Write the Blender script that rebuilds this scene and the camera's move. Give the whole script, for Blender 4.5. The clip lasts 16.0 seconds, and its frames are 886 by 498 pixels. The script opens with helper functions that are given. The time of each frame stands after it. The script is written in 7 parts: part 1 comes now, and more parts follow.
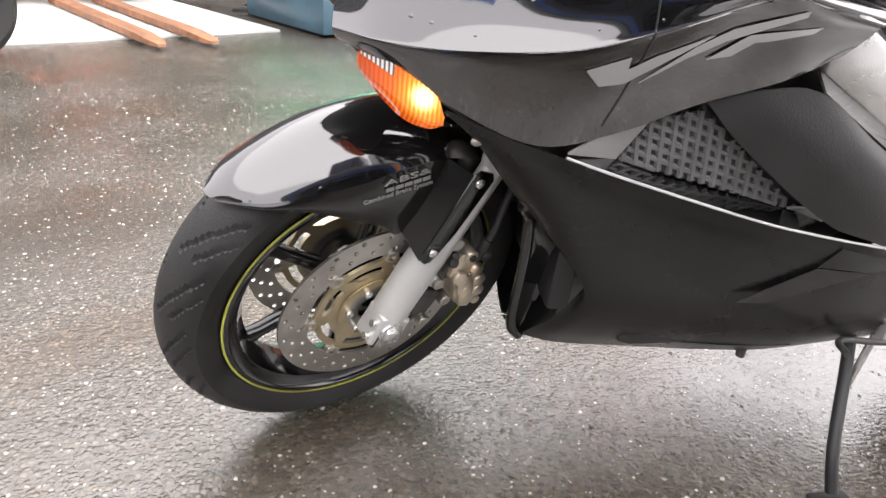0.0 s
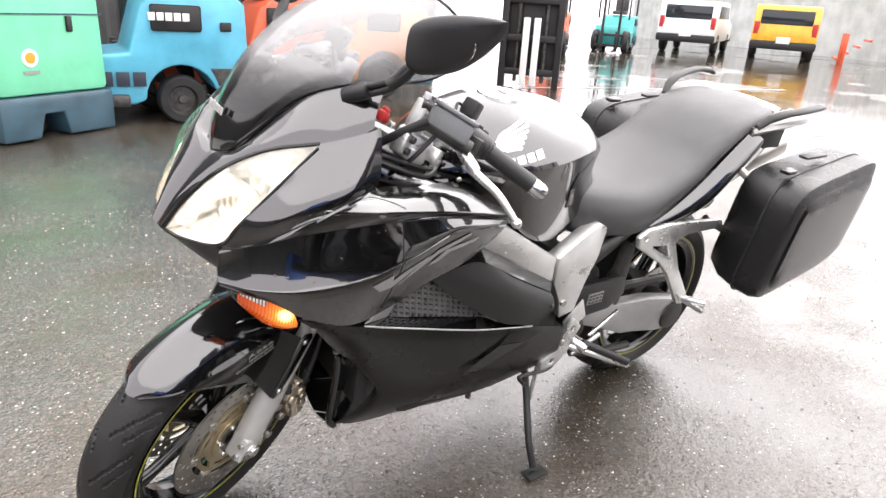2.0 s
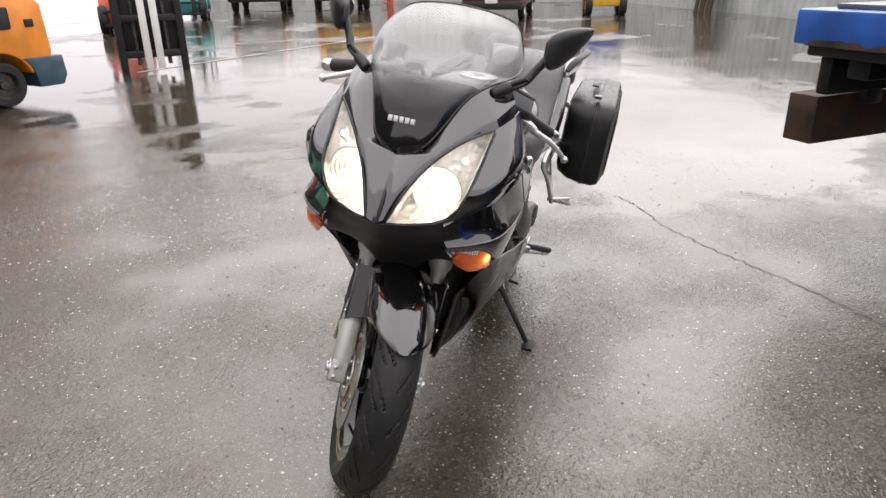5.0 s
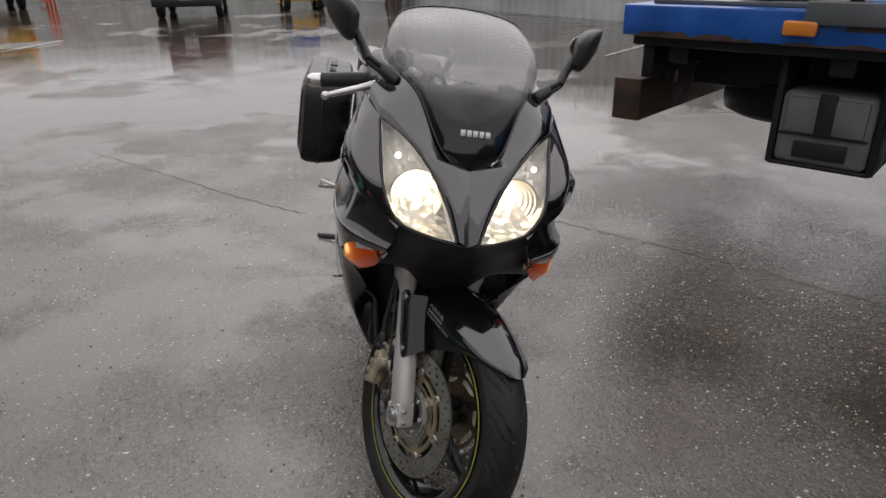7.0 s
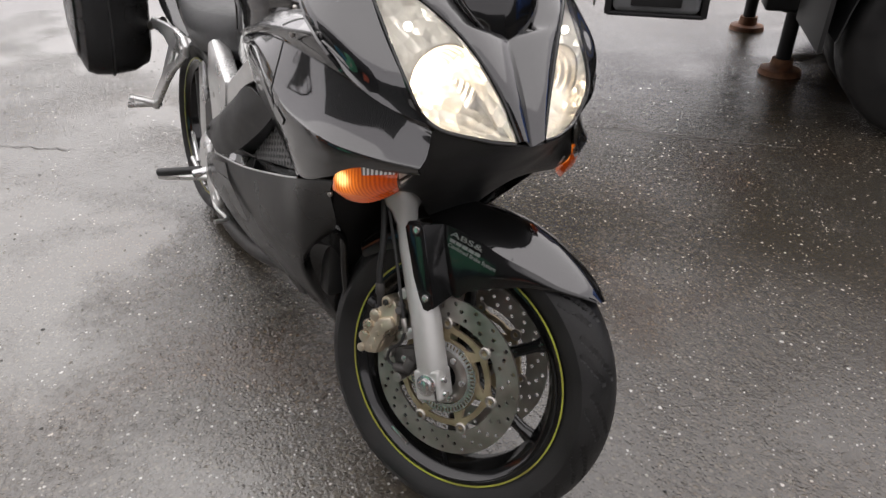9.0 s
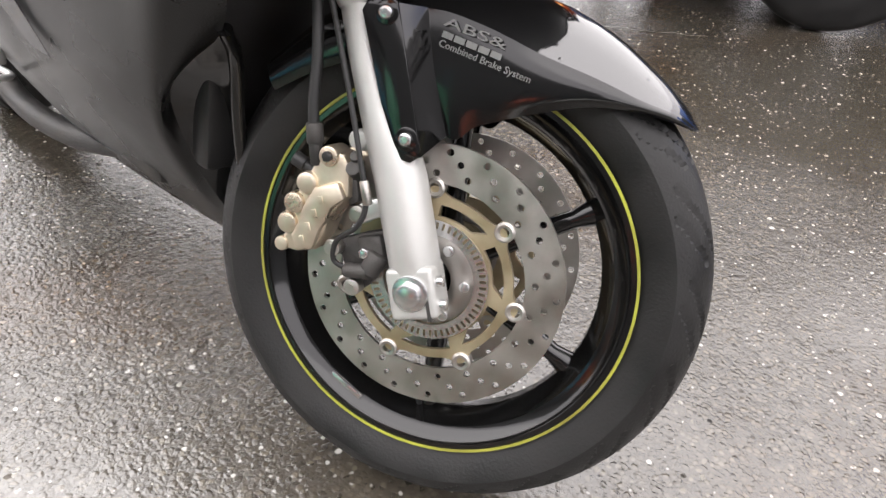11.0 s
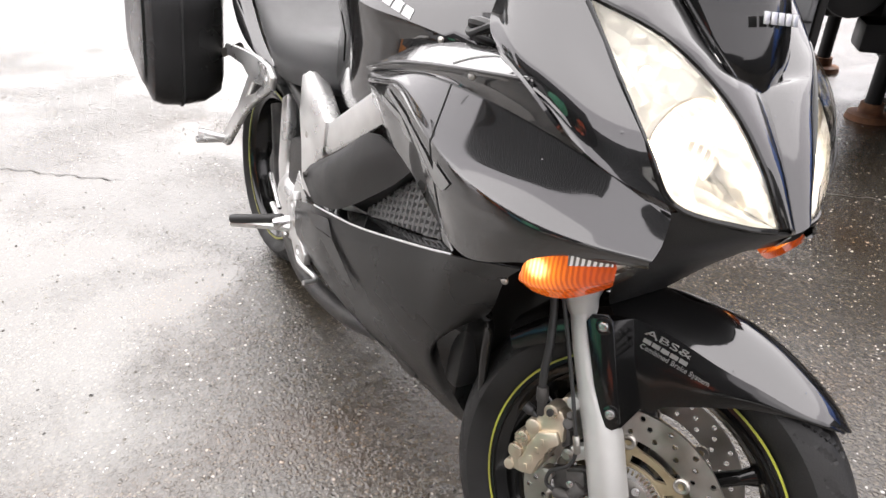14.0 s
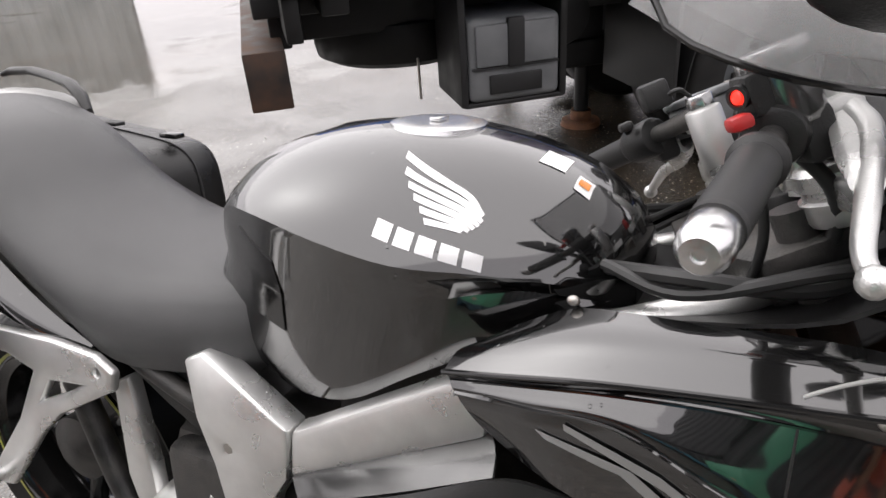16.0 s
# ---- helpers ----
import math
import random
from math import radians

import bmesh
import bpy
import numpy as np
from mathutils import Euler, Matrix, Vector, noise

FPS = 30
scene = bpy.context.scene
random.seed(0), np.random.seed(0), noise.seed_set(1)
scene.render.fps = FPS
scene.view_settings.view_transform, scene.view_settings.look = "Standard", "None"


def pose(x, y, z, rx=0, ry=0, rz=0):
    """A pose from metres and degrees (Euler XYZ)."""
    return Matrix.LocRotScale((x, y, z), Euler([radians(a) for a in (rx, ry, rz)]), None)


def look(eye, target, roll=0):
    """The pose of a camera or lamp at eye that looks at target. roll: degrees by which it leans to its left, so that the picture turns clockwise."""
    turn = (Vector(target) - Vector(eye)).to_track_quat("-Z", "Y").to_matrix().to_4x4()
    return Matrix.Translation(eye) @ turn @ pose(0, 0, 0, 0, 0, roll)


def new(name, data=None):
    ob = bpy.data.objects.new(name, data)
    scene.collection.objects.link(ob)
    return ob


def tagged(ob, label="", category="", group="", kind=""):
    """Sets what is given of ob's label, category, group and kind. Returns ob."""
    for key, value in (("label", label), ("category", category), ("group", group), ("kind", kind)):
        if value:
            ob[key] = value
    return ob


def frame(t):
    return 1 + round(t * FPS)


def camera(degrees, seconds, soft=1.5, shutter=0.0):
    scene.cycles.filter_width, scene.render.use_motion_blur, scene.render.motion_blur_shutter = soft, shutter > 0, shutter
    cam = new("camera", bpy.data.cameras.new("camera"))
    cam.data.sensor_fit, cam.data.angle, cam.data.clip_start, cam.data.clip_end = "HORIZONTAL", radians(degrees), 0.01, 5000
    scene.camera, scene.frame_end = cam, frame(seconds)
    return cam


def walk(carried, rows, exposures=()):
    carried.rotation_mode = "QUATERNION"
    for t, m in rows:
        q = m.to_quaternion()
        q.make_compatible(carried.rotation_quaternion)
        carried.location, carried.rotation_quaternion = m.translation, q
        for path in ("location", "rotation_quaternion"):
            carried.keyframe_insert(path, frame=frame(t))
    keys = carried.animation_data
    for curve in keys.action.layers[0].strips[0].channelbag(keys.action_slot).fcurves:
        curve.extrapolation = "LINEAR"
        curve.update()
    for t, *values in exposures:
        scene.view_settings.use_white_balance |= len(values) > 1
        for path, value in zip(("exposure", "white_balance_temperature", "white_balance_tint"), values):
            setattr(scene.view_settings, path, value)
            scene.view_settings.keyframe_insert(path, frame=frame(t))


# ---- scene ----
cam = camera(66.6, 16.0)
PATH = [
    (0, (1.536, 1.099, 0.816), (1.154, -0.669, -0.037), 4.2),
    (0.5, (1.553, 1.228, 0.979), (0.999, -0.511, 0.162), 0.2),
    (1, (1.662, 1.404, 1.080), (0.812, -0.229, 0.300), 2.4),
    (1.5, (1.734, 1.451, 1.157), (0.696, -0.093, 0.424), 3.2),
    (2, (1.875, 1.428, 1.198), (0.709, -0.044, 0.510), 3.7),
    (2.5, (2.087, 1.418, 1.241), (0.819, 0.069, 0.485), 4.4),
    (3, (2.334, 1.386, 1.286), (0.966, 0.159, 0.497), 3.5),
    (3.5, (2.47, 1.266, 1.305), (0.979, 0.188, 0.521), 2.7),
    (4, (2.626, 1.118, 1.310), (1.002, 0.267, 0.512), 2.8),
    (4.2, (2.699, 1.06, 1.306), (1.041, 0.261, 0.525), 1.9),
    (6.3, (2.99, 0.185, 1.342), (1.153, 0.14, 0.553), -0.1),
    (6.5, (2.975, 0.1, 1.345), (1.136, 0.136, 0.560), 0.6),
    (7, (2.856, -0.068, 1.345), (1.04, 0.215, 0.556), -0.6),
    (7.5, (2.735, -0.221, 1.358), (0.951, 0.189, 0.552), -0.9),
    (8, (2.635, -0.38, 1.331), (0.975, 0.294, 0.443), 0.6),
    (8.5, (2.49, -0.482, 1.297), (0.97, 0.38, 0.324), -1.4),
    (9, (2.284, -0.458, 1.204), (0.876, 0.476, 0.134), -0.5),
    (9.5, (2.079, -0.393, 1.050), (0.802, 0.687, -0.047), 2.0),
    (10, (1.94, -0.392, 0.858), (0.867, 0.815, -0.321), 5.4),
    (10.2, (1.892, -0.387, 0.798), (0.853, 0.852, -0.378), 5.3),
    (12.3, (1.9, -0.424, 0.814), (0.801, 0.788, -0.337), 5.1),
    (12.5, (1.916, -0.435, 0.830), (0.773, 0.739, -0.316), 4.9),
    (13, (1.966, -0.46, 0.906), (0.685, 0.61, -0.196), 5.1),
    (13.5, (1.981, -0.486, 1.045), (0.562, 0.48, 0.019), 3.4),
    (14, (1.921, -0.522, 1.153), (0.463, 0.408, 0.147), 0.9),
    (14.5, (1.774, -0.59, 1.231), (0.339, 0.408, 0.260), -2.6),
    (15, (1.548, -0.61, 1.251), (0.191, 0.454, 0.239), -3.1),
    (15.5, (1.31, -0.563, 1.245), (0.099, 0.659, 0.224), -2.4),
    (15.8, (1.197, -0.52, 1.253), (0.16, 0.898, 0.297), -3.5),
    (16, (1.135, -0.484, 1.266), (0.35, 1.085, 0.307), -4.3),
]
walk(cam, [(t, look(eye, target, roll)) for t, eye, target, roll in PATH],
     [(0, 2.15), (0.5, 2.2), (1.0, 2.3), (1.5, 2.06), (2.5, 1.55), (3.5, 1.18), (4.2, 1.08), (6.3, 0.15), (7, -0.08), (8.5, 0.27), (9.5, 1.0), (10, 1.55), (12.5, 1.82), (14.5, 1.29), (16, 0.93)])

# ---- world and light: an overcast, rainy afternoon ----
world = bpy.data.worlds.new("overcast")
scene.world = world
world.use_nodes = True
wn, wl = world.node_tree.nodes, world.node_tree.links
sky = wn.new("ShaderNodeTexSky")
sky.sky_type, sky.sun_disc = "NISHITA", False
sky.sun_elevation, sky.sun_rotation = radians(45), radians(270)
sky.dust_density = 6.0
grey = wn.new("ShaderNodeHueSaturation")
grey.inputs["Saturation"].default_value = 0.12
grey.inputs["Value"].default_value = 1.0
wl.new(sky.outputs["Color"], grey.inputs["Color"])
# a closed cloud deck evens the sky out
cloud = wn.new("ShaderNodeMix")
cloud.data_type = "RGBA"
cloud.inputs[0].default_value = 0.85
cloud.inputs[7].default_value = (6.25, 5.90, 6.12, 1)
wl.new(grey.outputs["Color"], cloud.inputs[6])
wl.new(cloud.outputs[2], wn["Background"].inputs["Color"])
wn["Background"].inputs["Strength"].default_value = 0.145

sun = new("sun", bpy.data.lights.new("sun", "SUN"))
sun.data.energy, sun.data.angle, sun.data.color = 1.15, radians(125), (1.0, 0.97, 0.94)
sun.matrix_world = look((-1.6, 0.8, 6.0), (0, 0, 0))


# ---- materials ----
def material(name, color, rough=0.5, metal=0.0, coat=0.0, coat_rough=0.05, spec=0.5):
    m = bpy.data.materials.new(name)
    m.use_nodes = True
    b = m.node_tree.nodes["Principled BSDF"]
    b.inputs["Base Color"].default_value = (*color, 1)
    b.inputs["Roughness"].default_value = rough
    b.inputs["Metallic"].default_value = metal
    b.inputs["Coat Weight"].default_value = coat
    b.inputs["Coat Roughness"].default_value = coat_rough
    b.inputs["Specular IOR Level"].default_value = spec
    return m


def nodes(m):
    return m.node_tree.nodes, m.node_tree.links, m.node_tree.nodes["Principled BSDF"]


def tex(m, kind, scale, detail=4.0, coords="Object"):
    n, l, _ = nodes(m)
    tc = n.new("ShaderNodeTexCoord")
    t = n.new(kind)
    t.inputs["Scale"].default_value = scale
    if kind == "ShaderNodeTexNoise":
        t.inputs["Detail"].default_value = detail
    l.new(tc.outputs[coords], t.inputs["Vector"])
    return t


def ramp(m, source, stops):
    n, l, _ = nodes(m)
    r = n.new("ShaderNodeValToRGB")
    els = r.color_ramp.elements
    while len(els) < len(stops):
        els.new(0.5)
    for el, (pos, col) in zip(els, stops):
        el.position = pos
        el.color = (*col, 1) if len(col) == 3 else col
    l.new(source, r.inputs["Fac"])
    return r


def grime(m, c0, c1, scale=6.0, rough=None, bump=0.0, bump_scale=200.0, lo=0.35, hi=0.65):
    """Two-tone wear at a coarse scale, uneven gloss and a fine relief."""
    n, l, b = nodes(m)
    t = tex(m, "ShaderNodeTexNoise", scale, 6.0)
    r = ramp(m, t.outputs["Fac"], [(lo, c0), (hi, c1)])
    l.new(r.outputs["Color"], b.inputs["Base Color"])
    if rough:
        rr = ramp(m, t.outputs["Fac"], [(lo, (rough[0],) * 3), (hi, (rough[1],) * 3)])
        l.new(rr.outputs["Color"], b.inputs["Roughness"])
    if bump:
        f = tex(m, "ShaderNodeTexNoise", bump_scale, 3.0)
        bp = n.new("ShaderNodeBump")
        bp.inputs["Strength"].default_value = bump
        bp.inputs["Distance"].default_value = 0.002
        l.new(f.outputs["Fac"], bp.inputs["Height"])
        l.new(bp.outputs["Normal"], b.inputs["Normal"])
    return m


def droplets(m, scale=62.0, share=0.22, strength=0.5):
    """Scattered rain beads standing on a glossy surface."""
    n, l, b = nodes(m)
    v = tex(m, "ShaderNodeTexVoronoi", scale)
    v.inputs["Randomness"].default_value = 1.0
    sep, pick, mul = n.new("ShaderNodeSeparateColor"), n.new("ShaderNodeMath"), n.new("ShaderNodeMath")
    l.new(v.outputs["Color"], sep.inputs[0])
    pick.operation, mul.operation = "LESS_THAN", "MULTIPLY"
    pick.inputs[1].default_value = share
    l.new(sep.outputs[1], pick.inputs[0])
    bead = ramp(m, v.outputs["Distance"], [(0.0, (1, 1, 1)), (0.09, (0.6, 0.6, 0.6)), (0.13, (0, 0, 0))])
    l.new(bead.outputs["Color"], mul.inputs[0])
    l.new(pick.outputs[0], mul.inputs[1])
    bp = n.new("ShaderNodeBump")
    bp.inputs["Strength"].default_value = strength
    bp.inputs["Distance"].default_value = 0.0012
    l.new(mul.outputs[0], bp.inputs["Height"])
    l.new(bp.outputs["Normal"], b.inputs["Coat Normal"])
    l.new(bp.outputs["Normal"], b.inputs["Normal"])
    return m


PAINT = material("black_metallic_paint", (0.004, 0.004, 0.0042), 0.3, 0.0, 1.0, 0.05, 0.12)
PAINT.node_tree.nodes["Principled BSDF"].inputs["Coat IOR"].default_value = 1.98
droplets(PAINT)
_, l_, b_ = nodes(PAINT)
fl = tex(PAINT, "ShaderNodeTexNoise", 14.0, 3.0)
fr_ = ramp(PAINT, fl.outputs["Fac"], [(0.35, (0.002, 0.002, 0.0021)), (0.7, (0.004, 0.004, 0.0042))])
l_.new(fr_.outputs["Color"], b_.inputs["Base Color"])
BLACK = grime(material("black_plastic", (0.012, 0.012, 0.012), 0.45), (0.008, 0.008, 0.008), (0.018, 0.018, 0.018), 9, (0.35, 0.55), 0.3, 500)
GLOSSB = material("gloss_black", (0.005, 0.005, 0.005), 0.12, 0.0, 0.25)
TEXB = grime(material("grained_black_plastic", (0.03, 0.03, 0.03), 0.5, spec=0.4), (0.006, 0.006, 0.006), (0.012, 0.012, 0.012), 5, (0.20, 0.30), 0.35, 700)
RUBBER = grime(material("tyre_rubber", (0.025, 0.025, 0.025), 0.6, spec=0.4), (0.007, 0.007, 0.007), (0.017, 0.0165, 0.016), 14, (0.42, 0.7), 0.3, 300)
SEAT = grime(material("black_vinyl", (0.03, 0.03, 0.03), 0.42), (0.042, 0.042, 0.043), (0.058, 0.058, 0.059), 7, (0.30, 0.40), 0.6, 900)
ALU = grime(material("cast_aluminium", (0.55, 0.55, 0.53), 0.42, 0.85), (0.62, 0.62, 0.61), (0.78, 0.78, 0.765), 12, (0.24, 0.38), 0.25, 600)
FORK = grime(material("silver_fork_paint", (0.5, 0.5, 0.49), 0.38, 0.45), (0.46, 0.46, 0.44), (0.56, 0.56, 0.54), 10, (0.32, 0.46), 0.15, 700)
STEEL = grime(material("brushed_steel", (0.5, 0.49, 0.46), 0.3, 1.0), (0.40, 0.38, 0.35), (0.52, 0.50, 0.47), 25, (0.28, 0.42), 0.2, 900)
CHROME = material("bright_steel", (0.68, 0.68, 0.68), 0.26, 1.0)
BRONZE = grime(material("bronze_anodised", (0.36, 0.30, 0.2), 0.35, 0.8), (0.40, 0.33, 0.21), (0.54, 0.46, 0.31), 20, (0.3, 0.45), 0.2, 700)
GOLD = grime(material("gold_caliper", (0.6, 0.5, 0.36), 0.32, 0.85), (0.55, 0.47, 0.36), (0.74, 0.66, 0.53), 25, (0.26, 0.40), 0.2, 700)
SWING = grime(material("grey_swingarm_paint", (0.2, 0.2, 0.2), 0.35, 0.3), (0.28, 0.28, 0.275), (0.37, 0.37, 0.36), 9, (0.3, 0.45), 0.2, 500)
DARKM = grime(material("dark_metal", (0.06, 0.06, 0.06), 0.5, 0.5), (0.03, 0.03, 0.03), (0.09, 0.085, 0.08), 18, (0.4, 0.65), 0.4, 300)
DECAL = material("silver_decal", (0.66, 0.66, 0.66), 0.38, 0.7)
DECALG = material("grey_decal", (0.27, 0.27, 0.265), 0.35, 0.3)
WHITE = material("white_paint", (0.8, 0.8, 0.8), 0.4)
REDP = material("red_plastic", (0.42, 0.02, 0.02), 0.4)
TAPE = grime(material("yellow_rim_tape", (0.40, 0.38, 0.04), 0.3), (0.20, 0.18, 0.04), (0.42, 0.44, 0.06), 8)
BLACKRUB = material("rubber_hose", (0.018, 0.018, 0.018), 0.5)


def glass(name, color, rough=0.02, ior=1.45, alpha=1.0):
    m = bpy.data.materials.new(name)
    m.use_nodes = True
    n, l = m.node_tree.nodes, m.node_tree.links
    n.remove(n["Principled BSDF"])
    tr, gl, mx, fr = n.new("ShaderNodeBsdfTransparent"), n.new("ShaderNodeBsdfGlossy"), n.new("ShaderNodeMixShader"), n.new("ShaderNodeLayerWeight")
    tr.inputs["Color"].default_value = (*color, 1)
    gl.inputs["Roughness"].default_value = rough
    fr.inputs["Blend"].default_value = 0.5
    bend, lift = n.new("ShaderNodeMath"), n.new("ShaderNodeMath")
    bend.operation, lift.operation = "POWER", "MULTIPLY_ADD"
    bend.inputs[1].default_value = 4.0
    lift.inputs[1].default_value, lift.inputs[2].default_value = 0.8, 0.035 * ior / 1.45
    l.new(fr.outputs["Facing"], bend.inputs[0])
    l.new(bend.outputs[0], lift.inputs[0])
    l.new(lift.outputs[0], mx.inputs[0])
    l.new(tr.outputs[0], mx.inputs[1])
    l.new(gl.outputs[0], mx.inputs[2])
    l.new(mx.outputs[0], n["Material Output"].inputs["Surface"])
    return m


LENS = glass("clear_lens", (0.97, 0.96, 0.93))
SCREEN = glass("hazy_screen", (0.90, 0.90, 0.90), 0.05, 1.5)
sn, sl = SCREEN.node_tree.nodes, SCREEN.node_tree.links
haze, wipe = sn.new("ShaderNodeBsdfDiffuse"), sn.new("ShaderNodeMixShader")
haze.inputs["Color"].default_value = (0.42, 0.42, 0.42, 1)
wipe.inputs[0].default_value = 0.33
sl.new(sn["Mix Shader"].outputs[0], wipe.inputs[1])
sl.new(haze.outputs[0], wipe.inputs[2])
sl.new(wipe.outputs[0], sn["Material Output"].inputs["Surface"])
TINT = material("faded_screen_paint", (0.006, 0.006, 0.006), 0.1, 0.0, 0.3)
tn, tl, tb = nodes(TINT)
tco, tsep, tfade = tn.new("ShaderNodeTexCoord"), tn.new("ShaderNodeSeparateXYZ"), tn.new("ShaderNodeMapRange")
tfade.inputs[1].default_value, tfade.inputs[2].default_value = 1.025, 1.125
tfade.inputs[3].default_value, tfade.inputs[4].default_value = 1.0, 0.0
tl.new(tco.outputs["Object"], tsep.inputs[0])
tl.new(tsep.outputs[2], tfade.inputs[0])
tl.new(tfade.outputs[0], tb.inputs["Alpha"])
REFLECT = material("chromed_reflector", (0.85, 0.83, 0.8), 0.16, 1.0)
HOUSING = material("lamp_housing_silver", (0.90, 0.90, 0.89), 0.30, 0.6)
hn, hl, hb = nodes(HOUSING)
facet = tex(HOUSING, "ShaderNodeTexVoronoi", 44.0)
hbump = hn.new("ShaderNodeBump")
hbump.inputs["Strength"].default_value, hbump.inputs["Distance"].default_value = 0.7, 0.012
hl.new(facet.outputs["Distance"], hbump.inputs["Height"])
hl.new(hbump.outputs["Normal"], hb.inputs["Normal"])


def lit(name, color, strength, base=(0.8, 0.8, 0.8)):
    m = material(name, base, 0.3)
    b = m.node_tree.nodes["Principled BSDF"]
    b.inputs["Emission Color"].default_value = (*color, 1)
    b.inputs["Emission Strength"].default_value = strength
    return m


FILAMENT = lit("lit_bulb", (1.0, 0.80, 0.57), 13.0)
# added light source: lifts the upper part of the lamp housing
FILL_BULB = lit("lit_fill_bulb", (1.0, 0.92, 0.82), 5.0)
BOWL = material("mirror_bowl", (0.92, 0.90, 0.87), 0.32, 1.0)
bn_, bl_, bb_ = nodes(BOWL)
bw_ = tex(BOWL, "ShaderNodeTexWave", 34.0)
bbump = bn_.new("ShaderNodeBump")
bbump.inputs["Strength"].default_value, bbump.inputs["Distance"].default_value = 0.25, 0.004
bl_.new(bw_.outputs["Fac"], bbump.inputs["Height"])
bl_.new(bbump.outputs["Normal"], bb_.inputs["Normal"])


WARN = lit("lit_red_lamp", (1.0, 0.03, 0.015), 0.9, (0.6, 0.02, 0.02))
AMBER = material("amber_lens", (0.16, 0.018, 0.002), 0.10, 0.0, 0.8)
an, al, ab = nodes(AMBER)
aco, aabs, adist = an.new("ShaderNodeTexCoord"), an.new("ShaderNodeVectorMath"), an.new("ShaderNodeVectorMath")
aabs.operation, adist.operation = "ABSOLUTE", "DISTANCE"
adist.inputs[1].default_value = (1.414, 0.244, 0.722)  # the lit bulb
al.new(aco.outputs["Object"], aabs.inputs[0])
al.new(aabs.outputs[0], adist.inputs[0])
aglow = ramp(AMBER, adist.outputs["Value"], [(0.008, (0.85, 0.85, 0.85)), (0.016, (0.32, 0.32, 0.32)), (0.034, (0.13, 0.13, 0.13)), (0.080, (0.06, 0.06, 0.06))])
aflute = tex(AMBER, "ShaderNodeTexWave", 70.0, 1.0)
aflute.bands_direction = "X"
aflute.inputs["Distortion"].default_value = 1.5
afl = ramp(AMBER, aflute.outputs["Fac"], [(0.2, (1.1, 1.1, 1.1)), (0.8, (2.2, 2.2, 2.2))])
ahot = ramp(AMBER, adist.outputs["Value"], [(0.008, (1.0, 0.60, 0.20)), (0.018, (1.0, 0.24, 0.02)), (0.06, (1.0, 0.13, 0.006))])
al.new(ahot.outputs["Color"], ab.inputs["Emission Color"])
amul = an.new("ShaderNodeMath")
amul.operation = "MULTIPLY"
al.new(aglow.outputs["Color"], amul.inputs[0])
al.new(afl.outputs["Color"], amul.inputs[1])
al.new(amul.outputs[0], ab.inputs["Emission Strength"])
RIBBED = material("clear_ribbed_plastic", (0.5, 0.49, 0.47), 0.15, 0.0, 0.6)
_, rl, rb = nodes(RIBBED)
rib = tex(RIBBED, "ShaderNodeTexWave", 75.0, 1.0)
ribc = ramp(RIBBED, rib.outputs["Fac"], [(0.3, (0.10, 0.09, 0.08)), (0.6, (0.62, 0.61, 0.58))])
rl.new(ribc.outputs["Color"], rb.inputs["Base Color"])
ORANGE_REFLECT = material("amber_reflector", (0.7, 0.24, 0.03), 0.25, 0.0, 0.6)


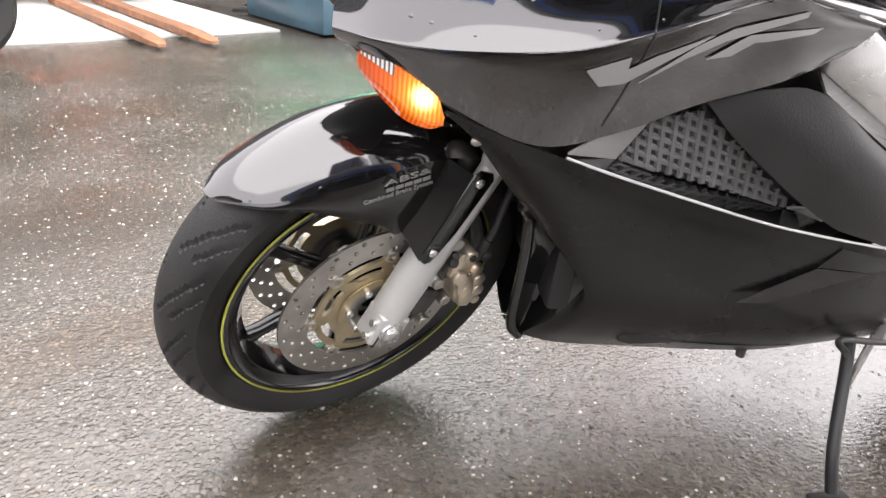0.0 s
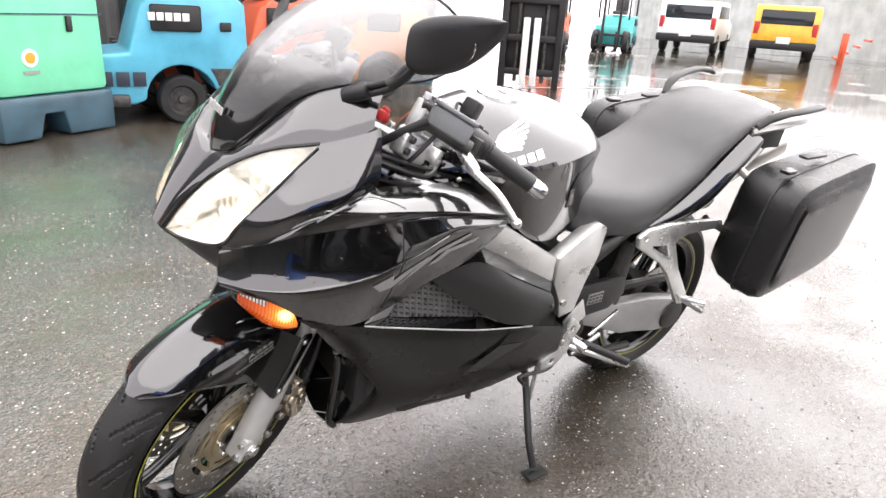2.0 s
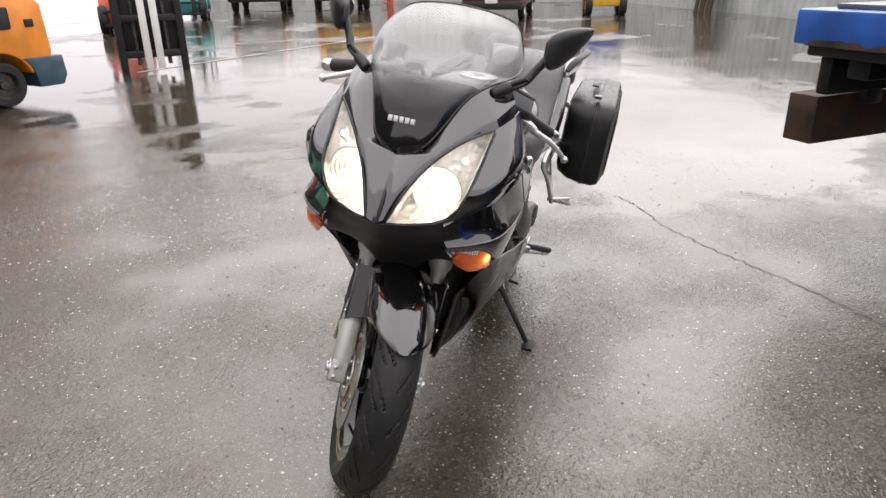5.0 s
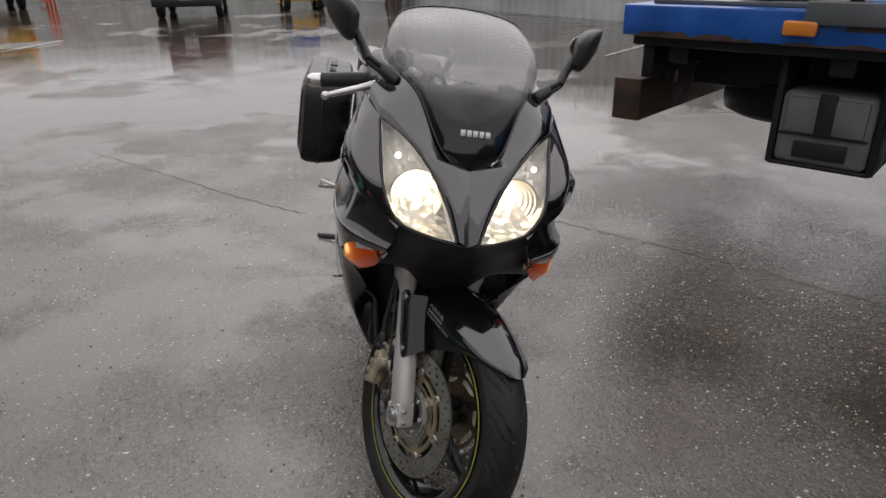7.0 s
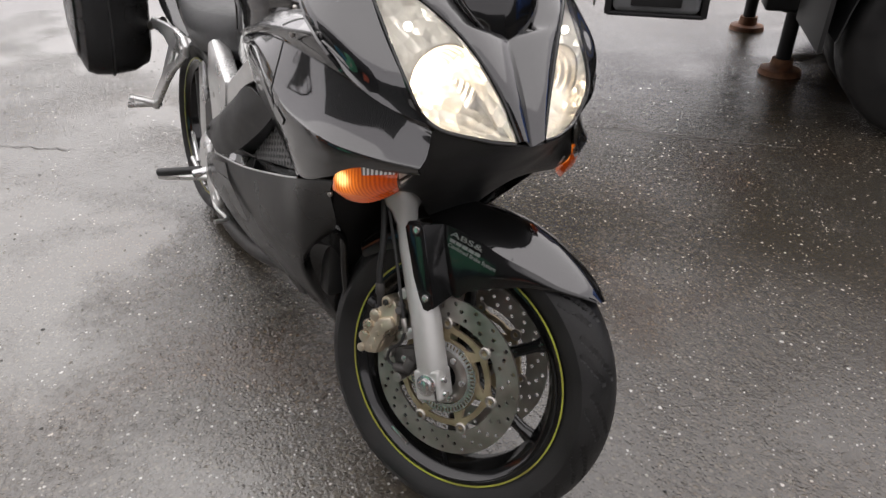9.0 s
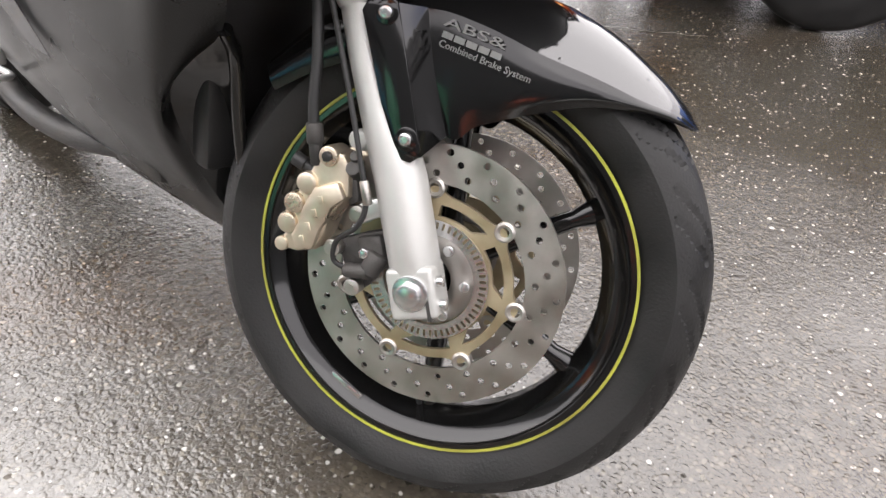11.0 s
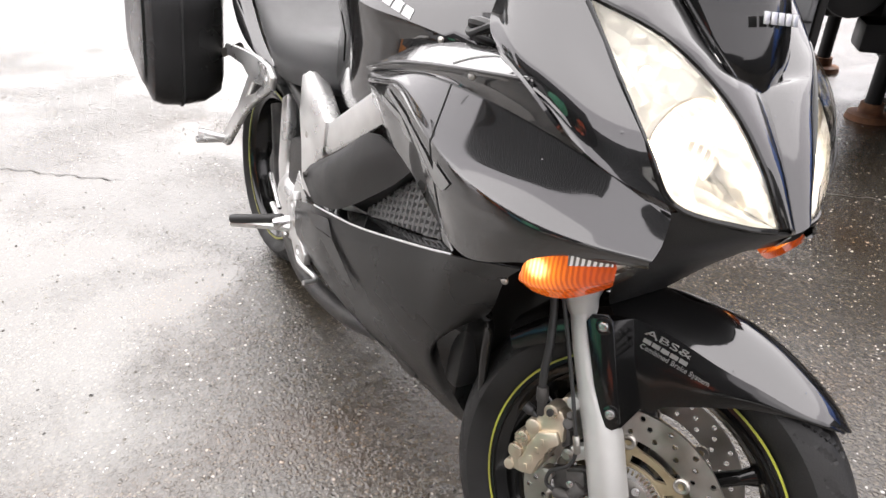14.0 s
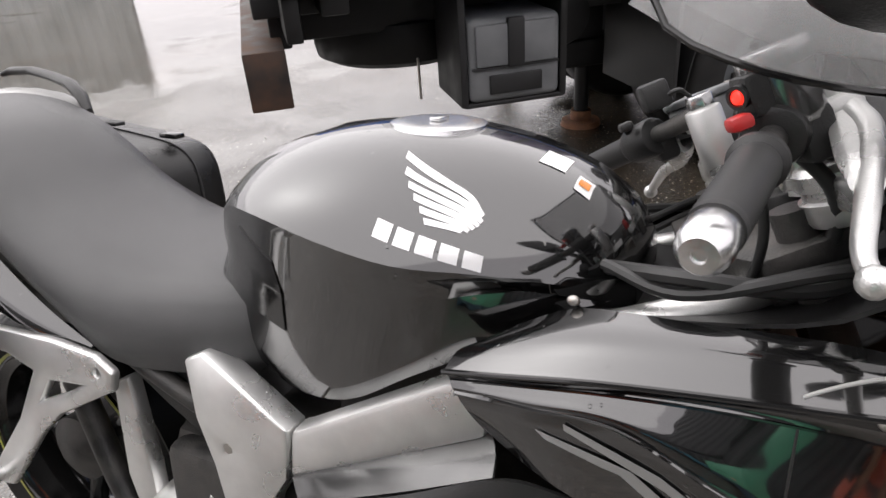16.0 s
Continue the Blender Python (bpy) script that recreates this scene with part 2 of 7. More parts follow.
def asphalt():
    m = material("wet_asphalt", (0.1, 0.1, 0.1), 0.3)
    n, l, b = nodes(m)
    tc = n.new("ShaderNodeTexCoord")
    warp = n.new("ShaderNodeTexNoise")
    warp.inputs["Scale"].default_value = 60.0
    l.new(tc.outputs["Object"], warp.inputs["Vector"])
    shift = n.new("ShaderNodeMix")
    shift.data_type, shift.blend_type = "RGBA", "ADD"
    shift.inputs[0].default_value = 0.009
    l.new(tc.outputs["Object"], shift.inputs[6])
    l.new(warp.outputs["Color"], shift.inputs[7])

    def math_(op, a, c):
        k = n.new("ShaderNodeMath")
        k.operation = op
        for slot, v in ((0, a), (1, c)):
            if isinstance(v, (int, float)):
                k.inputs[slot].default_value = v
            else:
                l.new(v, k.inputs[slot])
        return k.outputs[0]

    def cells(scale):
        v = n.new("ShaderNodeTexVoronoi")
        v.inputs["Scale"].default_value = scale
        l.new(shift.outputs[2], v.inputs["Vector"])
        sep = n.new("ShaderNodeSeparateColor")
        l.new(v.outputs["Color"], sep.inputs[0])
        return v.outputs["Distance"], sep.outputs[0], sep.outputs[1]

    def mix(kind, fac, a, c):
        x = n.new("ShaderNodeMix")
        x.data_type, x.blend_type = "RGBA", kind
        for slot, v in ((0, fac), (6, a), (7, c)):
            if isinstance(v, (float, tuple)):
                x.inputs[slot].default_value = v
            else:
                l.new(v, x.inputs[slot])
        return x.outputs[2]
    # bitumen, its aggregate and patches of tone
    tone = tex(m, "ShaderNodeTexNoise", 0.8, 9.0)
    patch = ramp(m, tone.outputs["Fac"], [(0.32, (0.037, 0.031, 0.022)), (0.5, (0.059, 0.051, 0.039)), (0.68, (0.090, 0.082, 0.069))]).outputs["Color"]
    dist, pick, other = cells(105.0)
    body = ramp(m, pick, [(0.0, (0.62, 0.61, 0.59)), (0.55, (0.95, 0.93, 0.9)), (0.85, (1.25, 1.22, 1.17)), (0.97, (1.7, 1.66, 1.58))]).outputs["Color"]
    stone = mix("MULTIPLY", 1.0, patch, body)
    gap = ramp(m, dist, [(0.30, (0, 0, 0)), (0.62, (0.8, 0.8, 0.8))]).outputs["Color"]
    last = mix("MIX", gap, stone, (0.050, 0.043, 0.034, 1.0))
    # pale stones lie in loose drifts
    drift = tex(m, "ShaderNodeTexNoise", 2.6, 5.0)
    crowd = ramp(m, drift.outputs["Fac"], [(0.38, (0.15, 0.15, 0.15)), (0.62, (1, 1, 1))]).outputs["Color"]
    for scale, share, lo, hi, col in ((150.0, 0.05, 0.25, 0.45, (0.26, 0.25, 0.23)), (85.0, 0.055, 0.22, 0.36, (0.40, 0.39, 0.36)), (50.0, 0.034, 0.17, 0.29, (0.48, 0.47, 0.44))):
        d2, p2, _ = cells(scale)
        size = ramp(m, d2, [(lo, (1, 1, 1)), (hi, (0, 0, 0))]).outputs["Color"]
        last = mix("MIX", math_("MULTIPLY", math_("GREATER_THAN", p2, math_("SUBTRACT", 1.0, math_("MULTIPLY", crowd, share))), size), last, (*col, 1.0))
    # rusty oil stains, broad and faint
    blot = tex(m, "ShaderNodeTexNoise", 1.7, 5.0)
    blotm = ramp(m, blot.outputs["Fac"], [(0.52, (0, 0, 0)), (0.70, (0.8, 0.8, 0.8))])
    last = mix("MULTIPLY", blotm.outputs["Color"], last, (0.72, 0.48, 0.24, 1.0))
    l.new(last, b.inputs["Base Color"])
    # standing water: flat and mirror-like where the yard is low
    low = tex(m, "ShaderNodeTexNoise", 0.45, 6.0)
    where = n.new("ShaderNodeSeparateXYZ")
    l.new(tc.outputs["Object"], where.inputs[0])
    low_side = n.new("ShaderNodeMapRange")
    low_side.inputs[1].default_value, low_side.inputs[2].default_value = 1.0, -4.0
    low_side.inputs[3].default_value, low_side.inputs[4].default_value = -0.14, 0.11
    l.new(where.outputs[0], low_side.inputs[0])
    dip = tex(m, "ShaderNodeTexNoise", 2.2, 6.0)
    level = math_("ADD", math_("ADD", low.outputs["Fac"], low_side.outputs[0]), math_("MULTIPLY", math_("SUBTRACT", dip.outputs["Fac"], 0.5), 0.35))
    pool = ramp(m, level, [(0.47, (0, 0, 0)), (0.55, (1, 1, 1))]).outputs["Color"]
    rough = ramp(m, pool, [(0.0, (0.20, 0.20, 0.20)), (1.0, (0.02, 0.02, 0.02))])
    l.new(rough.outputs["Color"], b.inputs["Roughness"])
    b.inputs["Specular IOR Level"].default_value = 1.0
    b.inputs["IOR"].default_value = 1.56
    # relief: stones proud of the bitumen, fine grit over all, a slow swell under it
    fine = tex(m, "ShaderNodeTexNoise", 260.0, 3.0)
    swell = tex(m, "ShaderNodeTexNoise", 26.0, 3.0)
    dome = ramp(m, dist, [(0.0, (1, 1, 1)), (0.35, (0.75, 0.75, 0.75)), (0.7, (0, 0, 0))]).outputs["Color"]
    height = math_("ADD", math_("MULTIPLY", dome, math_("MULTIPLY", other, 0.75)), math_("MULTIPLY", fine.outputs["Fac"], 0.55))
    height = math_("ADD", height, math_("MULTIPLY", swell.outputs["Fac"], 1.1))
    bp = n.new("ShaderNodeBump")
    bp.inputs["Distance"].default_value = 0.0034
    # the top coat has worn open in places and is smooth in others
    worn = tex(m, "ShaderNodeTexNoise", 1.5, 4.0)
    ravel = ramp(m, worn.outputs["Fac"], [(0.42, (0.38, 0.38, 0.38)), (0.60, (1, 1, 1))]).outputs["Color"]
    l.new(math_("MULTIPLY", ravel, math_("SUBTRACT", 1.0, math_("MULTIPLY", pool, 0.9))), bp.inputs["Strength"])
    l.new(height, bp.inputs["Height"])
    l.new(bp.outputs["Normal"], b.inputs["Normal"])
    return m


VENTMESH = grime(material("grey_vent_mesh", (0.06, 0.06, 0.06), 0.4), (0.08, 0.08, 0.08), (0.125, 0.125, 0.123), 20, (0.28, 0.40), 0.2, 400)
SATIN = grime(material("satin_black_plastic", (0.006, 0.006, 0.006), 0.3, spec=0.35), (0.005, 0.005, 0.005), (0.009, 0.0088, 0.0086), 6, (0.24, 0.34), 0.15, 400)
SPARGLOSS = grime(material("lacquered_spar_edge", (0.3, 0.3, 0.3), 0.12, 0.8), (0.11, 0.11, 0.11), (0.17, 0.17, 0.168), 9, (0.10, 0.2))
ASPHALT = asphalt()
GRIT = material("loose_grit", (0.2, 0.19, 0.17), 0.45)
gn, gl_, gb = nodes(GRIT)
geo = gn.new("ShaderNodeNewGeometry")
tint = ramp(GRIT, geo.outputs["Random Per Island"], [(0.0, (0.02, 0.019, 0.017)), (0.45, (0.09, 0.08, 0.065)), (0.7, (0.26, 0.25, 0.22)), (1.0, (0.42, 0.41, 0.37))])
gl_.new(tint.outputs["Color"], gb.inputs["Base Color"])
CRACK = material("dark_crack", (0.045, 0.040, 0.034), 0.5)
SLAB = grime(material("pale_concrete", (0.5, 0.5, 0.47), 0.5), (0.42, 0.42, 0.40), (0.58, 0.57, 0.54), 2.5, (0.3, 0.6), 0.3, 60)
LINE = grime(material("worn_road_paint", (0.6, 0.6, 0.58), 0.4), (0.14, 0.14, 0.13), (0.36, 0.36, 0.34), 7, (0.25, 0.45))
RUST = grime(material("rusty_steel", (0.2, 0.09, 0.04), 0.65), (0.12, 0.05, 0.025), (0.30, 0.14, 0.07), 12, (0.5, 0.8), 0.6, 120)


DARKRUST = grime(material("dark_rusty_steel", (0.05, 0.03, 0.02), 0.65), (0.018, 0.014, 0.012), (0.075, 0.04, 0.025), 9, (0.5, 0.8), 0.6, 120)


def enamel(name, c, dark=0.75, scale=4.0):
    return grime(material(name, c, 0.35, 0.0, 0.3), tuple(v * dark for v in c), c, scale, (0.28, 0.5), 0.15, 60)


GREEN = enamel("green_enamel", (0.17, 0.60, 0.36), 0.85)
BLUEGREY = enamel("blue_grey_enamel", (0.035, 0.085, 0.12), 0.6)
SKYBLUE = enamel("sky_blue_enamel", (0.09, 0.40, 0.56))
VERMILION = enamel("vermilion_enamel", (0.72, 0.11, 0.035))
ORANGE = enamel("orange_enamel", (0.80, 0.27, 0.02))
GREYE = enamel("grey_enamel", (0.13, 0.14, 0.15))
TRUCKBLUE = enamel("truck_blue_enamel", (0.015, 0.12, 0.50), 0.6)
YELLOW = enamel("yellow_enamel", (0.75, 0.42, 0.03))
WHITEE = enamel("white_enamel", (0.75, 0.75, 0.74), 0.9)
MAROON = enamel("maroon_enamel", (0.10, 0.02, 0.02))
DARKB = grime(material("chassis_black", (0.012, 0.012, 0.013), 0.5), (0.006, 0.006, 0.006), (0.014, 0.014, 0.015), 5, (0.4, 0.65), 0.2, 80)
GLASSD = material("dark_window_glass", (0.02, 0.025, 0.03), 0.06)
BOXGREY = grime(material("grey_tool_box_plastic", (0.14, 0.145, 0.15), 0.5), (0.12, 0.125, 0.13), (0.17, 0.175, 0.18), 6, (0.4, 0.6), 0.3, 300)
CORRUG = grime(material("pale_corrugated_steel", (0.42, 0.44, 0.43), 0.45), (0.34, 0.36, 0.35), (0.48, 0.50, 0.49), 1.5, (0.35, 0.6))


# ---- mesh helpers ----
def link(name, bm, mat, parent=None, label="", hard=38.0):
    for e in bm.edges:
        e.smooth = not (len(e.link_faces) == 2 and e.calc_face_angle(0.0) > radians(hard))
    for f in bm.faces:
        f.smooth = True
    me = bpy.data.meshes.new(name)
    bm.to_mesh(me)
    bm.free()
    me.materials.append(mat)
    ob = new(name, me)
    if parent:
        ob.parent = parent
    if label:
        tagged(ob, label)
    return ob


def part(name, bm, mat, parent, label="", hard=38.0):
    return link(name, bm, mat, parent, label, hard)


def thing(name, m, label, category, group=""):
    ob = new(name)
    ob.matrix_world = m
    ob.empty_display_size = 0.1
    return tagged(ob, label, category, group)


def catmull(p, sub):
    """Points along axis 0, sub per stretch, on a smooth curve through the given ones."""
    p = np.asarray(p, float)
    if len(p) < 3:
        return np.array([p[0] + (p[-1] - p[0]) * k / sub for k in range(sub + 1)])
    ends = np.concatenate([[2 * p[0] - p[1]], p, [2 * p[-1] - p[-2]]])
    out = []
    for i in range(len(p) - 1):
        a, b, c, d = ends[i:i + 4]
        for k in range(sub):
            t = k / sub
            out.append(0.5 * (2 * b + (c - a) * t + (2 * a - 5 * b + 4 * c - d) * t * t + (3 * b - a - 3 * c + d) * t ** 3))
    out.append(p[-1])
    return np.array(out)


def surface(rows, su=5, sv=5):
    rows = np.asarray(rows, float)
    g = catmull(rows, su)
    return np.swapaxes(catmull(np.swapaxes(g, 0, 1), sv), 0, 1)


def shell(rows, thick=0.004, su=5, sv=5, mirror=False, inside=(0.9, 0.0, 0.6), raw=False):
    """A panel with thickness over a smooth net of control points; inside: a point on its hidden side."""
    g = np.asarray(rows, float) if raw else surface(rows, su, sv)
    if mirror:
        g = g * (1, -1, 1)
    du, dv = np.gradient(g, axis=0), np.gradient(g, axis=1)
    n = np.cross(du, dv)
    n /= np.linalg.norm(n, axis=2, keepdims=True) + 1e-12
    if (n * (g - np.array(inside) * ((1, -1, 1) if mirror else (1, 1, 1)))).sum(2).mean() < 0:
        n, flip = -n, True
    else:
        flip = False
    bm = bmesh.new()
    h, w = g.shape[:2]
    top = [[bm.verts.new(g[i, j]) for j in range(w)] for i in range(h)]
    low = [[bm.verts.new(g[i, j] - n[i, j] * thick) for j in range(w)] for i in range(h)]

    def quad(a, b, c, d):
        bm.faces.new((d, c, b, a) if flip else (a, b, c, d))
    for i in range(h - 1):
        for j in range(w - 1):
            quad(top[i][j], top[i + 1][j], top[i + 1][j + 1], top[i][j + 1])
            quad(low[i][j + 1], low[i + 1][j + 1], low[i + 1][j], low[i][j])
    for i in range(h - 1):
        quad(top[i + 1][0], top[i][0], low[i][0], low[i + 1][0])
        quad(top[i][-1], top[i + 1][-1], low[i + 1][-1], low[i][-1])
    for j in range(w - 1):
        quad(top[0][j], top[0][j + 1], low[0][j + 1], low[0][j])
        quad(top[-1][j + 1], top[-1][j], low[-1][j], low[-1][j + 1])
    bmesh.ops.remove_doubles(bm, verts=bm.verts, dist=1e-5)
    bmesh.ops.recalc_face_normals(bm, faces=bm.faces)
    return bm


def loft(sections, closed_ends=True):
    """Rings of equal count joined in order."""
    bm = bmesh.new()
    rings = [[bm.verts.new(p) for p in s] for s in sections]
    n = len(rings[0])
    for a, b in zip(rings, rings[1:]):
        for k in range(n):
            bm.faces.new((a[k], a[(k + 1) % n], b[(k + 1) % n], b[k]))
    if closed_ends:
        bm.faces.new(rings[0][::-1])
        bm.faces.new(rings[-1])
    bmesh.ops.recalc_face_normals(bm, faces=bm.faces)
    return bm


def tube(points, r, seg=10, sub=6, closed=False, taper=None):
    p = catmull(points, sub) if sub > 1 else np.asarray(points, float)
    rings = []
    side = None
    for i, q in enumerate(p):
        d = Vector(p[min(i + 1, len(p) - 1)] - p[max(i - 1, 0)]).normalized()
        if side is None:
            side = d.orthogonal().normalized()
        side = (side - d * side.dot(d)).normalized()
        up = d.cross(side)
        rr = r if taper is None else r + (taper - r) * i / (len(p) - 1)
        rings.append([Vector(q) + rr * (math.cos(2 * math.pi * k / seg) * side + math.sin(2 * math.pi * k / seg) * up) for k in range(seg)])
    return loft(rings)


def lathe(profile, seg=48, shut=True):
    """Profile of (radius, y) turned about the y axis; shut joins its last point to its first."""
    bm = bmesh.new()
    rings = [[bm.verts.new((r * math.cos(2 * math.pi * k / seg), y, r * math.sin(2 * math.pi * k / seg))) for k in range(seg)] for r, y in profile]
    pairs = list(zip(rings, rings[1:])) + ([(rings[-1], rings[0])] if shut else [])
    for a, b in pairs:
        for k in range(seg):
            bm.faces.new((a[k], a[(k + 1) % seg], b[(k + 1) % seg], b[k]))
    bmesh.ops.remove_doubles(bm, verts=bm.verts, dist=1e-6)
    bmesh.ops.recalc_face_normals(bm, faces=bm.faces)
    return bm


def rod(a, b, r, seg=14, bevel=0.0):
    a, b = Vector(a), Vector(b)
    bm = bmesh.new()
    bmesh.ops.create_cone(bm, cap_ends=True, segments=seg, radius1=r, radius2=r, depth=(b - a).length)
    if bevel:
        bmesh.ops.bevel(bm, geom=[e for e in bm.edges if e.calc_face_angle(0) > 1.0], offset=bevel, segments=2, affect="EDGES", profile=0.5)
    bm.transform(Matrix.Translation((a + b) / 2) @ (b - a).to_track_quat("Z", "Y").to_matrix().to_4x4())
    return bm


def box(size, bevel=0.005, at=(0, 0, 0), m=None, seg=2):
    bm = bmesh.new()
    bmesh.ops.create_cube(bm, size=1)
    bm.transform(Matrix.Diagonal((*size, 1)))
    if bevel:
        bmesh.ops.bevel(bm, geom=list(bm.edges), offset=bevel, segments=seg, affect="EDGES", profile=0.5)
    bm.transform(Matrix.Translation(at))
    if m is not None:
        bm.transform(m)
    return bm


def plate(outline, y0, y1, bevel=0.003, holes=(), warp=None):
    """A flat plate cut to an outline in x and z, from y0 to y1, with holes."""
    bm = bmesh.new()
    edges = []
    for loop in (outline, *holes):
        vs = [bm.verts.new((x, y0, z)) for x, z in loop]
        edges += [bm.edges.new((vs[k], vs[(k + 1) % len(vs)])) for k in range(len(vs))]
    bmesh.ops.triangle_fill(bm, use_beauty=True, use_dissolve=False, edges=edges)
    back = list(bm.faces)
    got = bmesh.ops.extrude_face_region(bm, geom=back)
    bmesh.ops.translate(bm, vec=(0, y1 - y0, 0), verts=[v for v in got["geom"] if isinstance(v, bmesh.types.BMVert)])
    bmesh.ops.recalc_face_normals(bm, faces=bm.faces)
    if bevel:
        rim = [e for e in bm.edges if len(e.link_faces) == 2 and e.calc_face_angle(0) > 0.9]
        bmesh.ops.bevel(bm, geom=rim, offset=bevel, segments=2, affect="EDGES", profile=0.5, clamp_overlap=True)
    if warp:
        for v in bm.verts:
            v.co = warp(v.co)
    return bm


def ringpts(cx, cz, r, n=8, turn=0.0):
    return [(cx + r * math.cos(turn + 2 * math.pi * k / n), cz + r * math.sin(turn + 2 * math.pi * k / n)) for k in range(n)]


def join(*meshes):
    out = bmesh.new()
    for b in meshes:
        tmp = bpy.data.meshes.new("tmp")
        b.to_mesh(tmp)
        b.free()
        out.from_mesh(tmp)
        bpy.data.meshes.remove(tmp)
    return out


def text(body, size, m, thick=0.0006):
    """Raised letters in the built-in font as a mesh, centred, in the plane of m."""
    cu = bpy.data.curves.new("letters", "FONT")
    cu.body, cu.size, cu.extrude, cu.align_x, cu.align_y = body, size, thick, "CENTER", "CENTER"
    cu.resolution_u = 3
    ob = bpy.data.objects.new("letters", cu)
    scene.collection.objects.link(ob)
    bpy.context.view_layer.update()
    me = bpy.data.meshes.new_from_object(ob)
    bm = bmesh.new()
    bm.from_mesh(me)
    bpy.data.objects.remove(ob)
    bpy.data.meshes.remove(me)
    bpy.data.curves.remove(cu)
    bm.transform(m)
    return bm


def frame_of(o, right, up):
    """A pose whose x runs along right and whose y lies towards up."""
    x = Vector(right).normalized()
    z = x.cross(Vector(up)).normalized()
    y = z.cross(x)
    m = Matrix((x, y, z)).transposed().to_4x4()
    m.translation = Vector(o)
    return m


def at(bm, m):
    bm.transform(m)
    return bm


# ---- the yard ----
def flat_sheet(x0, x1, y0, y1, z, nx, ny):
    bm = bmesh.new()
    vs = [[bm.verts.new((x0 + (x1 - x0) * i / nx, y0 + (y1 - y0) * j / ny, z)) for j in range(ny + 1)] for i in range(nx + 1)]
    for i in range(nx):
        for j in range(ny):
            bm.faces.new((vs[i][j], vs[i + 1][j], vs[i + 1][j + 1], vs[i][j + 1]))
    return bm


ground = tagged(link("ground", flat_sheet(-600, 600, -600, 600, 0, 24, 24), ASPHALT), "wet worn asphalt yard with puddles and pale stones", "ground", kind="structure")


def strip(points, half, z, jitter=0.0):
    """A thin uneven band along the ground."""
    p = catmull(points, 24)
    rnd = random.Random(7)
    bm = bmesh.new()
    prev = None
    for i, q in enumerate(p):
        d = Vector(p[min(i + 1, len(p) - 1)] - p[max(i - 1, 0)]).normalized()
        nrm = Vector((-d.y, d.x, 0))
        w = half * rnd.uniform(0.5, 1.4)
        off = Vector((rnd.uniform(-jitter, jitter), rnd.uniform(-jitter, jitter), 0))
        c = Vector((q[0], q[1], z)) + off
        pair = (bm.verts.new(c - nrm * w), bm.verts.new(c + nrm * w))
        if prev:
            bm.faces.new((prev[0], pair[0], pair[1], prev[1]))
        prev = pair
    return bm


link("crack", strip([(-2.6, -1.95, 0), (-1.93, -1.32, 0), (-1.32, -0.75, 0), (-0.9, -0.30, 0)], 0.0030, 0.003, 0.012), CRACK, ground)
link("crack", strip([(-1.25, 0.60, 0), (-1.10, 0.72, 0), (-0.72, 0.93, 0), (-0.35, 1.25, 0), (0.02, 1.6, 0), (0.9, 2.3, 0)], 0.0030, 0.003, 0.012), CRACK, ground)
for pts in ([(-5.5, -6.5, 0), (-11.4, -5.1, 0)], [(-7.0, 3.95, 0), (-8.4, 5.35, 0)], [(-15.5, 4.0, 0), (-12.5, 5.6, 0)]):
    link("road_marking", strip(pts, 0.05, 0.005), LINE, ground, "worn white parking line")

def grit(count, x0, x1, y0, y1):
    """Loose grit and stone chips lying on the asphalt, as one mesh."""
    rnd = random.Random(11)
    verts, faces = [], []
    for _ in range(count):
        x, y, r = rnd.uniform(x0, x1), rnd.uniform(y0, y1), 0.0016 + 0.0045 * rnd.random() ** 3
        a0, k = rnd.uniform(0, 6.28), len(verts)
        n = 5
        for j in range(n):
            q = r * rnd.uniform(0.7, 1.25)
            verts.append((x + q * math.cos(a0 + j * 6.283 / n), y + q * math.sin(a0 + j * 6.283 / n), 0.0))
        h = r * rnd.uniform(0.35, 0.8)
        verts.append((x + r * rnd.uniform(-0.3, 0.3), y + r * rnd.uniform(-0.3, 0.3), h))
        faces += [(k + j, k + (j + 1) % n, k + n) for j in range(n)]
    me = bpy.data.meshes.new("grit")
    me.from_pydata(verts, [], faces)
    me.materials.append(GRIT)
    return new("grit", me)


tagged(grit(9000, -2.5, 3.2, -2.6, 2.6), "loose grit and pale stone chips on the wet asphalt", "gravel", kind="stuff")

slab = link("slab", plate([(0, 0), (9, 0), (9, 5), (0, 5)], 0, 0.03, 0.004), SLAB)
slab.matrix_world = Matrix.Translation((1.75, -4.62, -0.012)) @ pose(0, 0, 0, 0, 0, 33) @ Matrix(((1, 0, 0, 0), (0, 0, -1, 0), (0, 1, 0, 0), (0, 0, 0, 1)))
tagged(slab, "pale wet concrete floor slab beside the asphalt", "floor", kind="structure")


def wall(name, a, b, z, mat, ribs, label):
    a, b = Vector((*a, 0)), Vector((*b, 0))
    d = (b - a).normalized()
    nrm = Vector((-d.y, d.x, 0))
    n = int((b - a).length / ribs)
    prof = []
    for k in range(n + 1):
        c = a + (b - a) * k / n
        for s, o in ((0.0, 0.0), (0.22, 0.035), (0.5, 0.035), (0.72, 0.0)):
            prof.append(c + d * ribs * s + nrm * o)
    bm = bmesh.new()
    rows = [[bm.verts.new(p + Vector((0, 0, h)) - nrm * t) for p in prof] for h, t in ((0, 0), (z, 0), (z, 0.12), (0, 0.12))]
    for r, s in zip(rows, rows[1:] + rows[:1]):
        for k in range(len(prof) - 1):
            bm.faces.new((r[k], r[k + 1], s[k + 1], s[k]))
    bmesh.ops.recalc_face_normals(bm, faces=bm.faces)
    return tagged(link(name, bm, mat, hard=20), label, "wall", kind="structure")


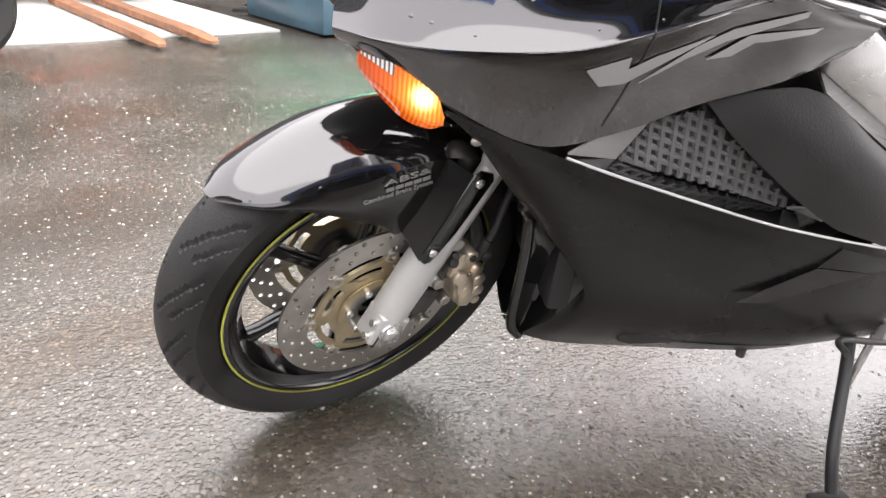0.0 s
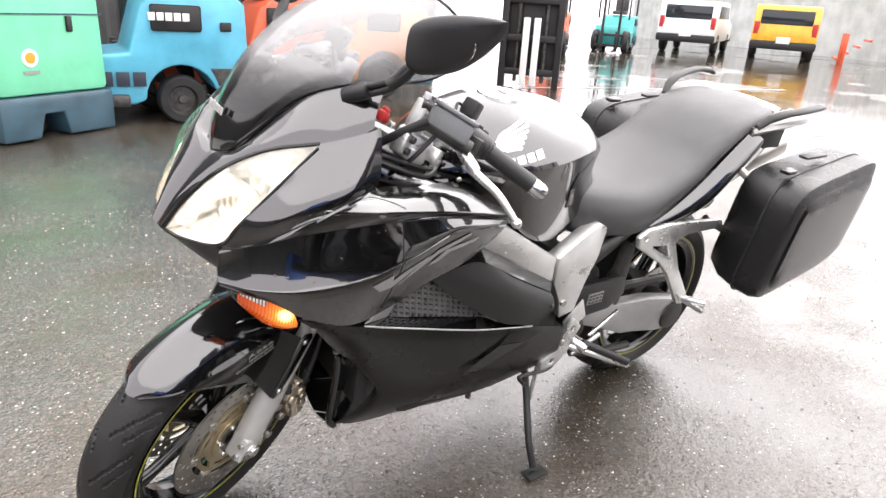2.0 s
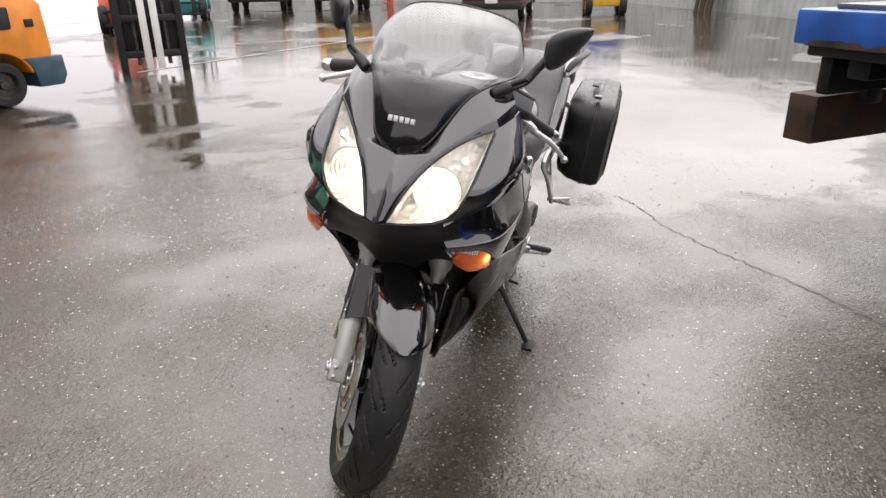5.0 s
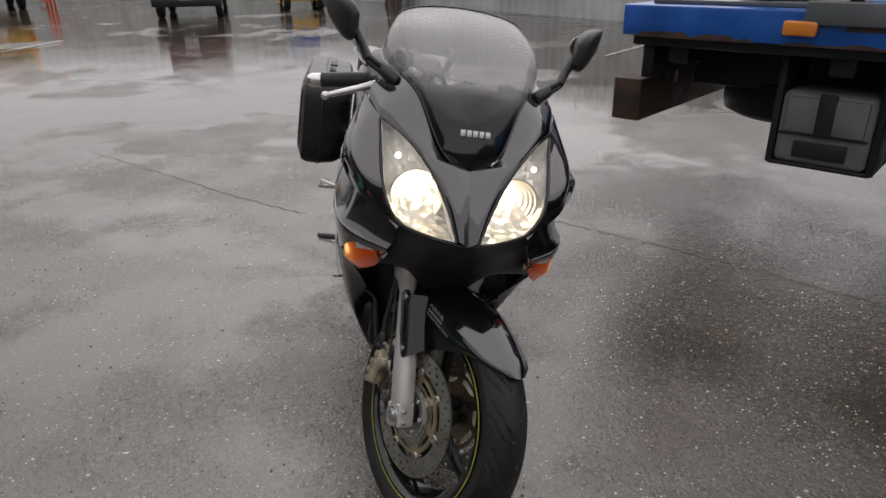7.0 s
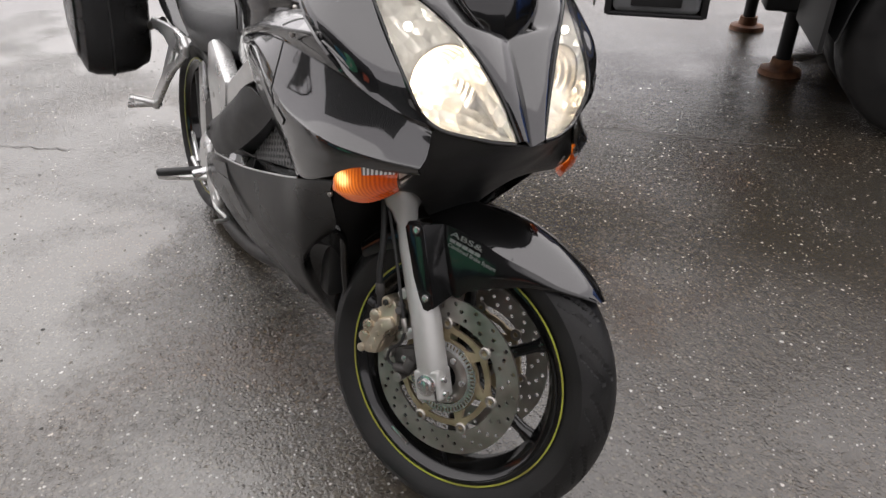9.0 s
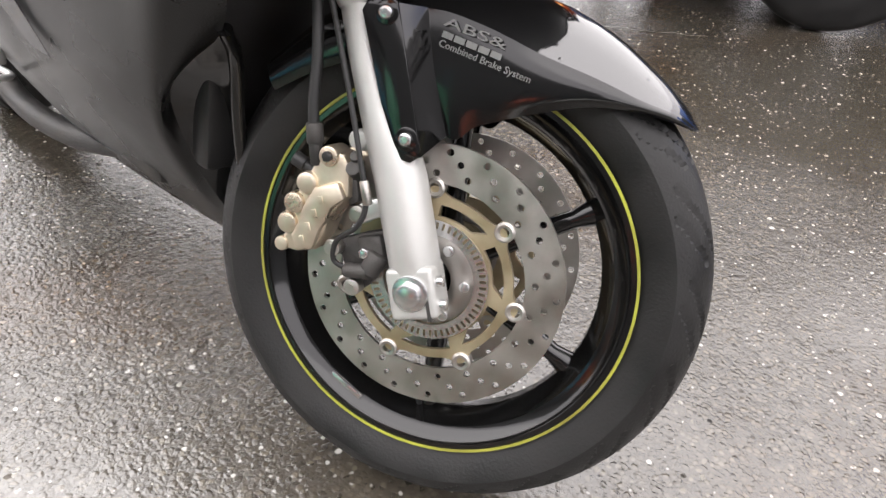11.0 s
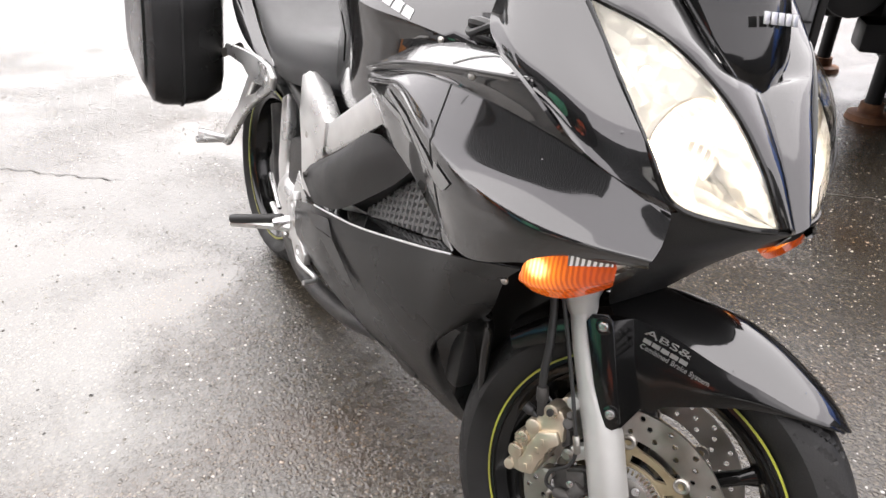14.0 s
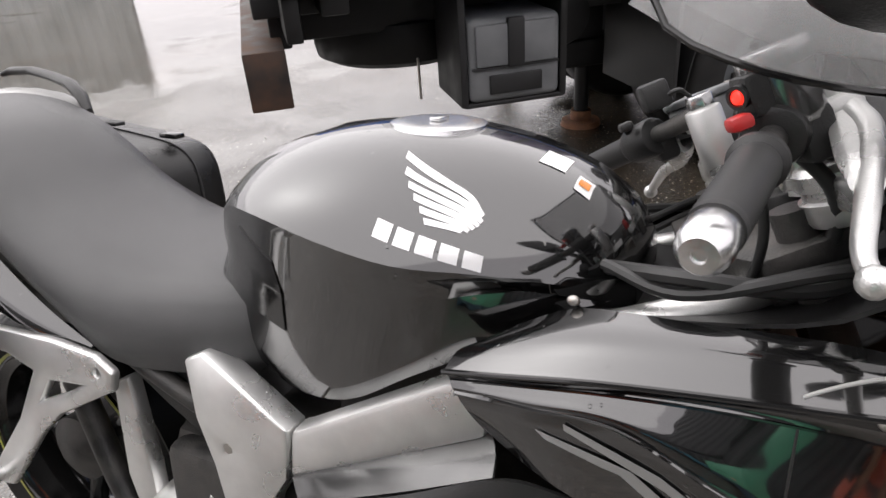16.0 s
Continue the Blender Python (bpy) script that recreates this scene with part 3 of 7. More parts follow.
wall("wall_west", (-27.0, -0.6), (-9.2, 8.4), 2.0, CORRUG, 0.30, "pale corrugated steel fence at the yard's edge")
wall("wall_south", (-27.0, -0.6), (-31.0, -24.0), 2.4, CORRUG, 0.40, "grey corrugated wall behind the parked vans")
# the shed's unseen height and near-black colour are set to darken reflections
wall("wall_shed", (-9.0, -13.2), (9.0, -8.2), 6.4, enamel("dark_shed_steel", (0.030, 0.032, 0.034), 0.6), 0.40, "dark shed wall behind the forklifts")


# two walls out of view, added to block low sky and darken reflections
UNSEEN_WALL = enamel("dark_unseen_wall_steel", (0.06, 0.062, 0.065), 0.7)
wall("wall_north", (13.0, 4.5), (0.5, 10.6), 2.4, UNSEEN_WALL, 0.40, "unseen dark corrugated wall added beyond the truck to cut sky light")
wall("wall_east", (9.0, -8.2), (13.0, 4.5), 3.0, UNSEEN_WALL, 0.40, "unseen dark corrugated wall added to the east to cut sky light")


# ---- vehicles in the yard ----
def road_wheel(r, w, rim_mat, parent=None, name="wheel", hub=0.55):
    t = lathe([(r * 0.62, w * 0.5), (r * 0.90, w * 0.5), (r * 0.97, w * 0.42), (r, w * 0.30), (r, -w * 0.30), (r * 0.97, -w * 0.42), (r * 0.90, -w * 0.5), (r * 0.62, -w * 0.5)], 40)
    ob = part(name, t, RUBBER, parent)
    part("hub", lathe([(0.0, w * 0.34), (r * 0.16, w * 0.36), (r * 0.2, w * 0.2), (r * 0.52, w * 0.16), (r * 0.60, w * 0.44), (r * 0.63, w * 0.44), (r * 0.63, -w * 0.44), (0.0, -w * 0.2)], 32, False), rim_mat, ob)
    for k in range(6):
        a = 2 * math.pi * k / 6
        part("wheel_nut", rod((r * 0.34 * math.cos(a), w * 0.15, r * 0.34 * math.sin(a)), (r * 0.34 * math.cos(a), w * 0.24, r * 0.34 * math.sin(a)), r * 0.05, 6), DARKM, ob)
    return ob


def forklift(m, body_mat, low_mat, label, words=(), forks=False, rear=0.24):
    """x ahead (masts), y left, z up; the origin lies under the left rear wheel."""
    f = thing("forklift", m, label, "forklift", "forklifts in the yard")
    side = [(-0.55, 0.38), (-0.60, 0.55), (-0.58, 1.05), (-0.50, 1.12), (0.15, 1.12), (0.30, 1.02), (0.42, 0.62), (0.80, 0.58), (0.95, 0.75), (1.28, 0.80), (1.35, 0.60), (1.35, 0.20), (0.40, 0.18)] + [((rear + 0.09) * math.cos(math.radians(a)), rear + (rear + 0.09) * math.sin(math.radians(a))) for a in range(0, 166, 15)]
    b = part("body", plate(side, -1.08, 0.0, 0.03), body_mat, f)
    part("counterweight", plate([(-0.66, 0.17), (-0.72, 0.28), (-0.70, 0.50), (-0.24, 0.50), (-rear - 0.07, 0.42), (-rear - 0.11, 0.32), (-rear - 0.13, 0.17)], -1.06, 0.012, 0.02), low_mat, f, "dark cast counterweight")
    part("step", box((0.55, 0.10, 0.10), 0.02, (0.72, 0.02, 0.22)), low_mat, f)
    part("hood_panel", box((0.42, 0.02, 0.22), 0.02, (0.02, 0.012, 0.92)), DARKB, f)
    part("latch", box((0.10, 0.015, 0.08), 0.01, (-0.40, 0.008, 0.86)), DARKB, f)
    part("seat", join(box((0.42, 0.46, 0.12), 0.04, (0.05, -0.54, 1.2)), box((0.12, 0.44, 0.48), 0.04, (-0.20, -0.54, 1.45))), SEAT, f)
    for x, y in ((-0.42, -0.06), (-0.42, -1.02), (1.18, -0.06), (1.18, -1.02)):
        part("guard_post", tube([(x, y, 1.0), (x + 0.02, y, 1.6), (x * 0.86, y, 2.05)], 0.03, 8), DARKB, f)
    part("roof_guard", join(*[box((1.5, 0.03, 0.04), 0.008, (0.33, -0.06 - 0.12 * k, 2.07)) for k in range(9)]), DARKB, f)
    for x, y, r in ((0.0, -0.10, rear), (0.0, -0.98, rear), (1.30, -0.06, 0.33), (1.30, -1.02, 0.33)):
        w = road_wheel(r, 0.20, DARKM, f)
        w.matrix_basis = Matrix.Translation((x, y, r)) @ (Matrix() if y > -0.5 else pose(0, 0, 0, 0, 0, 180))
    for y in (-0.28, -0.80):
        part("mast_rail", box((0.10, 0.07, 2.0), 0.01, (1.52, y, 1.12)), DARKB, f)
    part("carriage", join(box((0.06, 0.90, 0.08), 0.01, (1.60, -0.54, 0.52)), box((0.06, 0.90, 0.08), 0.01, (1.60, -0.54, 0.20))), DARKB, f)
    reach_, pair = (4.05, (-0.35, -0.70)) if forks else (2.3, (-0.30, -0.78))
    for y in pair:
        part("fork", join(box((0.05, 0.11, 0.6), 0.008, (1.66, y, 0.34)), loft([[(x, y - w, 0.03), (x, y + w, 0.03), (x, y + w, 0.03 + h), (x, y - w, 0.03 + h)] for x, w, h in ((1.65, 0.06, 0.05), (reach_ - 0.35, 0.06, 0.045), (reach_ - 0.08, 0.05, 0.03), (reach_, 0.025, 0.02))])), RUST if forks else DARKB, f, "rusty steel fork" if forks else "")
    for count, size, x, z, mat in words:
        for k in range(count):
            part("marking", box((size * 0.62, 0.004, size * 0.72), 0.001, (x + (count / 2 - 0.5 - k) * size * 0.78, 0.026 if z > 0.8 else 0.016, z)), mat, f)
    return f


head = 150  # the row of trucks faces away from the motorcycle
DARKTXT = material("dark_lettering", (0.02, 0.025, 0.04), 0.5)


def place(x, y, deg):
    return Matrix.Translation((x, y, 0)) @ pose(0, 0, 0, 0, 0, deg)


# green reach truck: its flank looks to the yard, at y = 0
reach = thing("reach_truck", place(1.42, -4.36, 210), "green reach truck with dark blue base and a round sticker", "forklift", "forklifts in the yard")
part("base", plate([(0, 0.02), (0.30, 0.02), (0.36, 0.20), (0.52, 0.20), (0.56, 0.02), (1.0, 0.02), (1.0, 0.34), (0, 0.34)], 0, 1.3, 0.02), BLUEGREY, reach, "dark blue steel base")
part("body", plate([(0.01, 0.34), (0.985, 0.34), (0.97, 1.02), (0.92, 1.32), (0.80, 1.48), (0.60, 1.55), (0.01, 1.55)], 0.02, 1.25, 0.05), GREEN, reach, "light green body panel")
part("panel_seam", box((0.96, 0.01, 0.012), 0, (0.49, 0.018, 0.93)), BLUEGREY, reach)
part("catch", box((0.05, 0.03, 0.12), 0.01, (0.66, 0.012, 0.86)), DARKB, reach)
part("sticker", plate(ringpts(0.30, 0.62, 0.065, 24), 0.014, 0.022, 0), WHITE, reach, "round white sticker")
part("sticker_mark", plate(ringpts(0.30, 0.62, 0.042, 16), 0.011, 0.016, 0), ORANGE, reach)
part("sticker_text", box((0.13, 0.006, 0.025), 0, (0.30, 0.016, 0.515)), DECALG, reach)
for x in (0.44, 0.9):
    w = road_wheel(0.14, 0.12, GREYE, reach)
    w.matrix_basis = Matrix.Translation((x, 0.3, 0.14))
for x in (0.15, 0.85):
    part("mast_rail", box((0.12, 0.10, 2.3), 0.01, (x, 1.42, 1.16)), BLUEGREY, reach)
for x in (0.06, 0.92):
    part("guard_post", tube([(x, 0.10, 1.5), (x, 0.10, 2.1)], 0.03, 8, 2), DARKB, reach)

forklift(place(-0.03, -4.82, 172) @ Matrix.Translation((0, 0.1, 0)) @ pose(0, 0, 0, 0, 0, 180), SKYBLUE, DARKM, "sky blue counterbalance forklift with dark grey counterweight", ((5, 0.17, 0.62, 0.40, DARKTXT), (5, 0.09, 0.08, 0.93, WHITE)), rear=0.215)
forklift(place(-1.34, -5.47, -10), VERMILION, GREYE, "vermilion counterbalance forklift with grey counterweight")
forklift(place(-2.82, -5.92, -12), ORANGE, BLUEGREY, "orange counterbalance forklift with dark blue counterweight")
forklift(place(3.926, -7.38, 121), VERMILION, DARKB, "red forklift with rusty forks lowered to the ground", forks=True)

# black mast standing in the yard, with white fork shanks
mast = thing("forklift_mast", place(-5.75, -6.35, -49), "black forklift mast with two white forks standing upright", "forklift mast")
for x in (-0.42, 0.42):
    part("rail", box((0.10, 0.16, 2.2), 0.01, (x, 0, 1.1)), DARKB, mast)
    part("chain", rod((x * 0.5, 0.02, 0.1), (x * 0.5, 0.02, 2.1), 0.03), DARKM, mast)
for z in (0.25, 0.75, 1.3, 2.1):
    part("crossbar", box((0.95, 0.10, 0.10), 0.01, (0, 0.02, z)), DARKB, mast)
part("back_panel", box((0.8, 0.05, 1.6), 0.01, (0, -0.06, 1.0)), DARKB, mast)
for x in (-0.08, 0.08):
    part("fork", box((0.10, 0.05, 1.0), 0.01, (x, 0.13, 0.55)), WHITEE, mast, "white upright fork shank")


def van(m, mat, label, pickup=False):
    """x ahead, origin under the middle of the tail."""
    v = thing("pickup" if pickup else "van", m, label, "pickup truck" if pickup else "van", "vehicles parked across the yard")
    if pickup:
        side = [(0.05, 0.35), (0.03, 0.80), (1.75, 0.85), (1.85, 1.50), (2.75, 1.50), (3.15, 0.98), (4.3, 0.88), (4.42, 0.40)]
    else:
        side = [(0.02, 0.32), (0.0, 0.75), (0.12, 1.38), (0.22, 1.46), (2.6, 1.48), (3.25, 0.98), (4.05, 0.86), (4.18, 0.35)]
    part("body", plate(side, -0.82, 0.82, 0.05), mat, v)
    part("bumper", box((0.16, 1.66, 0.22), 0.05, (0.02, 0, 0.42)), DARKB, v)
    part("bumper", box((0.16, 1.66, 0.22), 0.05, (4.2, 0, 0.40)), DARKB, v)
    part("plate_blank", box((0.02, 0.34, 0.17), 0.005, (-0.055, 0, 0.56)), WHITE, v)
    if pickup:
        part("rear_window", plate([(1.90, 0.98), (1.93, 1.40), (2.70, 1.40), (3.0, 1.0)], -0.83, 0.83, 0.01), GLASSD, v)
    else:
        part("rear_window", box((0.03, 1.30, 0.42), 0.02, (0.055, 0, 1.12), None), GLASSD, v)
        part("side_window", plate([(0.30, 1.0), (0.32, 1.36), (2.5, 1.36), (2.85, 1.0)], -0.825, 0.825, 0.01), GLASSD, v)
        for y in (-0.72, 0.72):
            part("tail_lamp", box((0.04, 0.14, 0.34), 0.02, (0.02, y, 0.85)), REDP, v)
    for x in (0.85, 3.35):
        for s in (1, -1):
            w = road_wheel(0.29, 0.18, CHROME if pickup else DARKM, v)
            w.matrix_basis = Matrix.Translation((x, s * 0.74, 0.29)) @ (Matrix() if s > 0 else pose(0, 0, 0, 0, 0, 180))
    return v


van(place(-19.9, -13.2, 205) @ Matrix.Scale(1.2, 4), WHITEE, "white delivery van parked with its tail to the yard")
van(place(-20.9, -10.2, 208) @ Matrix.Scale(1.2, 4), YELLOW, "yellow delivery van parked with its tail to the yard")
van(place(-19.3, -4.6, 185) @ Matrix.Translation((-3.4, -0.7, 0)), MAROON, "dark maroon pickup parked across the yard", True)
TEAL = enamel("teal_enamel", (0.05, 0.42, 0.40))
forklift(place(-17.6, -13.6, 30), TEAL, BLUEGREY, "teal counterbalance forklift far across the yard")
forklift(place(-13.1, -12.4, 40), VERMILION, GREYE, "small red forklift far across the yard")
stack = thing("board_stack", place(-20.4, 2.0, 26), "dark brown weathered boards leaning on the fence", "boards")
for k in range(5):
    part("board", at(box((0.20, 0.04, 1.5 + 0.06 * k), 0.005, (-0.42 + 0.20 * k, 0.05 * (k % 2), 0.72)), pose(0, 0, 0, -9, 0, 0)), DARKRUST, stack)
rack = thing("steel_rack", place(-24.4, -10.0, 28), "red painted steel frame lying by the vans", "steel frame")
for k in range(4):
    part("bar", box((1.8, 0.08, 0.08), 0.01, (0, 0.3 * k, 0.15 + 0.22 * k)), VERMILION, rack)
for k in range(3):
    part("upright", box((0.08, 0.08, 1.0), 0.01, (-0.8 + 0.8 * k, 0.2, 0.5)), VERMILION, rack)
crane = thing("mini_loader", place(-19.5, -0.9, 190), "small blue and yellow loader", "loader")
part("body", box((1.3, 0.9, 0.5), 0.06, (0, 0, 0.75)), TRUCKBLUE, crane)
part("apron", box((1.0, 1.0, 0.3), 0.05, (-0.2, 0, 0.40)), YELLOW, crane)
for x in (-0.5, 0.5):
    for s in (1, -1):
        w = road_wheel(0.3, 0.2, YELLOW, crane)
        w.matrix_basis = Matrix.Translation((x, s * 0.5, 0.3)) @ (Matrix() if s > 0 else pose(0, 0, 0, 0, 0, 180))

# a loose tyre lying near the slab
loose = link("loose_tyre", lathe([(0.16, 0.07), (0.24, 0.08), (0.29, 0.05), (0.30, 0), (0.29, -0.05), (0.24, -0.08), (0.16, -0.07), (0.17, 0)], 40), RUBBER)
loose.matrix_world = Matrix.Translation((3.36, -3.15, 0.297)) @ pose(0, 0, 0, 0, 0, 60)
tagged(loose, "worn black tyre standing on the asphalt", "tyre")

# ---- flatbed truck beside the motorcycle: x along its flank, y inwards ----
truck = thing("flatbed_truck", Matrix.Translation((-0.35, 1.31, 0)) @ pose(0, 0, 0, 0, 0, 39.7), "blue flatbed truck with black chassis, rusty rear bumper and stabiliser legs", "truck")
part("bed", join(box((5.6, 2.1, 0.14), 0.012, (2.8, 1.05, 1.075)), box((4.6, 0.05, 0.05), 0.01, (3.3, 0.03, 1.16))), TRUCKBLUE, truck, "scuffed blue steel bed")
part("bed_underlip", join(box((5.5, 0.05, 0.05), 0.01, (2.8, 0.06, 0.985)), box((0.05, 2.0, 0.05), 0.01, (0.06, 1.05, 0.985))), DARKB, truck)
rnd_bed = random.Random(5)
for x0, x1, z0, high in ((0.06, 0.62, 1.004, 0.030), (0.70, 1.30, 1.004, 0.022), (1.42, 2.30, 1.004, 0.034), (0.95, 1.22, 1.070, 0.045)):
    # paint scraped off in ragged patches along the lower edge
    top_ = [(x0 + (x1 - x0) * k / 14, z0 + high * rnd_bed.uniform(0.25, 1.0)) for k in range(1, 14)]
    part("scrape", plate([(x0, z0)] + top_ + [(x1, z0)], -0.0015, 0.004, 0), DARKRUST, truck, "bare scraped steel along the bed")
part("side_rail", box((2.6, 0.05, 0.09), 0.008, (2.1, 0.0, 1.135)), GREYE, truck)
part("deck", box((5.4, 1.9, 0.02), 0.004, (2.8, 1.05, 1.155)), GREYE, truck)
part("marker_lamp", box((0.13, 0.03, 0.06), 0.012, (0.79, -0.018, 1.075)), ORANGE_REFLECT, truck, "amber side marker")
part("chassis_rail", join(box((5.4, 0.08, 0.24), 0.01, (2.85, 0.62, 0.84)), box((5.4, 0.08, 0.24), 0.01, (2.85, 1.48, 0.84))), DARKB, truck)
for k in range(8):
    part("crossmember", box((0.10, 1.9, 0.10), 0.01, (0.25 + 0.7 * k, 1.05, 0.93)), DARKB, truck)
part("rear_bumper", box((0.15, 1.75, 0.21), 0.006, (-0.015, 1.02, 0.675)), DARKRUST, truck, "rusty black rear underrun bar")
part("bumper_bracket", join(box((0.08, 0.10, 0.30), 0.01, (0.06, 0.45, 0.88)), box((0.30, 0.10, 0.12), 0.01, (0.12, 0.37, 0.92))), DARKB, truck)
part("bumper_bracket", box((0.08, 0.10, 0.30), 0.01, (0.06, 1.55, 0.88)), DARKB, truck)
spare = part("spare_wheel", at(lathe([(0.20, 0.09), (0.33, 0.11), (0.39, 0.08), (0.40, 0.03), (0.40, -0.03), (0.39, -0.08), (0.33, -0.11), (0.20, -0.09)], 48), Matrix.Translation((0.62, 0.95, 0.66)) @ Matrix.Rotation(math.pi / 2, 4, "X")), RUBBER, truck, "spare wheel slung under the bed")
part("rim", at(lathe([(0.0, 0.02), (0.12, 0.04), (0.20, 0.07), (0.22, 0.07), (0.22, -0.07), (0.0, -0.02)], 32, False), Matrix.Translation((0.62, 0.95, 0.66)) @ Matrix.Rotation(math.pi / 2, 4, "X")), DARKM, spare)
part("chain", rod((0.62, 0.55, 0.60), (0.62, 0.55, 0.42), 0.006), STEEL, truck)
tool = part("tool_box", box((0.375, 0.36, 0.320), 0.03, (0.917, 0.33, 0.643), seg=3), BOXGREY, truck, "grey plastic tool box")
for x in (0.823, 1.011):
    part("lid_panel", box((0.135, 0.02, 0.158), 0.012, (x, 0.146, 0.703)), BOXGREY, tool)
part("strap", box((0.068, 0.03, 0.185), 0.008, (0.917, 0.145, 0.708)), DARKB, tool)
part("recess", box((0.215, 0.014, 0.074), 0.004, (0.917, 0.147, 0.553)), DARKB, tool)
part("lid_groove", box((0.355, 0.012, 0.008), 0, (0.917, 0.147, 0.619)), DARKB, tool)
part("box_frame", join(box((0.415, 0.36, 0.02), 0.006, (0.917, 0.34, 0.475)), box((0.03, 0.36, 0.5), 0.006, (0.712, 0.34, 0.72)), box((0.03, 0.36, 0.5), 0.006, (1.122, 0.34, 0.72))), DARKB, truck)
for x, y in ((1.64, 1.06), (1.54, 2.02)):
    leg = part("stabiliser", join(box((0.15, 0.15, 0.60), 0.01, (x, y, 0.64)), box((0.34, 0.22, 0.14), 0.02, (x, y, 0.42)), rod((x, y, 0.36), (x, y, 0.06), 0.04, 16)), DARKB, truck, "greasy stabiliser leg")
    part("foot_pad", at(lathe([(0.0, 0.085), (0.055, 0.085), (0.060, 0.035), (0.105, 0.028), (0.112, 0.0), (0.0, 0.0)], 28, False), Matrix.Translation((x, y, 0.0)) @ Matrix.Rotation(math.pi / 2, 4, "X")), RUST, leg, "rusty foot pad")
    part("lever", tube([(x - 0.1, y - 0.1, 0.62), (x - 0.25, y - 0.12, 0.60), (x - 0.33, y - 0.12, 0.56)], 0.015, 8), RUST, leg)
for x in (2.12, 3.4):
    for y in (0.28, 0.58, 1.52, 1.82):
        w = road_wheel(0.42, 0.26, GREYE, truck)
        w.matrix_basis = Matrix.Translation((x, y, 0.42)) @ (pose(0, 0, 0, 0, 0, 180) if y < 1 else Matrix())
part("mudguard", shell([[(2.12 + 0.47 * math.cos(a), y, 0.42 + 0.47 * math.sin(a)) for y in (0.12, 0.32, 0.52)] for a in np.linspace(0.0, math.pi, 7)], 0.006, 4, 2, inside=(2.12, 0.3, 0.42)), DARKB, truck)
part("fuel_tank", box((0.75, 0.42, 0.40), 0.06, (1.42, 1.42, 0.66), seg=3), DARKB, truck)
part("mud_flap", box((0.02, 0.62, 0.46), 0.004, (1.60, 0.42, 0.60)), BLACKRUB, truck, "black rubber mud flap")
part("tail_lamp_bar", box((0.06, 1.90, 0.16), 0.01, (0.10, 1.05, 0.88)), DARKB, truck)
part("air_tank", rod((1.3, 0.55, 0.70), (1.3, 1.5, 0.70), 0.13, 24, 0.02), DARKB, truck)
for k in range(5):
    part("hose", tube([(0.3 + 0.3 * k, 0.7, 0.95), (0.5 + 0.3 * k, 0.8, 0.80 - 0.03 * k), (0.9 + 0.3 * k, 0.9, 0.93)], 0.014, 6), BLACKRUB, truck)
part("cab", plate([(5.7, 0.55), (5.7, 2.3), (6.9, 2.3), (7.35, 1.35), (7.4, 0.5)], 0.0, 2.1, 0.06), TRUCKBLUE, truck)
for x, y, sx, sy, sz, mat_, words in ((0.75, 0.55, 0.60, 0.70, 0.45, WHITEE, "white sheet-steel crate strapped on the truck bed"), (1.45, 0.60, 0.55, 0.80, 0.55, enamel("purple_crate_paint", (0.05, 0.03, 0.10)), "dark purple crate standing on the truck bed")):
    crate = thing("crate", truck.matrix_world @ Matrix.Translation((x, y, 1.166)), words, "crate", "load on the truck")
    part("case", box((sx, sy, sz), 0.02, (0, 0, sz / 2)), mat_, crate)
    for k in (-0.3, 0.3):
        part("batten", box((0.05, sy + 0.02, sz + 0.01), 0.006, (k * sx, 0, sz / 2)), DARKB, crate)


# ---- the motorcycle: x forward, y to its left, z up along its own upright; it leans on its side stand ----
bike = thing("motorcycle", Matrix.Translation((0, 0.0869, -0.014)) @ pose(0, 0, 0, 0, 0, -1.007) @ pose(0, 0, 0, -9.105, 0, 0),
             "black touring motorcycle with lit headlights leaning on its side stand", "motorcycle")
SIDES = (False, True)


def mir(bm, mirror):
    if mirror:
        bm.transform(Matrix.Diagonal((1, -1, 1, 1)))
        bmesh.ops.reverse_faces(bm, faces=bm.faces)
    return bm


def mp(p, mirror):
    return (p[0], -p[1], p[2]) if mirror else p


# front end: f ahead, l left, u up along the fork, from the axle; turned to the left
RAKE, LOCK = radians(25.5), radians(25.5)
PIVOT, HEAD = Vector((1.434, -0.006, 0.304)), Vector((1.442, 0, 0.295))
UP, AHEAD = Vector((-math.sin(RAKE), 0, math.cos(RAKE))), Vector((math.cos(RAKE), 0, math.sin(RAKE)))
FORKM = Matrix((AHEAD, Vector((0, 1, 0)), UP)).transposed().to_4x4()
FORKM.translation = PIVOT + 0.043 * AHEAD
TURN = Matrix.Translation(PIVOT) @ Matrix.Rotation(LOCK, 4, UP) @ Matrix.Translation(-PIVOT)
FRONT = TURN @ FORKM
# the bars, above the yokes
BARM = FORKM.copy()
BARM.translation = HEAD + 0.043 * AHEAD
BARS = Matrix.Translation(HEAD) @ Matrix.Rotation(LOCK, 4, UP) @ Matrix.Translation(-HEAD) @ BARM
WHEELF = TURN @ Matrix.Translation(FORKM.translation)


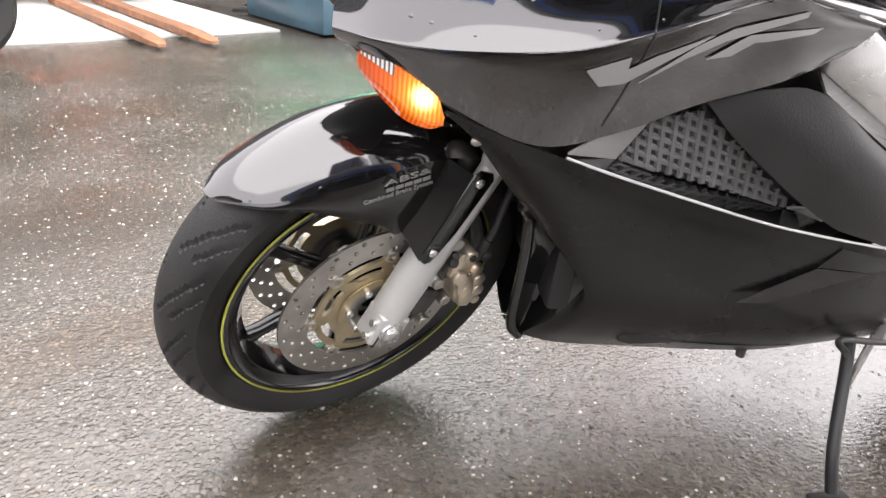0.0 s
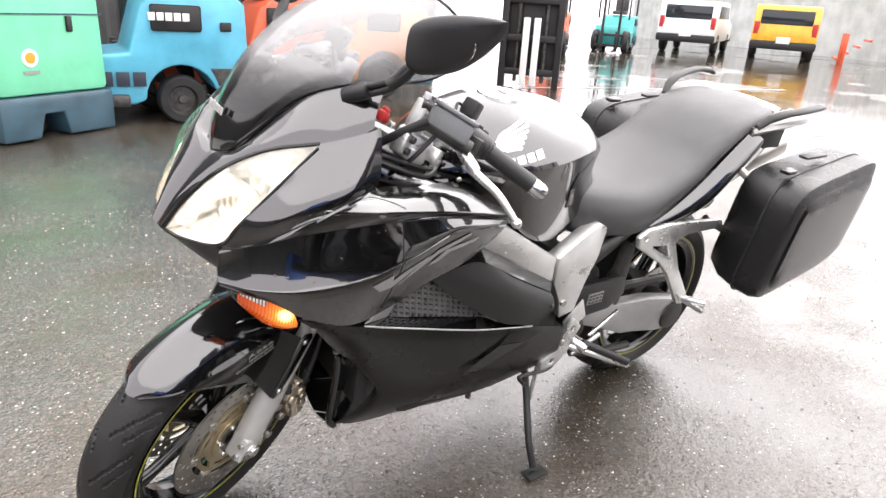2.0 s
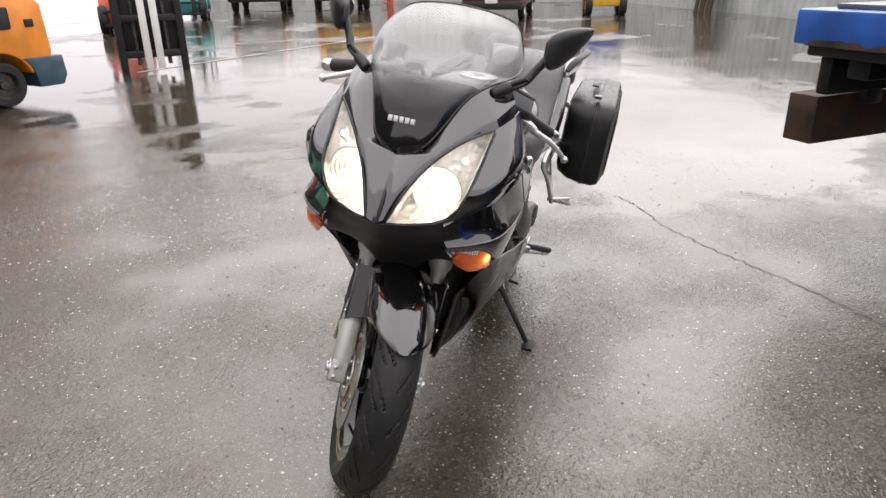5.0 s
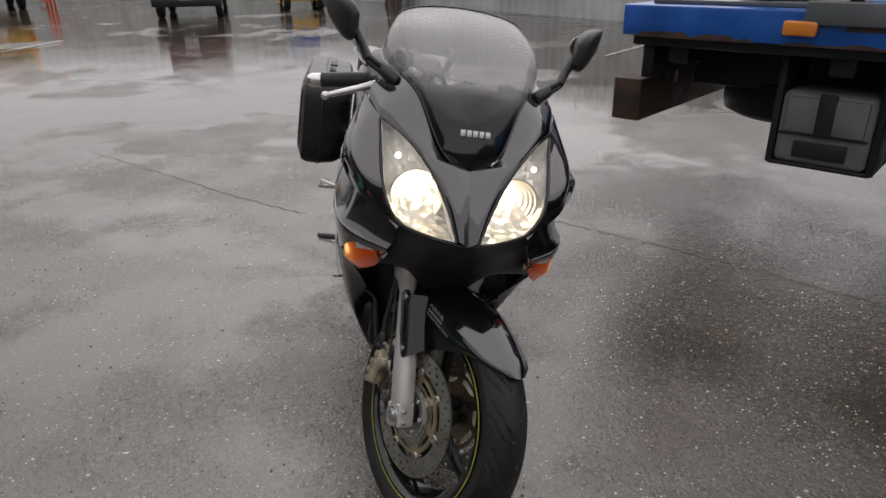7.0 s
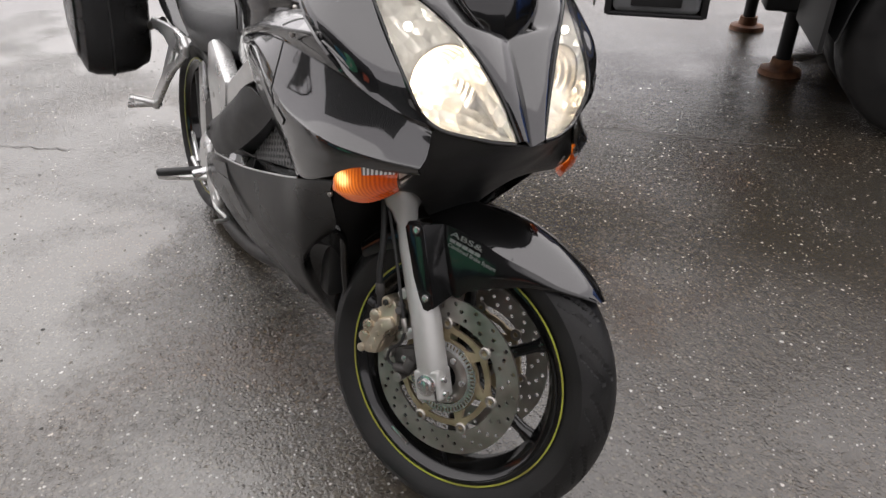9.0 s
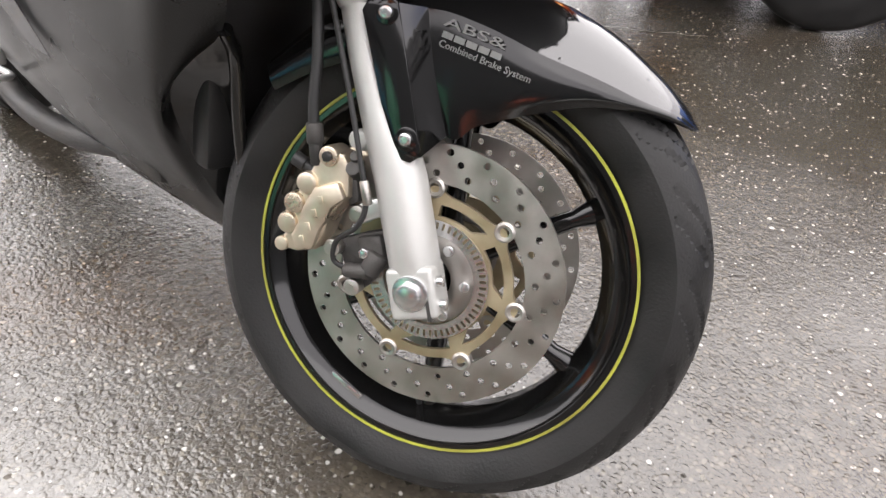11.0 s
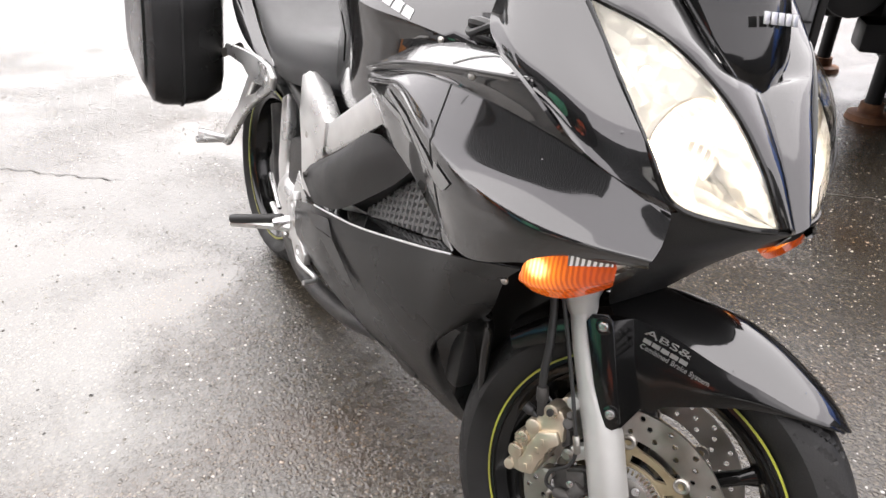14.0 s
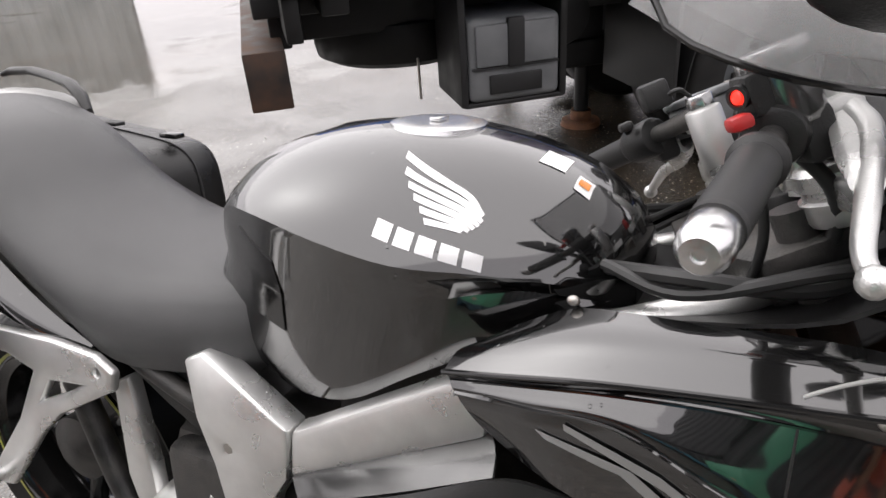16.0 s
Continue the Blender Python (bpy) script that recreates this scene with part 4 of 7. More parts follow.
# -- wheels --
def tyre_mesh(radius, half, rim, crown, seg=420):
    prof = []
    for k in range(41):
        t = -1 + 2 * k / 40
        ang = t * 1.32
        y = half * math.sin(ang) / math.sin(1.32) if abs(t) < 0.86 else half * (1 if t > 0 else -1) * (1 - 0.35 * (abs(t) - 0.86) / 0.14)
        r = radius - crown * (1 - math.cos(ang)) / (1 - math.cos(1.32)) if abs(t) < 0.86 else None
        prof.append([r, y, t])
    edge = [p for p in prof if p[0] is not None][-1][0]
    for p in prof:
        if p[0] is None:
            p[0] = edge + (rim - edge) * (abs(p[2]) - 0.86) / 0.14 if abs(p[2]) > 0.86 else edge
    bm = bmesh.new()
    rings = []
    for k in range(seg):
        a = 2 * math.pi * k / seg
        ring = []
        for r, y, t in prof:
            s = abs(t)
            # swept grooves, alternating from side to side
            ph = (a * 18 / (2 * math.pi) + (0.5 if t < 0 else 0.0) - 1.5 * s) % 1.0
            long_one = (abs(ph - 0.5) < 0.04 and 0.10 < s < 0.70)
            short = (abs(((ph + 0.42) % 1.0) - 0.5) < 0.035 and 0.36 < s < 0.78)
            d = 0.0045 if long_one or short else 0.0
            ring.append(bm.verts.new(((r - d) * math.cos(a), y, (r - d) * math.sin(a))))
        rings.append(ring)
    for a, b in zip(rings, rings[1:] + rings[:1]):
        for i in range(len(prof) - 1):
            bm.faces.new((a[i], a[i + 1], b[i + 1], b[i]))
    bmesh.ops.recalc_face_normals(bm, faces=bm.faces)
    return bm


def rim_mesh(r, half):
    return lathe([(r, half), (r - 0.004, half - 0.006), (r - 0.018, half - 0.012), (r - 0.024, half * 0.45), (r - 0.034, 0.008), (r - 0.034, -0.008), (r - 0.024, -half * 0.45), (r - 0.018, -half + 0.012),
                  (r - 0.004, -half + 0.006), (r, -half), (r + 0.006, -half), (r + 0.004, -half + 0.012), (r - 0.006, 0), (r + 0.004, half - 0.012), (r + 0.006, half)], 72)


def spoke_mesh(r0, r1, ang, w0=0.030, w1=0.020, depth=0.032):
    secs = []
    for k in range(7):
        t = k / 6
        r = r0 + (r1 - r0) * t
        w = w0 + (w1 - w0) * t + 0.016 * max(0, (t - 0.8) / 0.2) ** 2
        d = depth * (1 - 0.2 * t)
        secs.append([(r, 0.5 * d * math.sin(q) * (1 if abs(math.sin(q)) > .2 else .6), 0.5 * w * math.cos(q)) for q in [2 * math.pi * (j + .5) / 12 for j in range(12)]])
    return at(loft(secs), Matrix.Rotation(ang, 4, "Y"))


def disc_mesh(r0, r1, y, thick, holes):
    ho = []
    for k in range(holes):
        a = 2 * math.pi * k / holes
        rr = r0 + (r1 - r0) * (0.25, 0.55, 0.8)[k % 3]
        ho.append(ringpts(rr * math.cos(a), rr * math.sin(a), 0.0042, 8))
    return plate(ringpts(0, 0, r1, 72), y - thick / 2, y + thick / 2, 0, [ringpts(0, 0, r0, 60)] + ho)


wheel = part("front_wheel", at(rim_mesh(0.221, 0.046), WHEELF), GLOSSB, bike, "gloss black cast wheel rim")
part("tyre", at(tyre_mesh(0.306, 0.062, 0.226, 0.052), WHEELF), RUBBER, wheel, "worn black road tyre with swept grooves", 24)
for k in range(6):
    part("spoke", at(spoke_mesh(0.045, 0.192, 2 * math.pi * k / 6 + 0.35), WHEELF), GLOSSB, wheel)
part("hub", at(lathe([(0.0, 0.062), (0.034, 0.062), (0.04, 0.05), (0.05, 0.03), (0.05, -0.03), (0.04, -0.05), (0.034, -0.062), (0.0, -0.062)], 32, False), WHEELF), GLOSSB, wheel)
for s in (1, -1):
    part("rim_tape", at(lathe([(0.2270, s * 0.0470), (0.2302, s * 0.0470), (0.2302, s * 0.0482), (0.2270, s * 0.0482)], 96), WHEELF), TAPE, wheel, "yellow-green reflective rim tape")
    disc = part("brake_disc", at(disc_mesh(0.110, 0.154, s * 0.066, 0.0045, 63), WHEELF), STEEL, wheel, "drilled steel brake disc with light rust", 60)
    # carrier: a thin ring with seven lugs, hung from the hub by seven forked arms
    edge_ = []
    for k in range(140):
        a = 2 * math.pi * k / 140
        near = (a * 7 / (2 * math.pi) + 0.5) % 1.0 - 0.5
        edge_.append(((0.0965 + 0.0105 * math.exp(-(near / 0.13) ** 2)) * math.cos(a), (0.0965 + 0.0105 * math.exp(-(near / 0.13) ** 2)) * math.sin(a)))
    wins = []
    for k in range(7):
        a0 = 2 * math.pi * (k + 0.5) / 7
        arc = [(0.0865 * math.cos(a0 + u), 0.0865 * math.sin(a0 + u)) for u in np.linspace(-0.36, 0.36, 7)]
        arc += [(0.073 * math.cos(a0 + u + 0.10), 0.073 * math.sin(a0 + u + 0.10)) for u in np.linspace(0.28, -0.28, 6)]
        wins.append(arc)
    part("disc_carrier", at(plate(edge_, s * 0.0655 - 0.003, s * 0.0655 + 0.003, 0, [ringpts(0, 0, 0.050, 32)] + wins), WHEELF), BRONZE, disc, "bronze disc carrier", 60)
    for k in range(7):
        a0 = 2 * math.pi * k / 7
        q = Vector((0.1045 * math.cos(a0), 0, 0.1045 * math.sin(a0)))
        part("rivet", at(lathe([(0.0055, s * 0.060), (0.0115, s * 0.060), (0.0115, s * 0.0705), (0.009, s * 0.0722), (0.0055, s * 0.0715)], 18), WHEELF @ Matrix.Translation(q)), STEEL, disc)
    if s < 0:
        slots = [[(0.0682 * math.cos(a - .022), 0.0682 * math.sin(a - .022)), (0.0682 * math.cos(a + .022), 0.0682 * math.sin(a + .022)), (0.0605 * math.cos(a + .022), 0.0605 * math.sin(a + .022)), (0.0605 * math.cos(a - .022), 0.0605 * math.sin(a - .022))] for a in [2 * math.pi * k / 56 for k in range(56)]]
        part("sensor_ring", at(plate(ringpts(0, 0, 0.0705, 60), -0.0755, -0.0715, 0, [ringpts(0, 0, 0.054, 40)] + slots), WHEELF), CHROME, wheel, "slotted bright sensor ring", 60)
    else:
        part("spacer_ring", at(plate(ringpts(0, 0, 0.060, 48), 0.0695, 0.0725, 0, [ringpts(0, 0, 0.045, 40)]), WHEELF), BRONZE, wheel)
    for k in range(6):
        a0 = 2 * math.pi * k / 6 + 0.2
        q = Vector((0.044 * math.cos(a0), s * 0.072, 0.044 * math.sin(a0)))
        part("hub_bolt", at(join(rod((0, 0, 0), (0, s * 0.008, 0), 0.0065, 12, 0.0015), rod((0, s * 0.0079, 0), (0, s * 0.0081, 0), 0.0034, 6)), WHEELF @ Matrix.Translation(q)), CHROME, wheel)
    part("hub_flange", at(plate(ringpts(0, 0, 0.053, 40), s * 0.068 - .003, s * 0.068 + .004, 0.001, [ringpts(0, 0, 0.026, 24)]), WHEELF), STEEL, wheel)
part("balance_weight", at(box((0.05, 0.006, 0.008), 0.002, (0, -0.038, -0.205)), WHEELF @ Matrix.Rotation(0.35, 4, "Y")), CHROME, wheel)
part("valve", at(rod((0, -0.012, -0.19), (0, -0.03, -0.165), 0.004), WHEELF @ Matrix.Rotation(-0.12, 4, "Y")), BLACKRUB, wheel)

# -- fork, guard, calipers --
for s in (1, -1):
    turn = Matrix.Rotation(math.pi / 2, 4, "X")
    here = FRONT @ Matrix.Translation((-0.019, s * 0.100, 0))
    secs = [[(c + r * math.cos(2 * math.pi * k / 32), s * 0.100 + r * math.sin(2 * math.pi * k / 32), u) for k in range(32)] for u, c, r in ((-0.010, -0.002, 0.022), (0.002, -0.002, 0.0275), (0.03, -0.002, 0.0285), (0.120, -0.003, 0.0285), (0.150, -0.006, 0.0270), (0.180, -0.011, 0.0240), (0.215, -0.016, 0.0205), (0.250, -0.019, 0.0190), (0.305, -0.019, 0.0185))]
    leg = part("fork_leg", at(loft(secs), FRONT), FORK, bike, "satin silver fork leg")
    part("stanchion", at(rod((0, 0, 0.30), (0, 0, 0.74), 0.0195, 28), here), DARKM, leg, "dark fork tube")
    part("fork_collar", at(at(lathe([(0.0200, 0.298), (0.0220, 0.304), (0.0240, 0.318), (0.0330, 0.332), (0.0360, 0.356), (0.0335, 0.361), (0.0205, 0.358)], 30), turn), here), FORK, leg, "silver fork collar")
    part("axle_clamp", at(box((0.054, 0.046, 0.058), 0.006, (-0.002, s * 0.1035, -0.002), seg=3), FRONT), FORK, leg, "square silver axle clamp")
    part("clamp_slot", at(box((0.004, 0.047, 0.030), 0, (0.015, s * 0.1036, -0.018)), FRONT), DARKM, leg)
    part("axle_bolt", at(join(rod((-0.002, s * 0.12, 0), (-0.002, s * 0.137, 0), 0.0150, 6, 0.003), rod((-0.002, s * 0.12, 0), (-0.002, s * 0.130, 0), 0.0205, 28, 0.002)), FRONT), CHROME, leg)
    for u in (-0.018, 0.008):
        part("pinch_bolt", at(rod((0.022, s * 0.114, u), (0.033, s * 0.114, u), 0.0062, 12, 0.001), FRONT), CHROME, leg)
    # caliper behind the leg: body, raised face, three piston lobes
    body = [(-0.074, 0.161), (-0.056, 0.153), (-0.052, 0.140), (-0.059, 0.107), (-0.075, 0.096), (-0.087, 0.085), (-0.096, 0.070), (-0.112, 0.053), (-0.136, 0.053), (-0.156, 0.061), (-0.151, 0.071), (-0.141, 0.079), (-0.143, 0.096), (-0.133, 0.112), (-0.119, 0.120), (-0.107, 0.133), (-0.093, 0.147)]
    cal = part("brake_caliper", at(plate(body, s * 0.078, s * 0.117, 0.005), FRONT), GOLD, bike, "pale gold three-piston brake caliper")
    part("caliper_half", at(plate([(x * 0.97 - 0.003, z * 0.985) for x, z in body], s * 0.036, s * 0.056, 0.004), FRONT), GOLD, cal)
    part("caliper_face", at(plate([(-0.093, 0.123), (-0.064, 0.125), (-0.060, 0.106), (-0.078, 0.098), (-0.087, 0.084), (-0.096, 0.077), (-0.110, 0.055), (-0.131, 0.057), (-0.132, 0.075), (-0.120, 0.088), (-0.112, 0.103)], s * 0.115, s * 0.1265, 0.004), FRONT), GOLD, cal)
    for k in range(4):
        # cast-in characters that cannot be read
        part("cast_mark", at(box((0.0055, 0.0016, 0.009), 0.0004, (-0.119 + 0.0105 * k, s * 0.1270, 0.068 + 0.0135 * k)), FRONT), GOLD, cal)
    for f, u in ((-0.124, 0.108), (-0.137, 0.087), (-0.104, 0.128)):
        part("piston_boss", at(rod((f, s * 0.080, u), (f, s * 0.122, u), 0.0125, 20, 0.004), FRONT), GOLD, cal)
    for f, u in ((-0.128, 0.121), (-0.146, 0.100)):
        part("casting_slot", at(box((0.006, 0.030, 0.014), 0.002, (f + 0.012, s * 0.104, u - 0.012)), FRONT), DARKM, cal)
    part("mount_lug", at(rod((-0.073, s * 0.085, 0.153), (-0.073, s * 0.121, 0.153), 0.0115, 20, 0.003), FRONT), GOLD, cal)
    part("mount_lug", at(rod((-0.151, s * 0.095, 0.064), (-0.151, s * 0.119, 0.064), 0.0085, 16, 0.002), FRONT), GOLD, cal)
    part("lug_bolt", at(rod((-0.073, s * 0.118, 0.153), (-0.073, s * 0.1245, 0.153), 0.0058, 12, 0.001), FRONT), DARKM, cal)
    part("bleed_nipple", at(join(rod((-0.100, s * 0.108, 0.140), (-0.113, s * 0.110, 0.152), 0.0055, 10), rod((-0.107, s * 0.109, 0.147), (-0.118, s * 0.111, 0.157), 0.0085, 12, 0.002)), FRONT), BLACKRUB, cal, "black nipple cap")
    part("slide_pin", at(join(rod((-0.052, s * 0.098, 0.128), (-0.048, s * 0.118, 0.138), 0.0085, 14, 0.002), rod((-0.050, s * 0.100, 0.140), (-0.044, s * 0.116, 0.150), 0.006, 12, 0.001)), FRONT), DARKM, cal)
    part("pad_spring", at(plate([(-0.060, 0.130), (-0.050, 0.124), (-0.052, 0.100), (-0.066, 0.096)], s * 0.086, s * 0.108, 0.003), FRONT), DARKM, cal)
    part("caliper_bracket", at(plate([(-0.016, 0.104), (-0.048, 0.100), (-0.064, 0.094), (-0.067, 0.082), (-0.058, 0.074), (-0.034, 0.080), (-0.016, 0.070)], s * 0.086, s * 0.106, 0.004), FRONT), ALU, cal, "silver caliper bracket")
    part("lower_bracket", at(plate([(-0.018, 0.066), (-0.056, 0.064), (-0.086, 0.060), (-0.098, 0.060), (-0.100, 0.048), (-0.090, 0.040), (-0.087, 0.010), (-0.076, -0.003), (-0.062, 0.004), (-0.050, 0.018), (-0.018, 0.026)], s * 0.082, s * 0.098, 0.004, [ringpts(-0.040, 0.048, 0.010, 12)]), FRONT), DARKM, cal)
    for f, u in ((-0.056, 0.087), (-0.093, 0.053), (-0.078, 0.006)):
        part("bracket_bolt", at(join(rod((f, s * 0.09, u), (f, s * 0.112, u), 0.0100, 18, 0.002), rod((f, s * 0.111, u), (f, s * 0.1135, u), 0.0052, 6)), FRONT), STEEL, cal)
    part("hose_fitting", at(join(rod((-0.092, s * 0.112, 0.146), (-0.086, s * 0.117, 0.172), 0.0072, 12, 0.001), rod((-0.087, s * 0.116, 0.168), (-0.083, s * 0.118, 0.190), 0.0092, 14, 0.002)), FRONT), DARKM, cal)
    part("brake_hose", at(tube([(-0.084, s * 0.118, 0.186), (-0.078, s * 0.119, 0.215), (-0.064, s * 0.117, 0.265), (-0.056, s * 0.110, 0.34), (-0.07, s * 0.09, 0.45)], 0.0062), FRONT), BLACKRUB, cal)
    part("fork_lug", at(join(rod((-0.040, s * 0.088, 0.166), (-0.040, s * 0.112, 0.166), 0.0105, 18, 0.002), box((0.030, 0.016, 0.014), 0.003, (-0.028, s * 0.098, 0.160))), FRONT), FORK, leg)
part("speed_sensor", at(join(rod((-0.084, -0.106, 0.026), (-0.052, -0.112, 0.022), 0.0085, 16, 0.003), rod((-0.056, -0.108, 0.020), (-0.040, -0.104, 0.040), 0.0120, 16, 0.003), box((0.030, 0.018, 0.030), 0.005, (-0.050, -0.096, 0.046))), FRONT), DARKM, bike, "dark wheel speed sensor")
part("sensor_bolt", at(rod((-0.056, -0.100, 0.043), (-0.056, -0.112, 0.043), 0.0065, 6, 0.001), FRONT), CHROME, bike)
part("sensor_cable", at(tube([(-0.084, -0.106, 0.027), (-0.094, -0.110, 0.040), (-0.082, -0.116, 0.062), (-0.052, -0.124, 0.076), (-0.036, -0.126, 0.100), (-0.034, -0.126, 0.150), (-0.036, -0.122, 0.240), (-0.042, -0.118, 0.38)], 0.0030), FRONT), BLACKRUB, bike)
part("cable_clip", at(rod((-0.034, -0.126, 0.098), (-0.034, -0.126, 0.124), 0.0052, 12, 0.001), FRONT), STEEL, bike)


# front guard: a rounded top over the tyre, a sharp crease and flat flanks that run back to the fork
GUARD = [  # crown (f, u), crease (f, l, u), lower edge (f, l, u)
    ((0.300, 0.124), (0.294, 0.016, 0.128), (0.292, 0.017, 0.126)),
    ((0.286, 0.155), (0.274, 0.044, 0.147), (0.268, 0.046, 0.141)),
    ((0.262, 0.190), (0.246, 0.061, 0.164), (0.238, 0.063, 0.155)),
    ((0.222, 0.236), (0.205, 0.072, 0.192), (0.192, 0.074, 0.166)),
    ((0.172, 0.276), (0.158, 0.079, 0.221), (0.134, 0.080, 0.166)),
    ((0.112, 0.305), (0.104, 0.080, 0.258), (0.082, 0.080, 0.162)),
    ((0.055, 0.320), (0.052, 0.080, 0.284), (0.046, 0.080, 0.156)),
    ((-0.010, 0.324), (-0.012, 0.078, 0.292), (-0.012, 0.079, 0.240)),
    ((-0.080, 0.314), (-0.080, 0.074, 0.288), (-0.080, 0.076, 0.246)),
    ((-0.160, 0.278), (-0.156, 0.066, 0.260), (-0.152, 0.068, 0.232)),
]
rows = []
for (cf, cu), (kf, kl, ku), _ in GUARD:
    half = [(cf + (kf - cf) * q ** 2.3, kl * q, cu + (ku - cu) * q ** 2.3) for q in (0.0, 0.36, 0.66, 0.86, 1.0)]
    rows.append([(a, -b, c) for a, b, c in half[:0:-1]] + half)
guard = part("front_guard", at(shell(rows, 0.0035, 6, 4, inside=(0, 0, 0)), FRONT), PAINT, bike, "glossy black front mudguard wet with rain")
for s in (1, -1):
    rows = []
    for _, (kf, kl, ku), (lf, ll, lu) in GUARD:
        rows.append([(kf + (lf - kf) * q, s * (kl + (ll - kl) * q + 0.0004 + 0.016 * q * (1 - q)), ku + (lu - ku) * q) for q in (0.0, 0.25, 0.5, 0.75, 1.0)])
    part("guard_flank", at(shell(rows, 0.0035, 6, 4, inside=(0.1, 0, 0.2)), FRONT), GLOSSB, guard, "flat glossy black flank")
    # a folded strip steps out to the bolt plate on the fork leg
    part("guard_fold", at(shell([[(0.047, s * 0.0805, 0.286), (0.047, s * 0.0805, 0.156)], [(0.030, s * 0.122, 0.290), (0.030, s * 0.122, 0.140)]], 0.003, 3, 3, inside=(0, 0, 0.2)), FRONT), GLOSSB, guard)
    plate_ = [(0.031, 0.290), (0.031, 0.148), (0.027, 0.140), (0.018, 0.136), (0.009, 0.140), (0.005, 0.150), (-0.003, 0.200), (-0.007, 0.290), (0.002, 0.300), (0.024, 0.300)]
    part("bolt_plate", at(plate(plate_, s * 0.1195, s * 0.1235, 0.001), FRONT), GLOSSB, guard, "glossy black bolt plate")
    for u in (0.160, 0.283):
        part("guard_bolt", at(join(rod((0.0185, s * 0.1225, u), (0.0185, s * 0.1295, u), 0.0070, 18, 0.002), rod((0.0185, s * 0.1295, u), (0.0185, s * 0.1298, u), 0.0035, 6)), FRONT), CHROME, guard, "bright socket screw")
        part("washer", at(rod((0.0185, s * 0.122, u), (0.0185, s * 0.1245, u), 0.0125, 24, 0.001), FRONT), GLOSSB, guard)
    m = frame_of((0.100, s * 0.0865, 0.238), (-s * 0.867, 0, s * 0.498), (0.498, 0, 0.867))
    part("decal", text("ABS&", 0.019, FRONT @ m @ Matrix.Translation((s * 0.010 - 0.003, 0.0095, 0)) @ Matrix.Diagonal((1.55, 0.70, 1, 1))), DECALG, guard, "silver lettering")
    for k in range(5):
        part("decal_bar", box((0.0115, 0.0062, 0.0005), 0, m=FRONT @ m @ Matrix.Translation((s * 0.010 + 0.0134 * (k - 2) - 0.002, -0.0025, 0))), DECALG, guard)
    part("decal", text("Combined Brake System", 0.0102, FRONT @ m @ Matrix.Translation((-s * 0.006, -0.0120, 0))), DECALG, guard, "silver lettering")

# -- steering: yokes, bars, controls --
part("top_yoke", at(plate([(-0.075, 0.135), (-0.02, 0.14), (0.03, 0.125), (0.045, 0.05), (0.045, -0.05), (0.03, -0.125), (-0.02, -0.14), (-0.075, -0.135), (-0.095, -0.04), (-0.095, 0.04)], 0.70, 0.724, 0.004), BARS @ Matrix(((1, 0, 0, 0), (0, 0, 1, 0), (0, 1, 0, 0), (0, 0, 0, 1)))), DARKM, bike, "dark cast top yoke")
part("bottom_yoke", at(box((0.10, 0.27, 0.045), 0.01, (-0.02, 0, 0.49)), BARS), DARKM, bike)
part("steering_stem", at(rod((-0.043, 0, 0.46), (-0.043, 0, 0.74), 0.022), BARS), STEEL, bike)
part("ignition_switch", at(rod((0.012, 0, 0.70), (0.012, 0, 0.745), 0.024, 20, 0.003), BARS), BLACK, bike)
